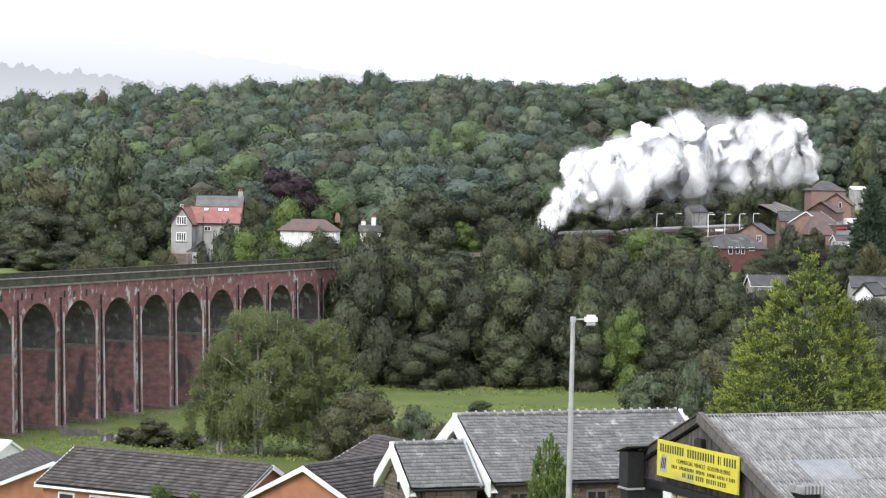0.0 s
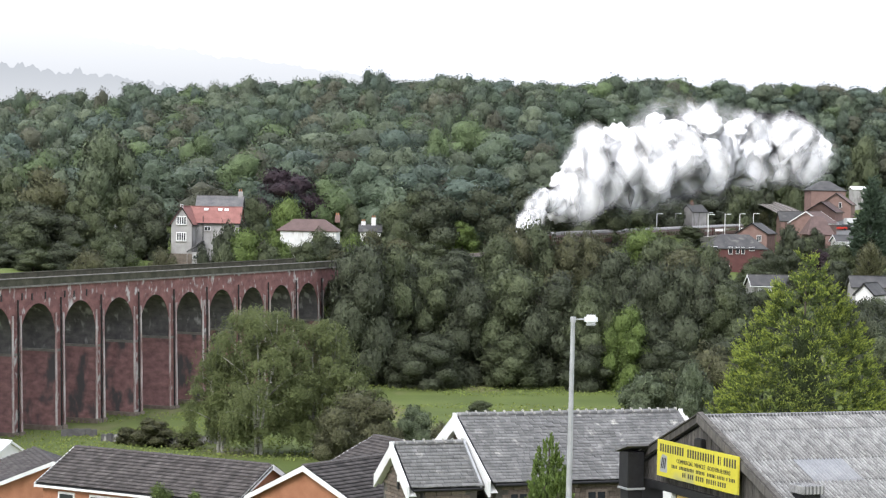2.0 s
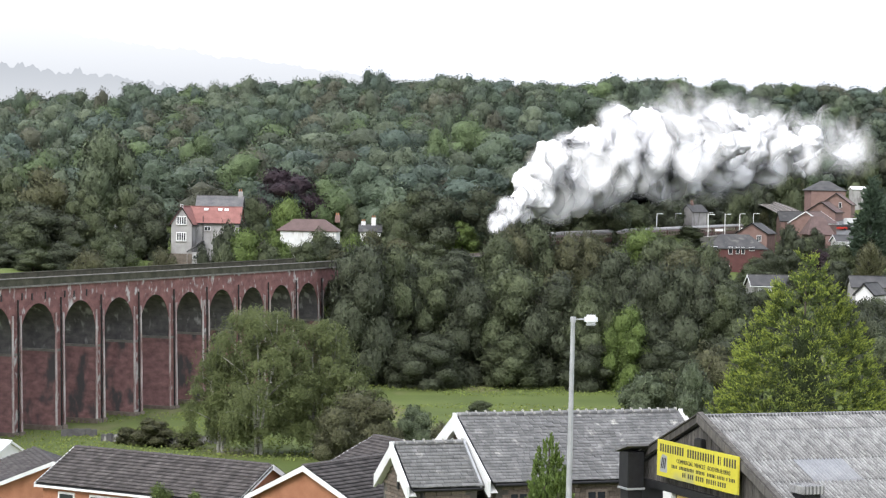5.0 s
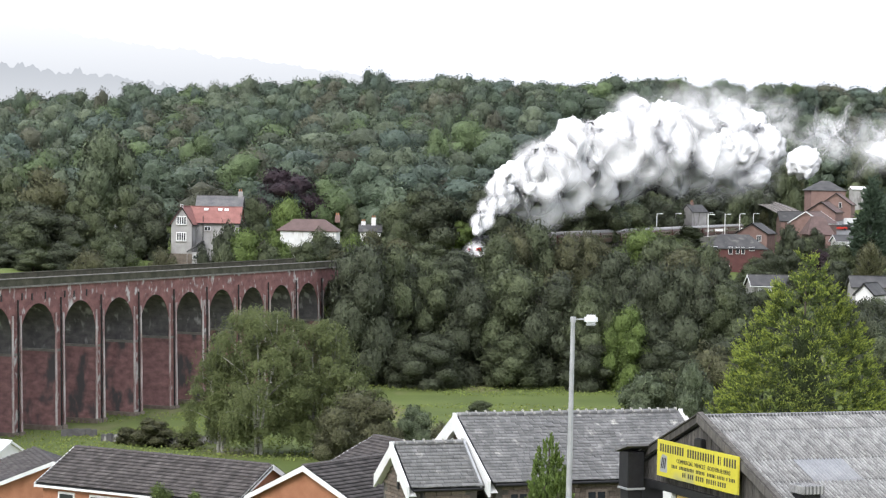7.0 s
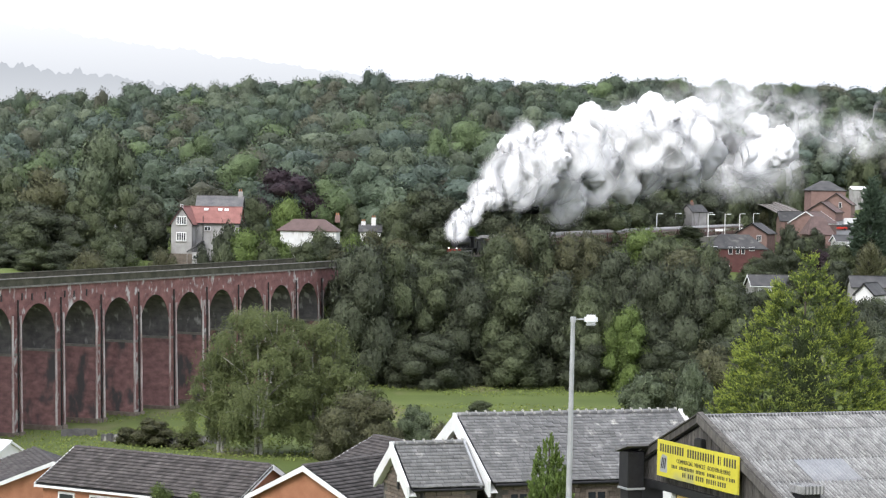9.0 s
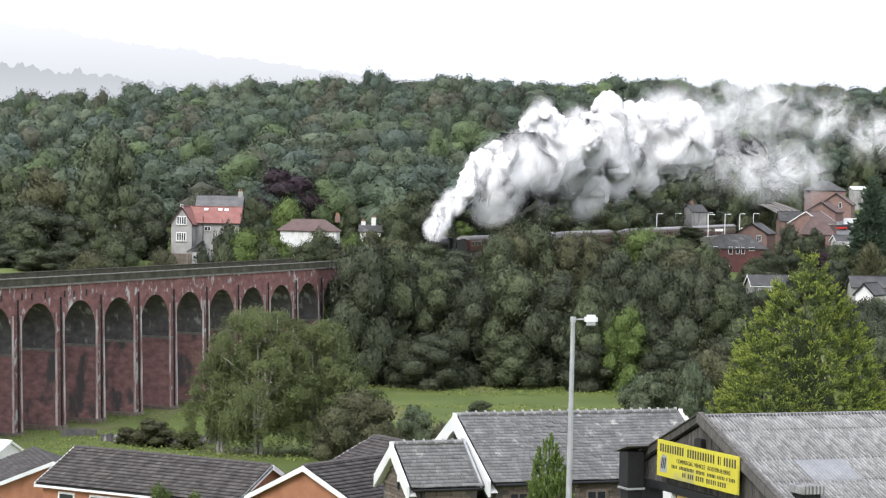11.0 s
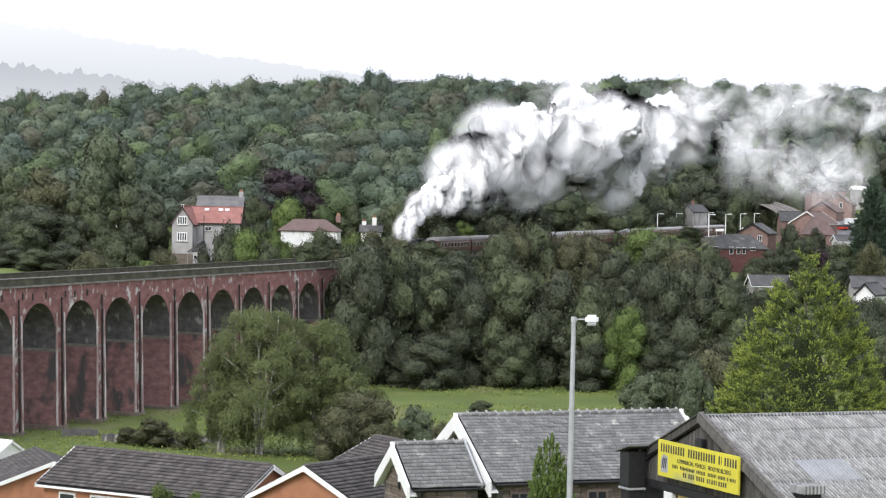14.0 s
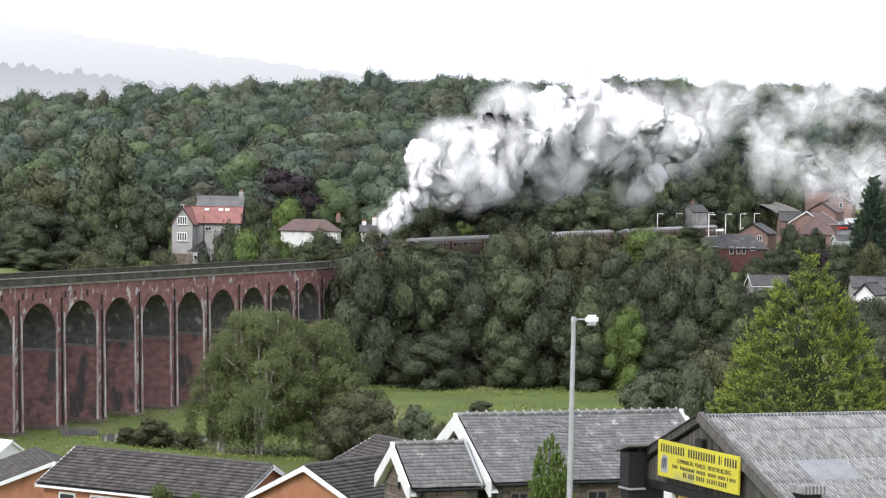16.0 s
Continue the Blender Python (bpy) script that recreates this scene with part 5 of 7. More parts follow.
# ---- steam ----
def steam_material(name, low=1.0, high=1.0, scale=1.0, cut=0.4, fade=False):
    """White steam: light scatters many times in it, so its shading is soft; thinner and thicker in patches, and thinning outwards where it fades."""
    m = bpy.data.materials.new(name)
    m.use_nodes = True
    n, l = m.node_tree.nodes, m.node_tree.links
    n.remove(n["Principled BSDF"])
    df = n.new("ShaderNodeBsdfDiffuse")
    df.inputs["Color"].default_value = (0.995, 0.995, 1.0, 1)
    ge, va, vs, nm = n.new("ShaderNodeNewGeometry"), n.new("ShaderNodeVectorMath"), n.new("ShaderNodeVectorMath"), n.new("ShaderNodeVectorMath")
    vs.operation, va.operation, nm.operation = "SCALE", "ADD", "NORMALIZE"
    vs.inputs["Scale"].default_value = 0.12
    l.new(ge.outputs["Normal"], vs.inputs[0])
    l.new(vs.outputs[0], va.inputs[0])
    va.inputs[1].default_value = (-0.15, -0.78, 0.36)
    l.new(va.outputs[0], nm.inputs[0])
    l.new(nm.outputs[0], df.inputs["Normal"])
    # light passes through the droplets as well as off them
    tl, both = n.new("ShaderNodeBsdfTranslucent"), n.new("ShaderNodeMixShader")
    tl.inputs["Color"].default_value = (0.99, 0.99, 0.995, 1)
    both.inputs[0].default_value = 0.12
    l.new(df.outputs[0], both.inputs[1])
    l.new(tl.outputs[0], both.inputs[2])
    top = both.outputs[0]
    if low < 1:
        co, nz, mr = n.new("ShaderNodeTexCoord"), n.new("ShaderNodeTexNoise"), n.new("ShaderNodeMapRange")
        nz.inputs["Scale"].default_value, nz.inputs["Detail"].default_value, nz.inputs["Roughness"].default_value = scale, 5, 0.6
        l.new(co.outputs["Object"], nz.inputs["Vector"])
        l.new(nz.outputs["Fac"], mr.inputs["Value"])
        mr.inputs["From Min"].default_value, mr.inputs["From Max"].default_value = cut, cut + 0.28
        mr.inputs["To Min"].default_value, mr.inputs["To Max"].default_value = low, high
        amount = mr.outputs[0]
        if fade:
            ln, m2, mu = n.new("ShaderNodeVectorMath"), n.new("ShaderNodeMapRange"), n.new("ShaderNodeMath")
            ln.operation, mu.operation = "LENGTH", "MULTIPLY"
            m2.interpolation_type = "SMOOTHSTEP"
            l.new(co.outputs["Object"], ln.inputs[0])
            l.new(ln.outputs["Value"], m2.inputs["Value"])
            m2.inputs["From Min"].default_value, m2.inputs["From Max"].default_value = 0.25, 0.97
            m2.inputs["To Min"].default_value, m2.inputs["To Max"].default_value = 1.0, 0.0
            l.new(amount, mu.inputs[0])
            l.new(m2.outputs[0], mu.inputs[1])
            amount = mu.outputs[0]
        tp, mx = n.new("ShaderNodeBsdfTransparent"), n.new("ShaderNodeMixShader")
        l.new(amount, mx.inputs[0])
        l.new(tp.outputs[0], mx.inputs[1])
        l.new(top, mx.inputs[2])
        top = mx.outputs[0]
    l.new(top, n["Material Output"].inputs[0])
    return m


M_STEAM = steam_material("steam")
M_VEIL = steam_material("steam_veil", 0.0, 0.62, 1.5, 0.38, True)
M_BILLOW = steam_material("steam_billow", 0.6, 1.0, 2.2, 0.28, True)


def puff_protos(n, level, seed, fringe):
    """Puffs of unit size: a billowing body with a torn fringe."""
    out = []
    dd, ff = ico_arrays(level)
    for i in range(n):
        rng = np.random.default_rng(seed + i)
        o = Vector(rng.uniform(-50, 50, 3))
        def reach(d):
            return 0.75 + 0.28 * abs(noise.noise(d * 1.5 + o)) + 0.3 * abs(noise.noise(d * 3.1 + o)) + 0.16 * abs(noise.noise(d * 6.5 + o))
        body = dd * np.array([reach(Vector(d)) for d in dd])[:, None]
        fd = ball_dirs(rng, fringe)
        c = fd * (np.array([reach(Vector(d)) for d in fd]) * (0.98 + np.abs(rng.normal(0, 0.05, fringe))))[:, None]
        v, f = cards(rng, c, fd, 0.03, 0.8, 0.5)
        v, f = v.reshape(-1, 4, 3)[:, :3].reshape(-1, 3), np.arange(3 * fringe).reshape(-1, 3)
        me = array_mesh("puff", np.concatenate([body, v]), np.concatenate([ff, f + len(body)]), M_STEAM)
        me.polygons.foreach_set("use_smooth", np.ones(len(me.polygons), dtype=bool))
        out.append(me)
    return out


def wisp_protos(n, name, material):
    """Soft steam: two crumpled veils that cross one another and thin out towards their edges."""
    out = []
    k = 13
    g = np.linspace(-1, 1, k)
    gx, gz = [q.ravel() for q in np.meshgrid(g, g)]
    i = np.arange((k - 1) * k).reshape(k - 1, k)[:, :-1].ravel()
    quads = np.stack([i, i + 1, i + k + 1, i + k], 1)
    for j in range(n):
        rng = np.random.default_rng(700 + j)
        vs, fs = [], []
        for q in range(2):
            o = rng.uniform(-50, 50, 3)
            depth = np.array([0.5 * noise.noise((a * 1.3 + o[0], b * 1.3 + o[1], o[2])) for a, b in zip(gx, gz)])
            a = q * math.pi / 2 + rng.uniform(-0.2, 0.2)
            vs.append(np.stack([gx * math.cos(a) - depth * math.sin(a), gx * math.sin(a) + depth * math.cos(a), gz], 1))
            fs.append(quads + q * k * k)
        me = array_mesh(name, np.concatenate(vs), np.concatenate(fs), material)
        me.polygons.foreach_set("use_smooth", np.ones(len(me.polygons), dtype=bool))
        out.append(me)
    return out


def puff_place(te, age, off, lift, wind, kind):
    """Where a puff of steam is, so many seconds after it left the chimney."""
    p = on_track(train_s(te), 1.7, RAIL_Z + 4.6)
    late = max(0.0, age - wind[4]) if kind == "wisp" else 0.0
    grow = 0.8 + 8.0 * (1 - math.exp(-age / 5.5)) + 0.8 * late
    if kind == "big":
        grow *= 0.72
    rise = lift * (1 - math.exp(-age / 2.9)) + 0.55 * min(age, 15.0) + wind[2] * late
    slip = 1 - math.exp(-age / 1.5)
    # old wisps are blown in among the trees of the hillside
    back = wind[3] * late * late
    q = p + Vector((wind[0] * age * slip + 0.1 * late * late + 0.1 * back, wind[1] * age * slip + back, rise)) + Vector((off[0], off[1], 0.95 * off[2] + 0.1)) * grow * min(1, 0.2 + age / 3.0)
    # the larger clouds lie behind the column
    q.y += {"tiny": 0.0, "small": 2.5, "big": 6.0, "wisp": 13.0, "billow": -4.0, "curl": -1.0}[kind]
    return q


PUFFS = []


def build_steam():
    rng = np.random.default_rng(5)
    protos_of = {"tiny": puff_protos(3, 3, 340, 300), "small": puff_protos(6, 4, 300, 600), "big": puff_protos(6, 4, 320, 1200), "wisp": wisp_protos(6, "wisp", M_VEIL), "billow": wisp_protos(6, "billow", M_BILLOW)}
    protos_of["curl"] = protos_of["billow"][:3]
    te, count, cloud = -16.0, 0, None
    while te < 15.9:
        if count % 6 == 0:
            cloud = thing("steam_cloud", "billowing white steam from the locomotive's chimney", "steam", group="steam plume")
        count += 1
        beat = 1.0 + 0.14 * math.sin(te * 1.5) + 0.09 * math.sin(te * 3.7)
        if te < -10:
            beat *= 0.8
        gap = -11.4 < te < -9.6
        kinds = ["tiny"] * (0 if te < -5 else 2) + ["small"] * (1 if gap else 3) + ["big"] * (0 if gap or te > 14 else 2 if te < 1 else 3) + ["wisp"] * (count % 2) + ["billow"] * (1 if gap else 2) + ["curl"] * (0 if te < -5 else 3)
        for k in kinds:
            protos = protos_of[k]
            o = new(k if k in ("wisp", "billow", "curl") else "puff", protos[int(rng.integers(len(protos)))])
            o.parent = cloud
            o["kind"] = "stuff"
            d = ball_dirs(rng, 1)[0] * rng.uniform(0.1, 1.0) ** 0.6
            d[2] = max(d[2], -0.4 if te < 1 else -0.8)
            size = {"tiny": rng.uniform(1.0, 1.7), "small": rng.uniform(2.4, 3.8), "big": rng.uniform(4.2, 5.8), "wisp": rng.uniform(8.0, 12.0), "billow": rng.uniform(5.0, 7.6), "curl": rng.uniform(2.0, 3.2)}[k]
            o.scale = (size * (1.3 if k == "wisp" else 1), size, size)
            lift = (rng.uniform(9, 14) + 0.18 * max(0, te)) * beat + 2 * d[2]
            if k == "big":
                lift = (rng.uniform(10, 14.5) + 0.2 * max(0, te)) * beat
            t0 = te + rng.uniform(-0.22, 0.22)
            back = rng.uniform(0.05, 0.2)
            life = {"wisp": (9.0, 13.0), "curl": (2.8, 4.2), "tiny": (3.5, 5.5)}.get(k, (15.5, 18.5) if te < -9 else (9.5, 13.5))
            wind = (rng.uniform(1.8, 2.4), rng.uniform(0.2, 0.8), rng.uniform(0.0, 0.2), back, rng.uniform(*life))
            PUFFS.append((o, t0, tuple(d), lift, wind, rng.uniform(-8, 8), rng.uniform(0, 360), k))
        te += 0.42


build_steam()


BILLOW = {"tiny": (0.0, 0.0), "small": (1.1, 2.2), "big": (2.6, 4.4), "wisp": (7.5, 9.5), "billow": (1.6, 2.8), "curl": (0.0, 0.0)}


def steam_motion():
    """Small puffs leave the chimney; larger ones unfold out of the thick of the plume."""
    eye = Vector((0, 0, 31.1))
    def thick(t):
        return puff_place(t - 5.0, 5.0, (0, 0, 0.1), 11.5, (2.1, 0.5, 0.5, 0, 9.0), "big")
    for o, t0, d, lift, wind, spin, first, kind in PUFFS:
        start, full = BILLOW[kind]
        if kind in ("tiny", "curl"):
            ages = [-0.5, -0.12, 0.0, 0.4, 0.7, 1.1]
        else:
            ages = [start - 1.0, start - 0.5, start, (start + full) / 2, full]
        if kind != "wisp":
            ages += [wind[4] + q for q in (0, 0.8, 1.6, 2.4, 3.0, 3.6, 4.3, 6, 7.5, 9, 11, 13, 15, 17)]
        ages += [q for q in (1.5, 2.1, 2.7, 3.3, 4.2, 5.6, 6.3, 7.1, 9.0, 10.8, 12.6, 14.4, 16.2, 18.5, 21, 24) if q > full + 0.2]
        rows = []
        for t in sorted(set(round(min(16.0, max(0.0, t0 + q)) * 10) / 10 for q in ages) | {0.0, 16.0}):
            age = t - t0
            if kind in ("tiny", "curl") and age < -0.05:
                p = on_track(train_s(t), 1.7, RAIL_Z - 4.0)
            elif kind != "wisp" and age > wind[4]:
                # the old end of the plume wears away towards the thick of it
                p = puff_place(t0, age, d, lift, wind, kind).lerp(thick(t) + Vector((0, 7, -1)), smooth(0, 3.2, age - wind[4]))
                p = eye + (p - eye) * (1 + 1.3 * smooth(2.6, 4.2, age - wind[4]))
            elif age >= full - 0.06:
                p = puff_place(t0, age, d, lift, wind, kind)
            elif age >= start:
                p = thick(t).lerp(puff_place(t0, age, d, lift, wind, kind), (age - start) / (full - start))
            else:
                # not yet risen: beyond the hill
                k = min(1.0, start - age)
                p = eye + (thick(t0 + start) - eye) * (1 + 1.3 * k)
            turn = spin * max(age, -2)
            rows.append((t, pose(p.x, p.y, p.z, turn * 0.5, turn * 0.5, first + turn)))
        walk(o, rows)


# ---- foreground roofs ----
def tile_arrays(rng, length, slope_len, tw, gauge, thick, lift=0.03, stagger=True, wob=0.006, gap=-0.3):
    """Overlapping tiles on a slope: local x along the eave, y up the slope, z out of it. One array of corners a tile."""
    out = []
    rows = int(math.ceil(slope_len / gauge))
    for r in range(rows):
        y0 = r * gauge
        y1 = min(slope_len + 0.02, y0 + gauge * 1.25)
        x = -(tw * 0.5 if stagger and r % 2 else 0)
        while x < length - 0.02:
            w = tw * (rng.uniform(0.8, 1.2) if wob > 0.01 else 1.0)
            a, b = max(0, x + 0.006), min(length, x + w - 0.006)
            x += w
            if b - a < 0.04:
                continue
            j = rng.uniform(-wob, wob)
            k = rng.uniform(-wob, wob)
            out.append([(a, y0 + j, thick + lift + k), (b, y0 + j, thick + lift - k), (b, y1, thick * 0.6), (a, y1, thick * 0.6),
                        (a, y0 + j, lift + thick * gap + k), (b, y0 + j, lift + thick * gap - k)])
    return np.array(out)


def tiles_mesh(name, tiles, material):
    k = len(tiles)
    base = (np.arange(k) * 6)[:, None]
    top = np.array([0, 1, 2, 3]) + base
    front = np.array([4, 5, 1, 0]) + base
    return array_mesh(name, tiles.reshape(-1, 3), np.concatenate([top, front]), material)


def slope_matrix(length, w, h, H, near):
    """From the plane of the tiles to the space of a house whose ridge lies at height H."""
    l = math.hypot(w, h)
    if near:
        return Matrix(((1, 0, 0, 0), (0, w / l, -h / l, -w), (0, h / l, w / l, H - h), (0, 0, 0, 1))), l
    return Matrix(((-1, 0, 0, length), (0, -w / l, h / l, w), (0, h / l, w / l, H - h), (0, 0, 0, 1))), l


def tiled(t, a, length, w, h, over, tw, gauge, thick, material, piece_m=None, seed=1, wob=0.004, singles=0, x0=None):
    """Covers both slopes of a house's roof with tiles; some of them as single pieces."""
    rng = np.random.default_rng(seed)
    H = a[2] - t.location.z
    full = length + 2 * over
    for near in (True, False):
        m, l = slope_matrix(full, w, h, H, near)
        m = Matrix.Translation((-over, 0, 0)) @ m
        arr = tile_arrays(rng, full, l, tw, gauge, thick, wob=wob, lift=0.03 if piece_m else 0.07, gap=-0.3 if piece_m else 0.3)
        bm = slab([(-over, 0, H), (full - over, 0, H), (full - over, -w if near else w, H - h), (-over, -w if near else w, H - h)][:: -1 if near else 1], 0.1)
        part("roof_deck", bm, M_BLACK, t)
        if near and singles:
            mids = arr.mean(1)
            pick = np.argsort(np.abs(mids[:, 0] - full * 0.35) + mids[:, 1] * 0.0)[:singles]
            keep = np.ones(len(arr), bool)
            keep[pick] = False
            protos = []
            mid_rows = [i for i in pick if arr[i][2][1] < l - 0.1 and arr[i][1][0] - arr[i][0][0] > 0.25]
            for q in range(4):
                c = arr[mid_rows[q * 7]] - arr[mid_rows[q * 7]][4]
                c[:, 0] /= c[1, 0]
                protos.append(tiles_mesh("slate", c[None], piece_m))
            for n_, i in enumerate(pick):
                o = new("slate", protos[n_ % 4])
                o.parent = t
                o.matrix_basis = m @ Matrix.Translation(arr[i][4]) @ Matrix.Diagonal((arr[i][1][0] - arr[i][0][0], 1, 1, 1))
            arr = arr[keep]
        o = new("roof_tiles", tiles_mesh("roof_tiles", arr, material))
        o.parent = t
        o.matrix_basis = m
        o["kind"] = "stuff"
    # ridge tiles, each with a raised end
    k = int(full / 0.45)
    proto = None
    for i in range(k):
        if proto is None:
            bm = bmesh.new()
            box(bm, (0, -0.17, -0.12), (0.44, 0.17, 0.05))
            bmesh.ops.bevel(bm, geom=bm.edges[:], offset=0.05, segments=1, affect="EDGES")
            proto = part("ridge_tile", bm, piece_m or material, t)
            proto.matrix_basis = pose(-over, 0, H + 0.08)
        else:
            share("ridge_tile", proto, t, pose(-over + i * 0.45, 0, H + 0.08 + rng.uniform(-0.01, 0.01)))
        if piece_m:
            if i == 0:
                nib = part("ridge_nib", block((-0.02, -0.1, -0.06), (0.02, 0.1, 0.12), None, 0.006), M_NIB, t, "pale mortar nib")
                nib.matrix_basis = pose(-over + 0.44, 0, H + 0.08)
            else:
                share("ridge_nib", nib, t, pose(-over + 0.44 + i * 0.45, 0, H + 0.08, rng.uniform(-3, 3), rng.uniform(-6, 6), 0))


def stone_wall(t, x0, x1, z0, z1, y, seed, gable=None, m=None, course=0.2):
    """Stone blocks proud of a mortar wall; gable gives (half width, rise, middle x)."""
    rng = np.random.default_rng(seed)
    protos = [block((0, 0, 0), (wd, 0.12, course - 0.018), None, 0.012) for wd in (0.28, 0.4, 0.52, 0.66)]
    meshes = []
    for bm in protos:
        me = bpy.data.meshes.new("stone_block")
        bm.to_mesh(me)
        bm.free()
        me.materials.append(M_STONE)
        meshes.append(me)
    widths = (0.28, 0.4, 0.52, 0.66)
    z = z1 - course
    while z > z0:
        x = x0 - rng.uniform(0, 0.3)
        while x < x1:
            q = int(rng.integers(4))
            xa, xb = x, x + widths[q]
            x = xb + 0.018
            if gable and max(abs(xa - gable[2]), abs(xb - gable[2])) > gable[0] * (gable[1] - (z + course)) / (gable[1] - gable[3]):
                continue
            if xa < x0 - 0.01 or xb > x1 + 0.05:
                continue
            o = new("stone_block", meshes[q])
            o.parent = t
            mm = Matrix.Translation((xa, y - 0.05 - rng.uniform(0, 0.02), z))
            o.matrix_basis = (m @ mm) if m is not None else mm
        z -= course


M_NIB = mat("pale_mortar", (0.4, 0.39, 0.36), (0.55, 0.54, 0.5), 4, 0.9)

# the stone building: main range and lower porch range on the same axis
SA = (1.06, 107.15, 21.13)
STONE_GROUND = 14.4
SB = house("stone_building", "sandstone building with stone-slate roof and white bargeboards", SA, 22, 10.45, 4.1, 2.5, M_MORTAR, M_SLATE, over=0.3, group="foreground buildings", ground=STONE_GROUND, slopes=False, category="building")
tiled(SB, SA, 10.45, 4.1, 2.5, 0.3, 0.3, 0.21, 0.03, M_SLATE, M_SLATE_PIECE, seed=3, wob=0.014, singles=240)
_H = SA[2] - STONE_GROUND
_e = _H - 2.5


def broad_barge(t, x, w, H, e, depth, m, thick=0.12):
    for side in (-1, 1):
        pts = [(x, 0, H + 0.12), (x, side * (w + 0.06), e + 0.1), (x, side * (w + 0.06), e + 0.1 - depth), (x, 0, H + 0.12 - depth)]
        part("bargeboard", slab(pts, thick), m, t, "broad white bargeboard")
        soff = [(x, 0, H - depth * 0.6), (x, side * w, e - depth * 0.6), (x + 0.36, side * w, e - depth * 0.6), (x + 0.36, 0, H - depth * 0.6)]
        part("soffit", slab(soff, 0.03), m, t)


broad_barge(SB, -0.42, 4.1, _H, _e, 0.7, M_WHITE)
broad_barge(SB, 10.75, 4.1, _H, _e, 0.4, M_WHITE)
stone_wall(SB, 0.0, 10.45, _e - 1.9, _e + 0.05, -3.8, 4)
stone_wall(SB, -3.7, 3.7, _e - 1.0, _H - 0.3, 0.0, 8, gable=(3.8, _H - 0.2, 0.0, _e), m=Matrix.Rotation(radians(-90), 4, "Z"))
part("gutter", rod((-0.2, -4.16, _e - 0.1), (10.65, -4.16, _e - 0.1), 0.07), M_BLACK, SB, "black gutter")
for _x, _w in ((1.0, 0.9), (4.7, 1.0), (8.0, 1.0)):
    window(SB, pose(_x, -3.84, _e - 1.0), _w, 1.1, 1, M_STONE)
part("downpipe", rod((2.6, -4.0, -1), (2.6, -4.0, _e - 0.1), 0.06), M_BLACK, SB)

PA = (-1.69, 104.20, 20.11)
PB = house("stone_porch", "low stone porch range with stone-slate roof and white bargeboards", PA, 22, 2.85, 2.1, 1.65, M_MORTAR, M_SLATE, over=0.25, group="foreground buildings", ground=STONE_GROUND, slopes=False, category="building")
tiled(PB, PA, 2.85, 2.1, 1.65, 0.25, 0.28, 0.21, 0.03, M_SLATE, M_SLATE_PIECE, seed=5, wob=0.014)
_H2 = PA[2] - STONE_GROUND
broad_barge(PB, -0.37, 2.1, _H2, _H2 - 1.65, 0.56, M_WHITE)
stone_wall(PB, -1.8, 1.8, _H2 - 3.6, _H2 - 0.25, 0.0, 9, gable=(1.9, _H2 - 0.2, 0.0, _H2 - 1.7), m=Matrix.Rotation(radians(-90), 4, "Z"), course=0.16)
stone_wall(PB, 0.0, 2.85, _H2 - 3.6, _H2 - 1.62, -1.85, 10)
part("gutter", rod((-0.2, -2.16, _H2 - 1.75), (3.0, -2.16, _H2 - 1.75), 0.06), M_BLACK, PB, "black gutter")
part("downpipe", rod((0.25, -2.0, -1), (0.25, -2.0, _H2 - 1.7), 0.06), M_BLACK, PB)
window(PB, pose(-0.06, -0.15, _H2 - 2.95) @ SIDE, 0.9, 1.2, 1, M_STONE)
part("gable_post", block((-0.14, -0.22, _H2 - 1.9), (0.0, -0.06, _H2 - 0.5)), M_BLACK, PB)
part("insulator", rod((-0.2, -0.5, _H2 - 1.55), (-0.2, -0.5, _H2 - 1.2), 0.09), M_WHITE, PB)
part("flashing", slab([(3.0, 0, _H2 + 0.16), (3.0, -2.1, _H2 - 1.5), (3.0, -2.1, _H2 - 1.7), (3.0, 0, _H2 - 0.02)], 0.1), M_GALV, PB)

# bungalows
BUNG = "brick bungalows"
BA = (-22.26, 150.0, 14.7)
B1 = house("bungalow", "orange brick bungalow with dark concrete tiled roof and white fascia", BA, -32.1, 14.5, 3.6, 1.9, M_ORANGE, M_CONC_TILE, over=0.3, barge=M_WHITE, group=BUNG, ground=10.0, slopes=False,
           near_windows=((1.9, 1.75, 1.3, 1.3, 0), (5.0, 1.75, 2.6, 1.3, 1), (9.0, 1.75, 1.8, 1.3, 1)))
tiled(B1, BA, 14.5, 3.6, 1.9, 0.3, 0.33, 0.33, 0.06, M_CONC_TILE, seed=11)
BB = (-7.29, 134.00, 15.66)
B2 = house("bungalow", "orange brick bungalow gable with white bargeboards", BB, 55, 9.5, 4.1, 2.0, M_ORANGE, M_CONC_TILE, over=0.3, barge=M_WHITE, group=BUNG, ground=10.6, slopes=False)
tiled(B2, BB, 9.5, 4.1, 2.0, 0.3, 0.33, 0.33, 0.06, M_CONC_TILE, seed=12)
BC = (-3.87, 150.00, 15.72)
B3 = house("bungalow", "bungalow with dark tiled roof and thin white verge", BC, -58, 4.5, 4.2, 2.0, M_ORANGE, M_CONC_TILE, over=0.3, barge=M_WHITE, group=BUNG, ground=10.6, slopes=False)
tiled(B3, BC, 4.5, 4.2, 2.0, 0.3, 0.33, 0.33, 0.06, M_CONC_TILE, seed=13)
BD = (-28.05, 176.00, 10.79)
B0 = house("bungalow", "orange brick bungalow gable with white bargeboards", BD, 108, 9, 5.4, 2.0, M_ORANGE, M_CONC_TILE, over=0.3, barge=M_WHITE, group=BUNG, ground=7.0, slopes=False)
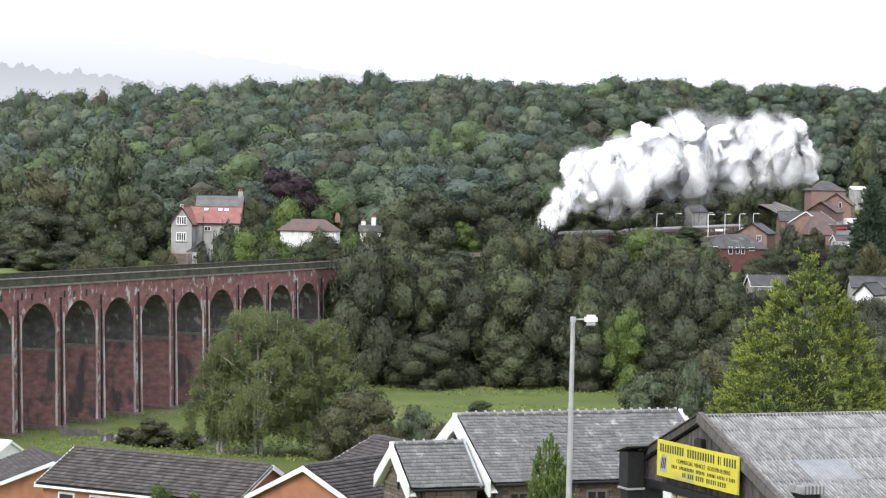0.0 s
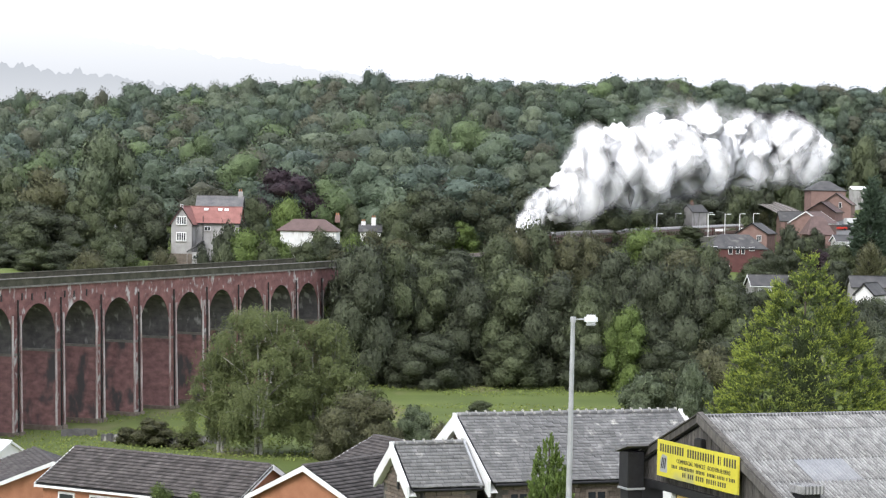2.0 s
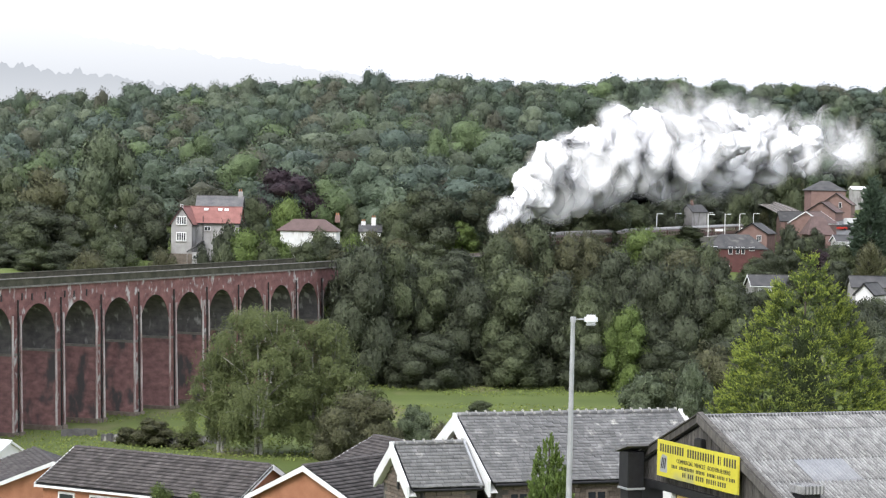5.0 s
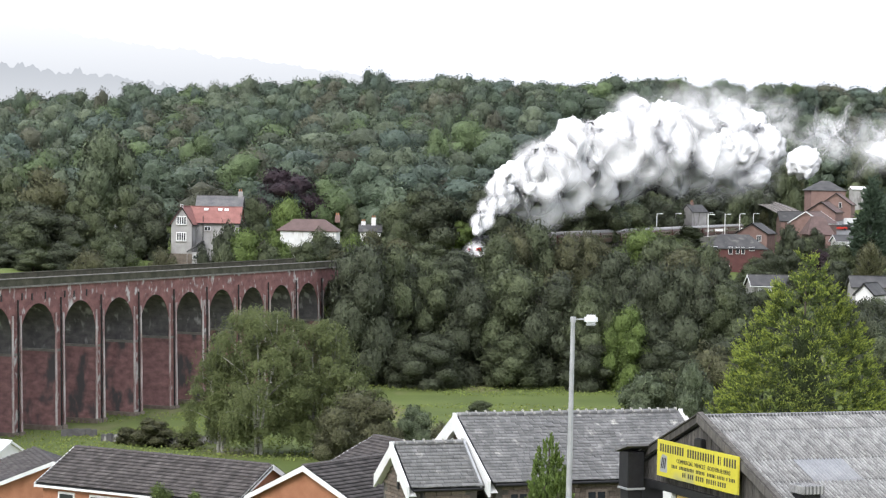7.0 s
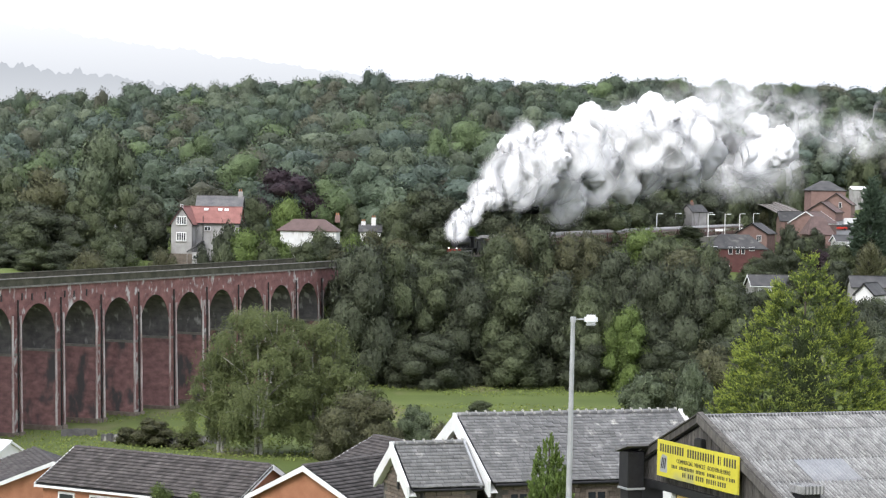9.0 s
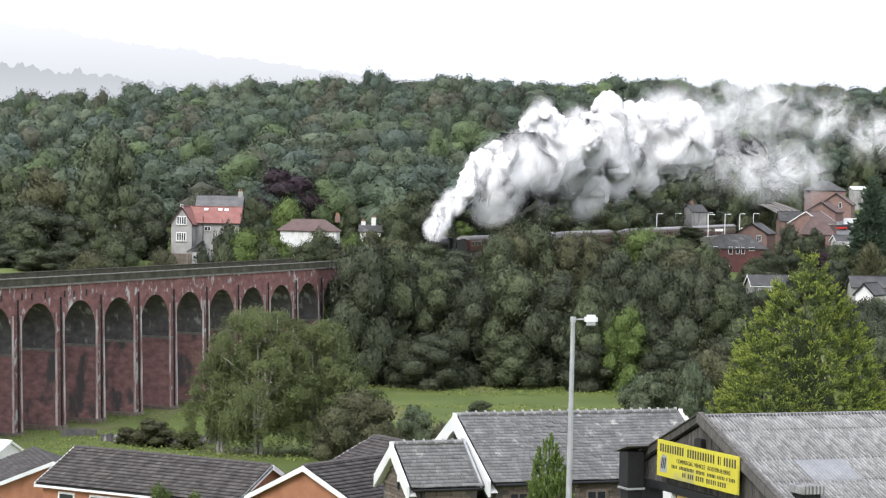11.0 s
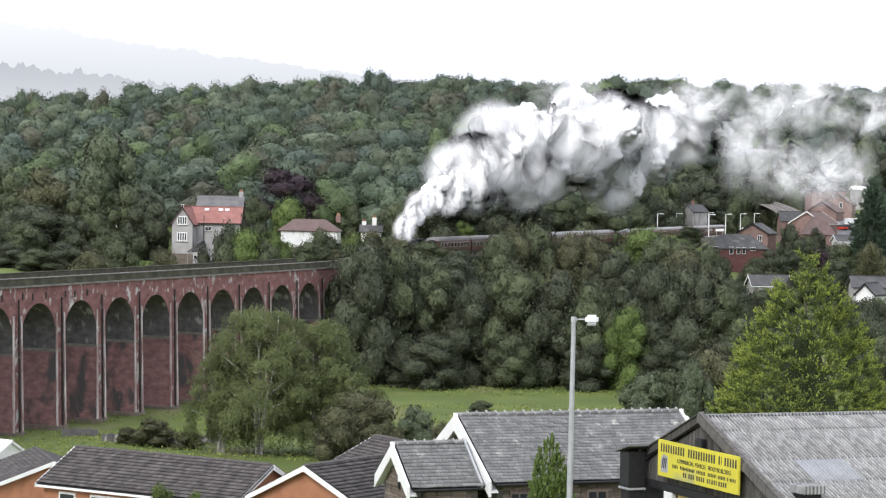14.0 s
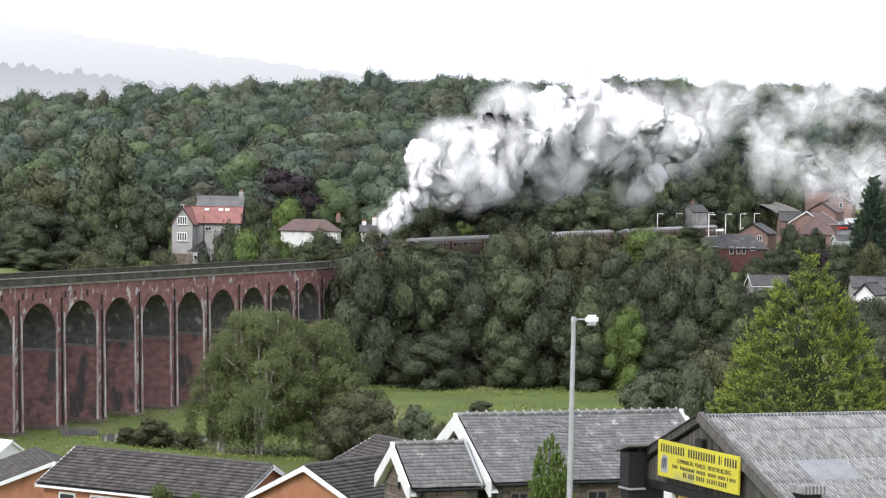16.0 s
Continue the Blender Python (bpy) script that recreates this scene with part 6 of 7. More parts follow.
tiled(B0, BD, 9, 5.4, 2.0, 0.3, 0.33, 0.33, 0.06, M_CONC_TILE, seed=14)
house("garage", "low garage with a pale grey sheet roof", (-34.52, 195.00, 10.21), 150, 8, 3.2, 1.7, M_RENDER, M_WHITE, over=0.2, category="garage", ground=4.5)


# ---- the workshop with the corrugated roof ----
def build_shed():
    A = (10.12, 92.86, 22.54)
    phi = 22.0
    zg = 15.8
    t = thing("workshop", "timber-gabled vehicle workshop with a weathered corrugated cement roof", "workshop", pose(A[0], A[1], zg, 0, 0, phi), "foreground buildings")
    H, w, length = A[2] - zg, 6.2, 17.0
    h = w * math.tan(radians(22.3))
    rng = np.random.default_rng(21)
    # walls
    bm = bmesh.new()
    ends = []
    for x in (0.0, length):
        ends.append([bm.verts.new((x, y, z)) for y, z in ((-w + 0.3, -2), (w - 0.3, -2), (w - 0.3, H - h), (0, H - 0.2), (-w + 0.3, H - h))])
    for i in range(5):
        bm.faces.new([ends[0][i], ends[1][i], ends[1][(i + 1) % 5], ends[0][(i + 1) % 5]])
    bm.faces.new(ends[0][::-1])
    bm.faces.new(ends[1])
    bmesh.ops.recalc_face_normals(bm, faces=bm.faces[:])
    part("wall", bm, M_BLACK, t)
    # vertical boards on the gable
    y = -w + 0.35
    while y < w - 0.4:
        wd = 0.17
        top = H - 0.25 - h * max(abs(y), abs(y + wd)) / w
        part("board", block((-0.06 - rng.uniform(0, 0.02), y + 0.008, H - 3.05), (0.0, y + wd - 0.008, top)), M_WOOD, t)
        y += wd
    # corrugated sheets, four rows on each slope
    l = math.hypot(w, h)
    rows = ((0.0, 1.55), (1.5, 3.2), (3.15, 5.55), (5.5, l))
    for near in (True, False):
        m, _ = slope_matrix(length, w, h, H, near)
        for r, (y0, y1) in enumerate(rows):
            n = 7 * 7
            xs = np.linspace(0, 1.06, n + 1)
            prof = 0.062 * np.sin(xs / 0.1514 * 2 * math.pi)
            v, f = [], []
            for yy, lift in ((y0 - 0.06, 0.03), (y1, 0.0)):
                for a, b in zip(xs, prof):
                    v.append((a, yy, b + 0.08 + lift))
            for a in range(n):
                f.append((a, a + 1, n + 2 + a, n + 1 + a))
            for a, b in zip(xs, prof):
                v.append((a, y0 - 0.06, b + 0.095))
            for a in range(n):
                f.append((2 * (n + 1) + a, 2 * (n + 1) + a + 1, a + 1, a))
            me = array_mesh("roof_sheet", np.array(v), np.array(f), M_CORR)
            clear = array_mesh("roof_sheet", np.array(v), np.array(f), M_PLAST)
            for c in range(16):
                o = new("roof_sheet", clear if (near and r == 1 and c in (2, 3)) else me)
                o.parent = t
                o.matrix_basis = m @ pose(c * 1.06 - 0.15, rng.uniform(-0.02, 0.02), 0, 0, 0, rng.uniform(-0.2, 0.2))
    m, _ = slope_matrix(length, w, h, H, True)
    part("ridge_capping", block((-0.2, -0.2, H + 0.02), (length, 0.2, H + 0.13), None, 0.05), M_CORR, t)
    for side in (-1, 1):
        pts = [(-0.24, 0, H + 0.16), (-0.24, side * (w + 0.1), H - h + 0.16), (-0.24, side * (w + 0.1), H - h - 0.16), (-0.24, 0, H - 0.16)]
        part("bargeboard", slab(pts, 0.1), M_WOOD, t, "grey weathered bargeboard")
        pts = [(-0.3, 0, H + 0.19), (-0.08, 0, H + 0.19), (-0.08, side * (w + 0.1), H - h + 0.19), (-0.3, side * (w + 0.1), H - h + 0.19)]
        part("verge_flashing", slab(pts, 0.05), M_WOOD, t, "dark mossy verge capping")
    # lamp box under the apex
    part("wall_lamp", block((-0.3, -0.35, H - 1.15), (-0.07, 0.25, H - 0.8), None, 0.03), M_BLACK, t)
    # beam, door head, post
    part("beam", block((-0.2, -w + 0.2, H - 3.15), (0.05, w - 0.2, H - 2.85)), M_BLACK, t)
    part("door_head", block((-0.1, -3.6, H - 6.2), (0.02, 1.9, H - 3.2)), M_OCHRE, t, "ochre roller door")
    part("door_post", block((-0.2, 2.2, H - 6.8), (0.02, 2.9, H - 3.15)), M_WHITE, t, "white door post")
    # roof vent
    vm = m @ pose(3.2, 0.55, 0.1)
    o = part("roof_vent", block((-0.35, -0.4, -0.2), (0.35, 0.4, 0.55), None, 0.02), M_BLACK, t)
    o.matrix_basis = Matrix.Translation((0.85, -6.3, H - h * 6.3 / w - 0.1))
    c = part("vent_cap", block((-0.45, -0.5, 0.55), (0.45, 0.5, 0.85), None, 0.02), M_CORR, t)
    c.matrix_basis = o.matrix_basis.copy()
    # the sign
    s = thing("sign_board", "yellow painted sign board with dark lettering on the workshop gable", "sign", t.matrix_basis @ (Matrix.Translation((-0.42, -0.3, H - 1.8)) @ SIDE))
    part("board", block((-3.25, -0.04, -0.72), (3.25, 0.04, 0.7)), M_YELLOW, s)
    def line(text, x, z, size, width):
        cu = bpy.data.curves.new("lettering", "FONT")
        cu.body, cu.size, cu.align_x = text, size, "CENTER"
        cu.extrude = 0.004
        o = new("lettering", cu)
        dg = bpy.context.evaluated_depsgraph_get()
        me = bpy.data.meshes.new_from_object(o.evaluated_get(dg))
        bpy.data.objects.remove(o)
        me.materials.clear()
        me.materials.append(M_LETTER)
        q = new("lettering", me)
        q.parent = s
        xs = [v.co.x for v in me.vertices]
        k = width / (max(xs) - min(xs))
        q.matrix_basis = Matrix.Translation((x, -0.05, z)) @ Matrix.Rotation(radians(90), 4, "X") @ Matrix.Diagonal((k, 1, 1, 1))
    for word, x, wide in (("COMMERCIAL", -0.92, 1.36), ("VEHICLE", 0.3, 0.86), ("BODYBUILDERS", 1.82, 1.76)):
        line(word, x, -0.06, 0.23, wide)
    def bars(z, hgt, spans, thick):
        for a, b in spans:
            x = a
            while x < b - 0.02:
                e = min(b, x + thick)
                part("letter_bar", block((x, -0.052, z), (e, -0.041, z + hgt)), M_LETTER, s)
                x = e + thick * 1.05
    bars(0.24, 0.32, ((-3.0, -1.0), (-0.72, 1.5), (1.72, 1.95), (2.18, 3.1)), 0.1)
    bars(-0.3, 0.13, ((-2.0, -1.55), (-1.35, -0.2), (0.0, 0.75), (0.9, 1.55), (1.7, 2.3), (2.42, 2.5), (2.62, 3.05)), 0.06)
    bars(-0.57, 0.18, ((-1.1, -0.85), (-0.65, -0.15), (0.0, 0.6), (0.85, 1.1), (1.2, 1.6), (1.75, 2.4)), 0.085)
    part("emblem", slab([(-3.0, -0.045, -0.55), (-2.4, -0.045, -0.55), (-2.4, -0.045, 0.1), (-2.8, -0.045, 0.16), (-3.0, -0.045, -0.1)], 0.006), M_GALV, s, "pale grey painted emblem")
    for k in range(3):
        part("emblem_stripe", slab([(-2.93 + k * 0.15, -0.053, -0.4), (-2.86 + k * 0.15, -0.053, -0.4), (-2.72 + k * 0.12, -0.053, 0.02), (-2.79 + k * 0.12, -0.053, 0.02)], 0.004), M_LETTER, s)
    # black duct box beside the gable
    d = thing("extract_duct", "tall black metal extract duct beside the workshop", "duct", t.matrix_basis @ Matrix.Translation((-0.75, 4.6, 0)))
    part("casing", block((-0.36, -0.42, H - 3.2), (0.36, 0.42, H - 1.75), None, 0.03), M_BLACK, d)
    part("lower_casing", block((-0.31, -0.37, -1), (0.31, 0.37, H - 3.22), None, 0.03), M_BLACK, d)
    part("cap", slab([(-0.5, -0.55, H - 1.4), (0.5, -0.55, H - 1.4), (0.5, 0.55, H - 1.72), (-0.5, 0.55, H - 1.72)], 0.1), M_GREY_SLATE, d, "grey sheet-metal cowl")
    part("band", block((-0.39, -0.45, H - 3.26), (0.39, 0.45, H - 3.18)), M_GALV, d)


build_shed()


# ---- street lamp ----
def build_lamp():
    top = (4.60, 85.00, 26.68)
    foot = (4.53, 85.00, 20.29)
    zg = height(top[0], 85)
    k = (zg - top[2]) / (foot[2] - top[2])
    base = Vector((top[0] + (foot[0] - top[0]) * 0.35 * k, 85, zg))
    t = thing("street_lamp", "grey steel street lamp with a short arm and white lantern", "street lamp", pose(base.x, base.y, base.z))
    tip = Vector(top) - base
    part("post", rod((0, 0, -0.3), tip, 0.12, 0.075, 14), M_GALV, t)
    part("base_column", rod((0, 0, -0.3), tip * 0.12, 0.15, 0.15, 14), M_GALV, t)
    part("collar", rod(tip - Vector((0, 0, 0.15)), tip + Vector((0, 0, 0.04)), 0.1, 0.1, 12), M_GALV, t)
    part("arm", rod(tip - Vector((0, 0, 0.06)), tip + Vector((0.45, 0, -0.04)), 0.03), M_GALV, t)
    bm = bmesh.new()
    box(bm, (0.4, -0.14, -0.2), (0.86, 0.14, 0.12))
    bmesh.ops.bevel(bm, geom=bm.edges[:], offset=0.08, segments=3, affect="EDGES")
    o = part("lantern", bm, M_LENS, t, "white plastic lantern")
    o.matrix_basis = Matrix.Translation(tip)
    o = part("lantern_bowl", block((0.45, -0.11, -0.26), (0.8, 0.11, -0.18), None, 0.03), M_GALV, t)
    o.matrix_basis = Matrix.Translation(tip)


build_lamp()


# ---- conifers in the foreground ----
def needles(rng, c, axis, size):
    """Narrow sprays laid along the shoots that carry them."""
    k = len(c)
    t = axis + rng.normal(0, 0.38, (k, 3))
    t /= np.linalg.norm(t, axis=1)[:, None]
    b = np.cross(t, rng.normal(0, 1, (k, 3)))
    b /= np.linalg.norm(b, axis=1)[:, None] + 1e-9
    s = (size * rng.uniform(0.6, 1.4, k))[:, None]
    v = np.stack([c - t * s, c - b * s * 0.3, c + t * s * 1.2, c + b * s * 0.3], 1)
    return v.reshape(-1, 3), np.arange(4 * k).reshape(-1, 4)


def conifer(name, label, x, y, h, r, tint, count, size, seed, z=None, tiers=60, power=0.75, up=0.35, fringe=0.2, plumes=0, droop=0.0, spray=1.0):
    """Sprays on tiers of drooping branches round a straight trunk."""
    rng = np.random.default_rng(seed)
    lobes = []
    for i in range(tiers):
        q = (i + rng.uniform(0, 1)) / tiers
        a = i * 2.39996 + rng.uniform(-0.3, 0.3)
        rr = r * (1 - q) ** power * rng.uniform(0.8, 1.08)
        s = max(0.1, r * fringe * (0.6 + (1 - q)))
        n = 1 + int(rr / s * 0.8)
        for k in range(n):
            f = (k + 0.9) / n
            if f < 0.5 and n > 2:
                continue
            lobes.append((math.cos(a) * rr * f, math.sin(a) * rr * f, h * (0.03 + 0.95 * q) + up * rr * f * 0.3, s * (1.1 - 0.4 * f)))
    lobes = np.array(lobes)
    if plumes:
        # flame-like sprays that point outwards and up
        m = plumes
        q = 1 - np.sqrt(rng.uniform(0, 1, m))
        a = rng.uniform(0, 2 * math.pi, m)
        rr = r * (1 - q) ** power * np.where(rng.uniform(0, 1, m) < 0.3, rng.uniform(0.3, 0.7, m), rng.uniform(0.6, 1.0, m) ** 0.5) * np.array([0.95 + 0.24 * noise.noise((math.cos(b) * 3.2, math.sin(b) * 3.2, p * 7)) for b, p in zip(a, q)])
        foot = np.stack([np.cos(a) * rr, np.sin(a) * rr, h * (0.02 + 0.93 * q)], 1)
        axis = np.stack([np.cos(a), np.sin(a), rng.uniform(0.4, 1.5, m) + 1.2 * q - droop], 1) + rng.normal(0, 0.34, (m, 3))
        axis /= np.linalg.norm(axis, axis=1)[:, None]
        long = rng.uniform(0.55, 1.25, m) * (1.0 - 0.35 * q) * spray
        idx = rng.integers(0, m, count)
        k = rng.uniform(0, 1, (count, 1)) ** 0.8
        c = foot[idx] + axis[idx] * (k - 0.35) * long[idx, None] + rng.normal(0, 1, (count, 3)) * 0.16 * (1.06 - k) * long[idx, None]
        v, f = needles(rng, c, axis[idx], size)
        return finish_conifer(name, label, x, y, h, r, tint, z, v, f)
    idx = rng.integers(0, len(lobes), count)
    d = ball_dirs(rng, count)
    d[:, 2] = np.abs(d[:, 2]) * 0.6 + up * 0.3
    c = lobes[idx, :3] + d * lobes[idx, 3:4] * rng.uniform(0.5, 1.1, (count, 1))
    c += rng.normal(0, r * 0.022, c.shape)
    inward = np.where(rng.uniform(0, 1, (count, 1)) < 0.4, rng.uniform(0.62, 1.0, (count, 1)), 1.0)
    c *= np.concatenate([inward, inward, np.ones((count, 1))], 1)
    out = c * np.array([1, 1, 0])
    out /= np.linalg.norm(out, axis=1)[:, None] + 1e-6
    v, f = cards(rng, c, d + 0.5 * out, size, 0.45, 0.5)
    return finish_conifer(name, label, x, y, h, r, tint, z, v, f)


def finish_conifer(name, label, x, y, h, r, tint, z, v, f):
    zz = height(x, y) if z is None else z
    t = thing(name, label, "tree", pose(x, y, zz))
    cr = new("crown", array_mesh("crown", v, f, M_LEAF))
    cr.parent = t
    cr.color = (*TINTS[tint], 1)
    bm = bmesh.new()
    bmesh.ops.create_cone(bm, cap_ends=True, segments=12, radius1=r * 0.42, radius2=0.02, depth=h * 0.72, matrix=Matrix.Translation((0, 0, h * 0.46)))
    shade_core = part("inner_foliage", bm, M_LEAF, t)
    # core coloured at 0.3 of the leaf tint, standing in for shaded gaps
    shade_core.color = (*[0.3 * q for q in TINTS[tint]], 1)
    part("trunk", rod((0, 0, -0.3), (0, 0, h * 0.9), 0.03 * h * 0.5, 0.02), M_BARK, t)


def golden_cypress(x, y, z, h, r, seed, branches):
    """Feathery fans of foliage that stand out from an egg-shaped crown: dark old growth within, golden new growth at the tips."""
    rng = np.random.default_rng(seed)
    t = thing("golden_cypress", "broad golden-green cypress with feathery tips behind the workshop", "tree", pose(x, y, z))
    old, new_tips = [[], [], []], [[], [], []]
    for i in range(branches):
        q = 1 - math.sqrt(rng.uniform(0.0004, 1))
        a = i * 2.39996 + rng.uniform(-0.3, 0.3)
        shape = (1 - q) ** 0.72 * (1 - 0.18 * max(0.0, 0.25 - q) / 0.25)
        swell = 0.95 + 0.2 * noise.noise((math.cos(a) * 2.6, math.sin(a) * 2.6, q * 9))
        deep = rng.uniform(0.6, 0.85) if i % 4 == 0 else rng.uniform(0.86, 1.0)
        rr = r * shape * swell * deep
        out = Vector((math.cos(a), math.sin(a), rng.uniform(-0.05, 0.55) + 0.9 * q * q)).normalized()
        side = Vector((-math.sin(a), math.cos(a), 0))
        long = rng.uniform(0.55, 1.0) * (1.0 - 0.35 * q)
        foot = Vector((math.cos(a) * rr, math.sin(a) * rr, h * (0.02 + 0.95 * q))) - out * long * 0.7
        for j in range(6):
            b = (j - 2.5) / 2.5
            way = np.array((out + side * b * 0.8 + Vector((0, 0, rng.uniform(-0.25, 0.3)))).normalized())
            start = np.array(foot) + np.array(out) * long * abs(rng.normal(0, 0.25))
            n = 11
            k = (np.arange(n) + rng.uniform(0, 1, n)) / n
            ln = long * (1.05 - 0.35 * abs(b))
            p = start + way * (k * ln)[:, None] + np.array([0, 0, 1.0]) * ((k ** 2 - 0.5 * k) * 0.35 * ln)[:, None] + rng.normal(0, 0.045, (n, 3))
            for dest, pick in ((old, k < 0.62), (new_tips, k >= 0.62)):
                dest[0].append(p[pick])
                dest[1].append(np.tile(way + np.array([0, 0, 0.25]), (int(pick.sum()), 1)))
                dest[2].append(np.tile(0.55 * np.array(out) + np.array([0, 0, 0.45]) + 0.3 * way, (int(pick.sum()), 1)))
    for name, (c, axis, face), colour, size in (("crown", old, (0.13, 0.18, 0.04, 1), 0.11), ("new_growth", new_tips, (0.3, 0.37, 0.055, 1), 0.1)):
        v, f = needles(rng, np.concatenate(c), np.concatenate(axis), size * 1.15)
        v, f = v.reshape(-1, 4, 3)[:, [1, 2, 3]].reshape(-1, 3), np.arange(3 * len(f)).reshape(-1, 3)
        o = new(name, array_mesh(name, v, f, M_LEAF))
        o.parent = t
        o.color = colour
        set_facing(o.data, np.repeat(np.concatenate(face), 3, 0))
        if name == "new_growth":
            o["label"] = "bright golden-green young tips"
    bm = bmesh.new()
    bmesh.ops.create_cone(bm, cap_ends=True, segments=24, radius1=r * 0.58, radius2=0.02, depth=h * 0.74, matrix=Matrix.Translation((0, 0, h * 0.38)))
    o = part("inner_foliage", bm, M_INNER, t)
    # core darker than any foliage, painting the shade between the fans
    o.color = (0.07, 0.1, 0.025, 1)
    part("trunk", rod((0, 0, -0.3), (0, 0, h * 0.9), 0.24, 0.02), M_BARK, t)


golden_cypress(19.15, 128, 13.1, 15.8, 7.3, 31, 2300)
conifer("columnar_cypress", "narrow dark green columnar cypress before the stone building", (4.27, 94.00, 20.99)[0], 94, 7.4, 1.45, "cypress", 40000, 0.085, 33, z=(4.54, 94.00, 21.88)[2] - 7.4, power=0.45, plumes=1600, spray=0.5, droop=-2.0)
conifer("spruce", "dark layered conifer beside the town houses", (84.58, 480.00, 36.63)[0], 480, 17, 4.5, "blue", 15000, 0.38, 35, z=(84.59, 480.00, 36.07)[2] - 17, power=0.8, plumes=420, droop=0.9, spray=2.4)
conifer("spruce", "green conifer in a town garden", (73.81, 420.00, 23.43)[0], 420, 10, 3.4, "olive", 10000, 0.28, 36, z=(73.81, 420.00, 23.43)[2] - 10, power=0.8, plumes=320, droop=0.3, spray=1.6)


# ---- weeping birches on the field ----
def bent(bm, p, q, sag, r1, r2, n=4, seg=6):
    """A limb from p to q that bows by sag on its way."""
    prev = Vector(p)
    for i in range(1, n + 1):
        k = i / n
        at = Vector(p).lerp(Vector(q), k) + Vector(sag) * math.sin(math.pi * k)
        tube(bm, prev, at, r1 + (r2 - r1) * (k - 1 / n), r1 + (r2 - r1) * k, seg)
        prev = at


def birch(x, y, h, r, seed, clumps, stems=3):
    """Several pale stems that fan out to rounded clumps, from which leafy strands hang."""
    rng = np.random.default_rng(seed)
    t = thing("weeping_birch", "weeping silver birch with pale limbs and hanging foliage", "tree", pose(x, y, height(x, y) - 0.1), "birches on the field")
    heads = []
    for i in range(clumps):
        a = i * 2.39996 + rng.uniform(-0.4, 0.4)
        q = (i + 0.5) / clumps
        zz = 0.16 + 0.8 * q
        wide = math.sqrt(max(0.04, 1 - ((zz - 0.42) / 0.58) ** 2)) if zz > 0.42 else 1 - 0.35 * (0.42 - zz)
        k = wide * r * (rng.uniform(0.78, 1.04) if rng.uniform() < 0.75 else rng.uniform(0.3, 0.7)) * (0.92 + 0.3 * noise.noise((math.cos(a) * 1.5, math.sin(a) * 1.5, seed + zz * 3)))
        heads.append(Vector((math.cos(a) * k, math.sin(a) * k, h * zz)))
    forks = []
    for i in range(stems):
        trunk = bmesh.new()
        a = i * 6.283 / stems + rng.uniform(-0.4, 0.4)
        top = Vector((math.cos(a) * r * 0.3, math.sin(a) * r * 0.3, h * rng.uniform(0.5, 0.7)))
        bent(trunk, (math.cos(a) * 0.3, math.sin(a) * 0.3, -0.3), top, (math.cos(a) * -0.5, math.sin(a) * -0.5, 0), 0.22, 0.1, 5, 8)
        forks += [top * k for k in (0.45, 0.6, 0.8, 1.0)]
        part("trunk", trunk, M_BIRCH, t)
    for i, e in enumerate(heads):
        if i % 3 == 0:
            f = min(forks, key=lambda q: (q - e).length + max(0.0, q.z - e.z + 0.35 * (q - e).length) * 2.5)
            bm = bmesh.new()
            bent(bm, f, e + Vector((0, 0, 0.3)), (rng.uniform(-0.4, 0.4), rng.uniform(-0.4, 0.4), 0.1 * (e - f).length), 0.1, 0.03, 4, 5)
            part("limb", bm, M_BIRCH, t)
    cs, ns = [], []
    for e in heads:
        e = np.array(e)
        up = e * np.array([1, 1, 0]) / r + np.array([0, 0, 0.55 + 0.5 * e[2] / h])
        up /= np.linalg.norm(up)
        size = rng.uniform(0.7, 1.35) * r / 7
        n = 420
        off = rng.normal(0, 0.62, (n, 3)) * size * np.array([1.15, 1.15, 0.5])
        off[:, 2] -= (off[:, :2] ** 2).sum(1) / size * 0.3
        cs.append(e + off)
        ns.append(up * 1.2 + off / size * 0.5)
        for _ in range(26):
            o = e + rng.normal(0, 0.75, 3) * size * np.array([1.15, 1.15, 0.4])
            ln = rng.uniform(0.6, 2.6)
            k = rng.uniform(0, 1, 17)
            sway = rng.uniform(-0.25, 0.25, 2)
            cs.append(o + np.stack([k * sway[0], k * sway[1], -k * ln], 1) + rng.normal(0, 0.07, (17, 3)))
            ns.append(np.tile(up * 0.8 + np.array([0, 0, -0.1]), (17, 1)) + rng.normal(0, 0.2, (17, 3)))
    c, n = np.concatenate(cs), np.concatenate(ns)
    ok = c[:, 2] > 0.5
    c, n = c[ok], n[ok]
    v, f = cards(rng, c, n, 0.125, 0.75, 0.6)
    v, f = v.reshape(-1, 4, 3)[:, [0, 1, 2]].reshape(-1, 3), np.arange(3 * len(c)).reshape(-1, 3)
    cr = new("crown", array_mesh("crown", v, f, M_LEAF))
    cr.parent = t
    set_facing(cr.data, np.repeat(n / (np.linalg.norm(n, axis=1)[:, None] + 1e-6), 3, 0))
    cr.color = (0.17, 0.203, 0.074, 1)


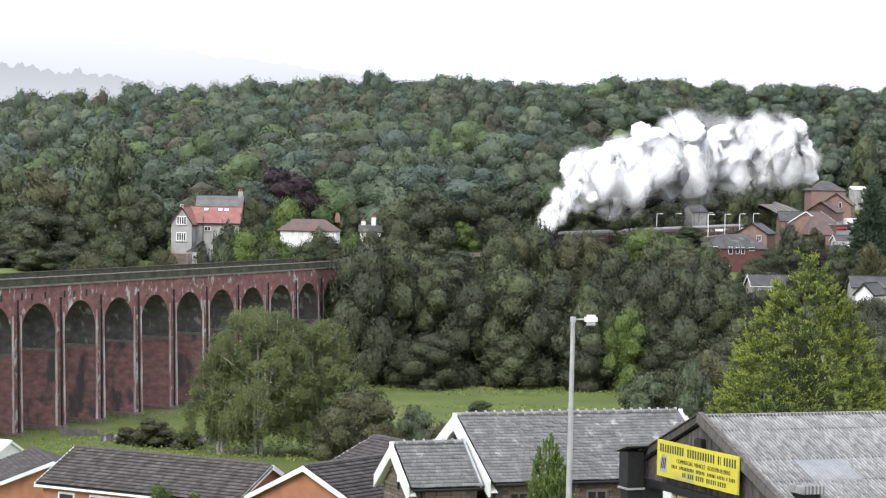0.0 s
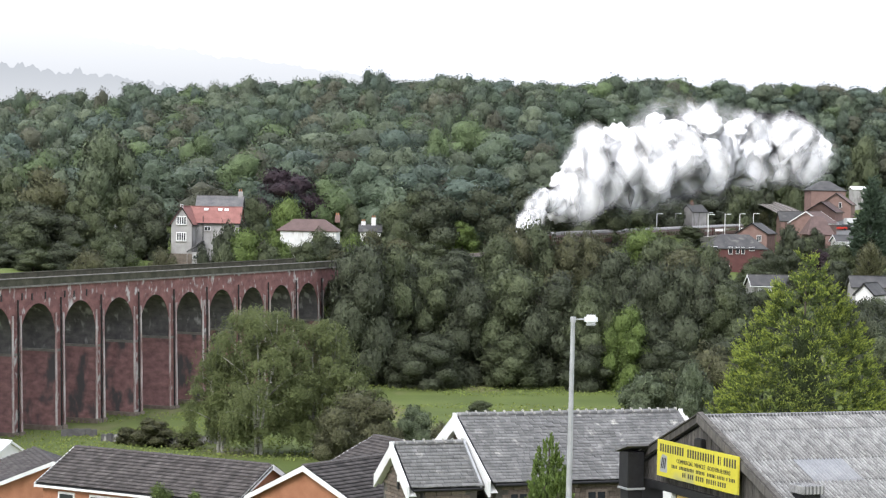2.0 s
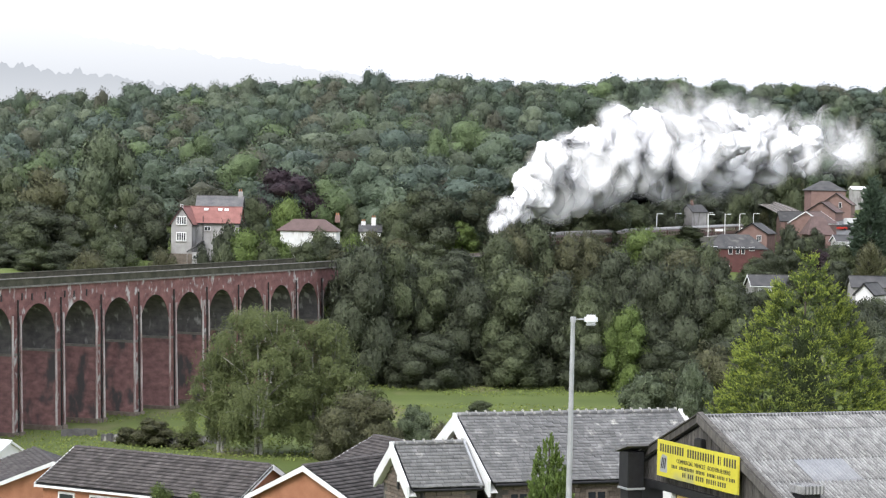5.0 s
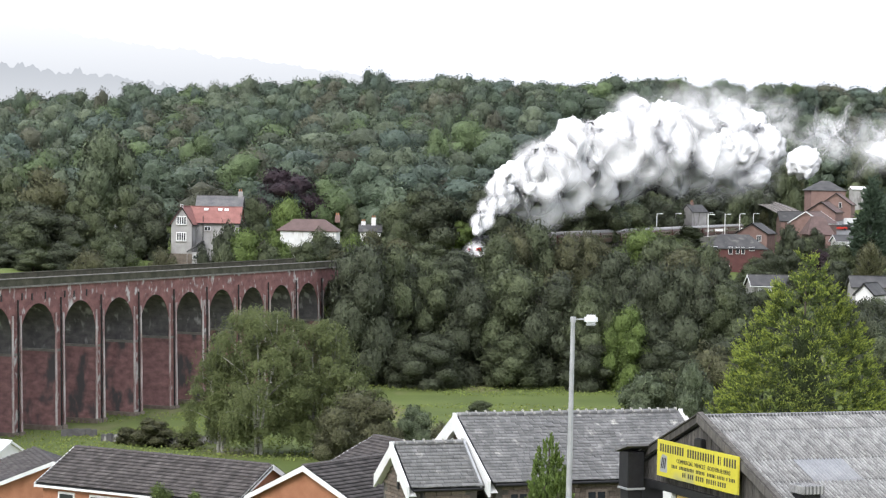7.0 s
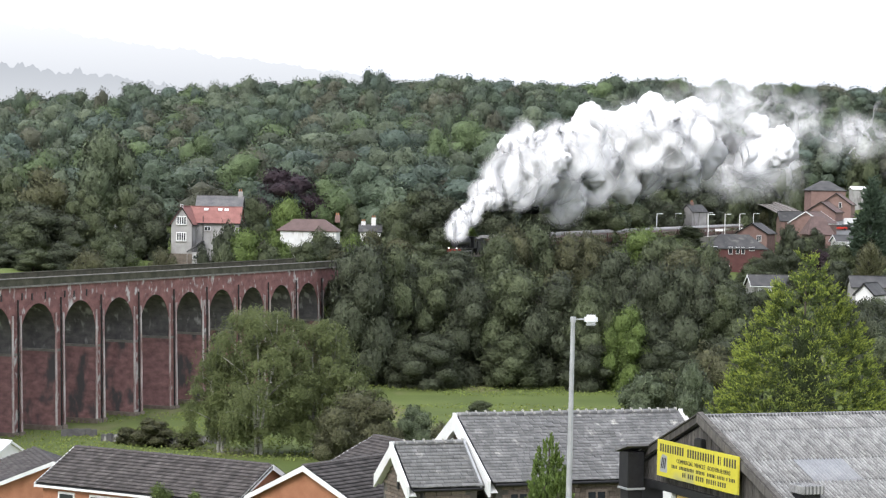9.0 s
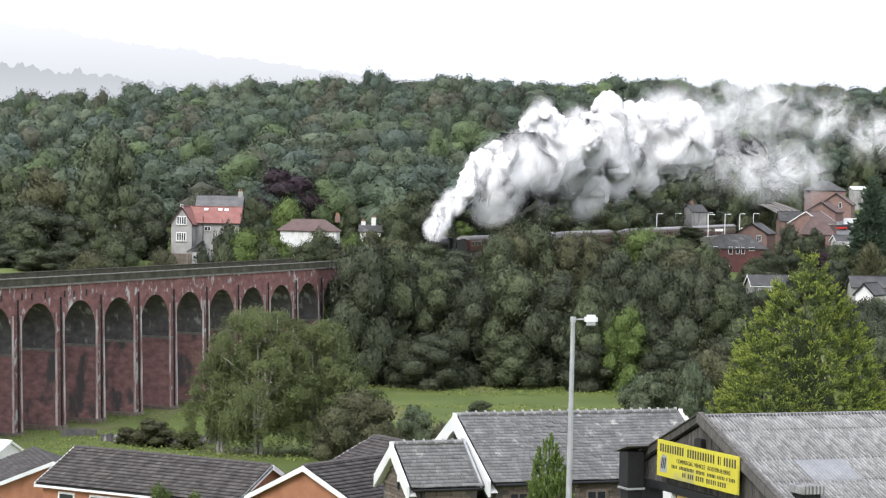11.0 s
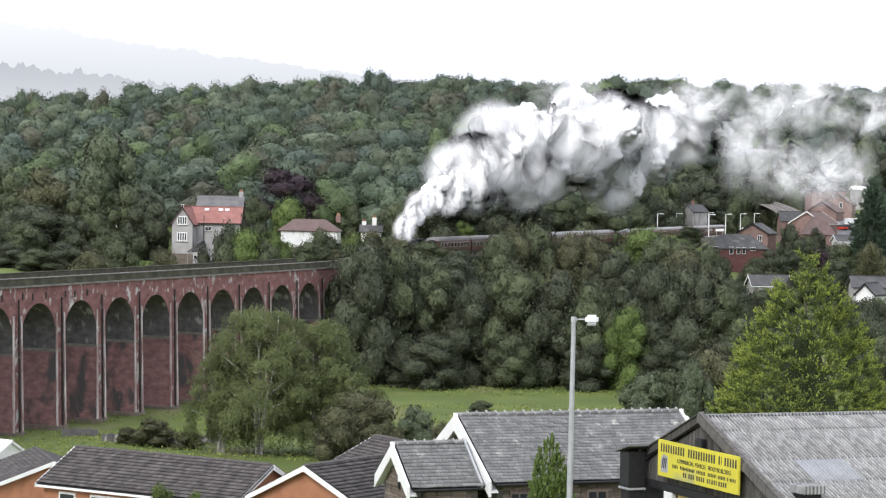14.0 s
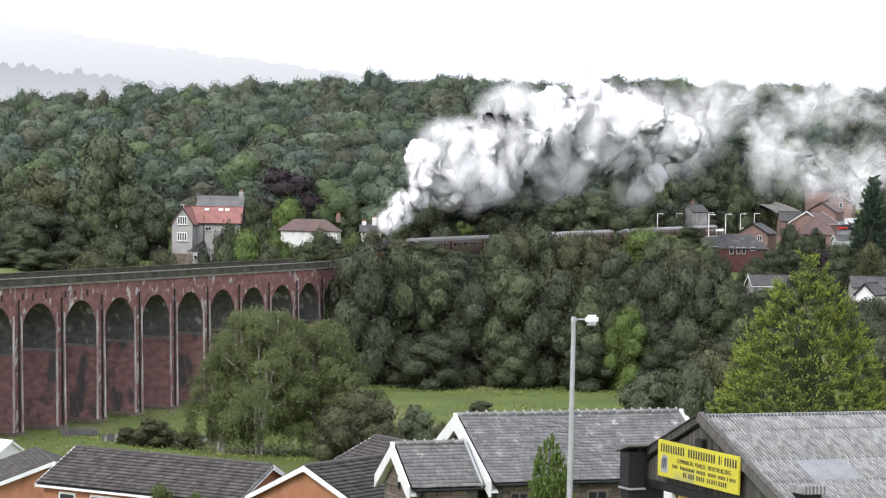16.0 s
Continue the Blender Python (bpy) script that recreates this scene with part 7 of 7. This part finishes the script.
birch(-20.6, 276, 17.4, 6.6, 62, 84)
birch(-14.2, 279, 16.0, 6.0, 63, 66)
birch(-25.2, 279, 12.0, 4.2, 64, 44, 2)
birch(-10.2, 276, 10.0, 4.2, 65, 40, 2)


# ---- rough grass, and the old wall by the viaduct ----
def build_tufts():
    rng = np.random.default_rng(88)
    n = 16000
    x, y = rng.uniform(-62, 34, n), rng.uniform(268, 384, n)
    tx = np.interp(y, TRACK[:, 1], TRACK[:, 0])
    dens = np.array([noise.noise((a * 0.06, b * 0.06, 2)) for a, b in zip(x, y)])
    keep = (dens > 0.02) | (y > 372) | ((x < -18) & (y < 300))
    x, y = x[keep], y[keep]
    z = land(x, y) + 0.2
    c = np.stack([x, y, z], 1)
    nrm = np.tile(np.array([0, -1, 0.5]), (len(c), 1))
    v, f = cards(rng, c, nrm, 0.17, 0.5, 0.6)
    o = new("rough_grass", array_mesh("rough_grass", v, f, M_TUFT))
    tagged(o, "tufts of rough and dead grass on the field", "grass", kind="stuff")


M_TUFT = mat("tuft", (0.15, 0.2, 0.05), (0.21, 0.24, 0.07), 0.2, 0.9, 0, 5, c3=(0.26, 0.23, 0.12), vary=0.3, island=True, translucent=0.2)
build_tufts()
WALL = thing("field_wall", "low dark dry-stone wall at the foot of the viaduct", "wall", kind="structure")
for _a, _b in (((-46.19, 296.00, 0.07), (-41.92, 297.00, -0.09)), ((-40.38, 290.00, 0.38), (-35.40, 288.00, 0.42)), ((-35.40, 288.00, 0.42), (-29.28, 284.00, 0.42)), ((-29.91, 290.00, 0.59), (-25.52, 290.00, 0.81))):
    _p, _q = Vector(_a), Vector(_b)
    _n = int((_q - _p).length / 0.7)
    for _i in range(_n):
        _c = _p.lerp(_q, (_i + 0.5) / _n)
        _zz = height(_c.x, _c.y)
        _o = part("wall_stone", block((-0.36, -0.25, -0.2), (0.36, 0.25, 0.95 + 0.25 * noise.noise((_i * 1.3, _p.x, 0))), None, 0.06), M_DARK_MASONRY, WALL)
        _o.matrix_basis = pose(_c.x, _c.y, _zz, 0, 0, math.degrees(math.atan2(_q.y - _p.y, _q.x - _p.x)))


# ---- what moves ----
def motions():
    train_motion()
    steam_motion()


motions()
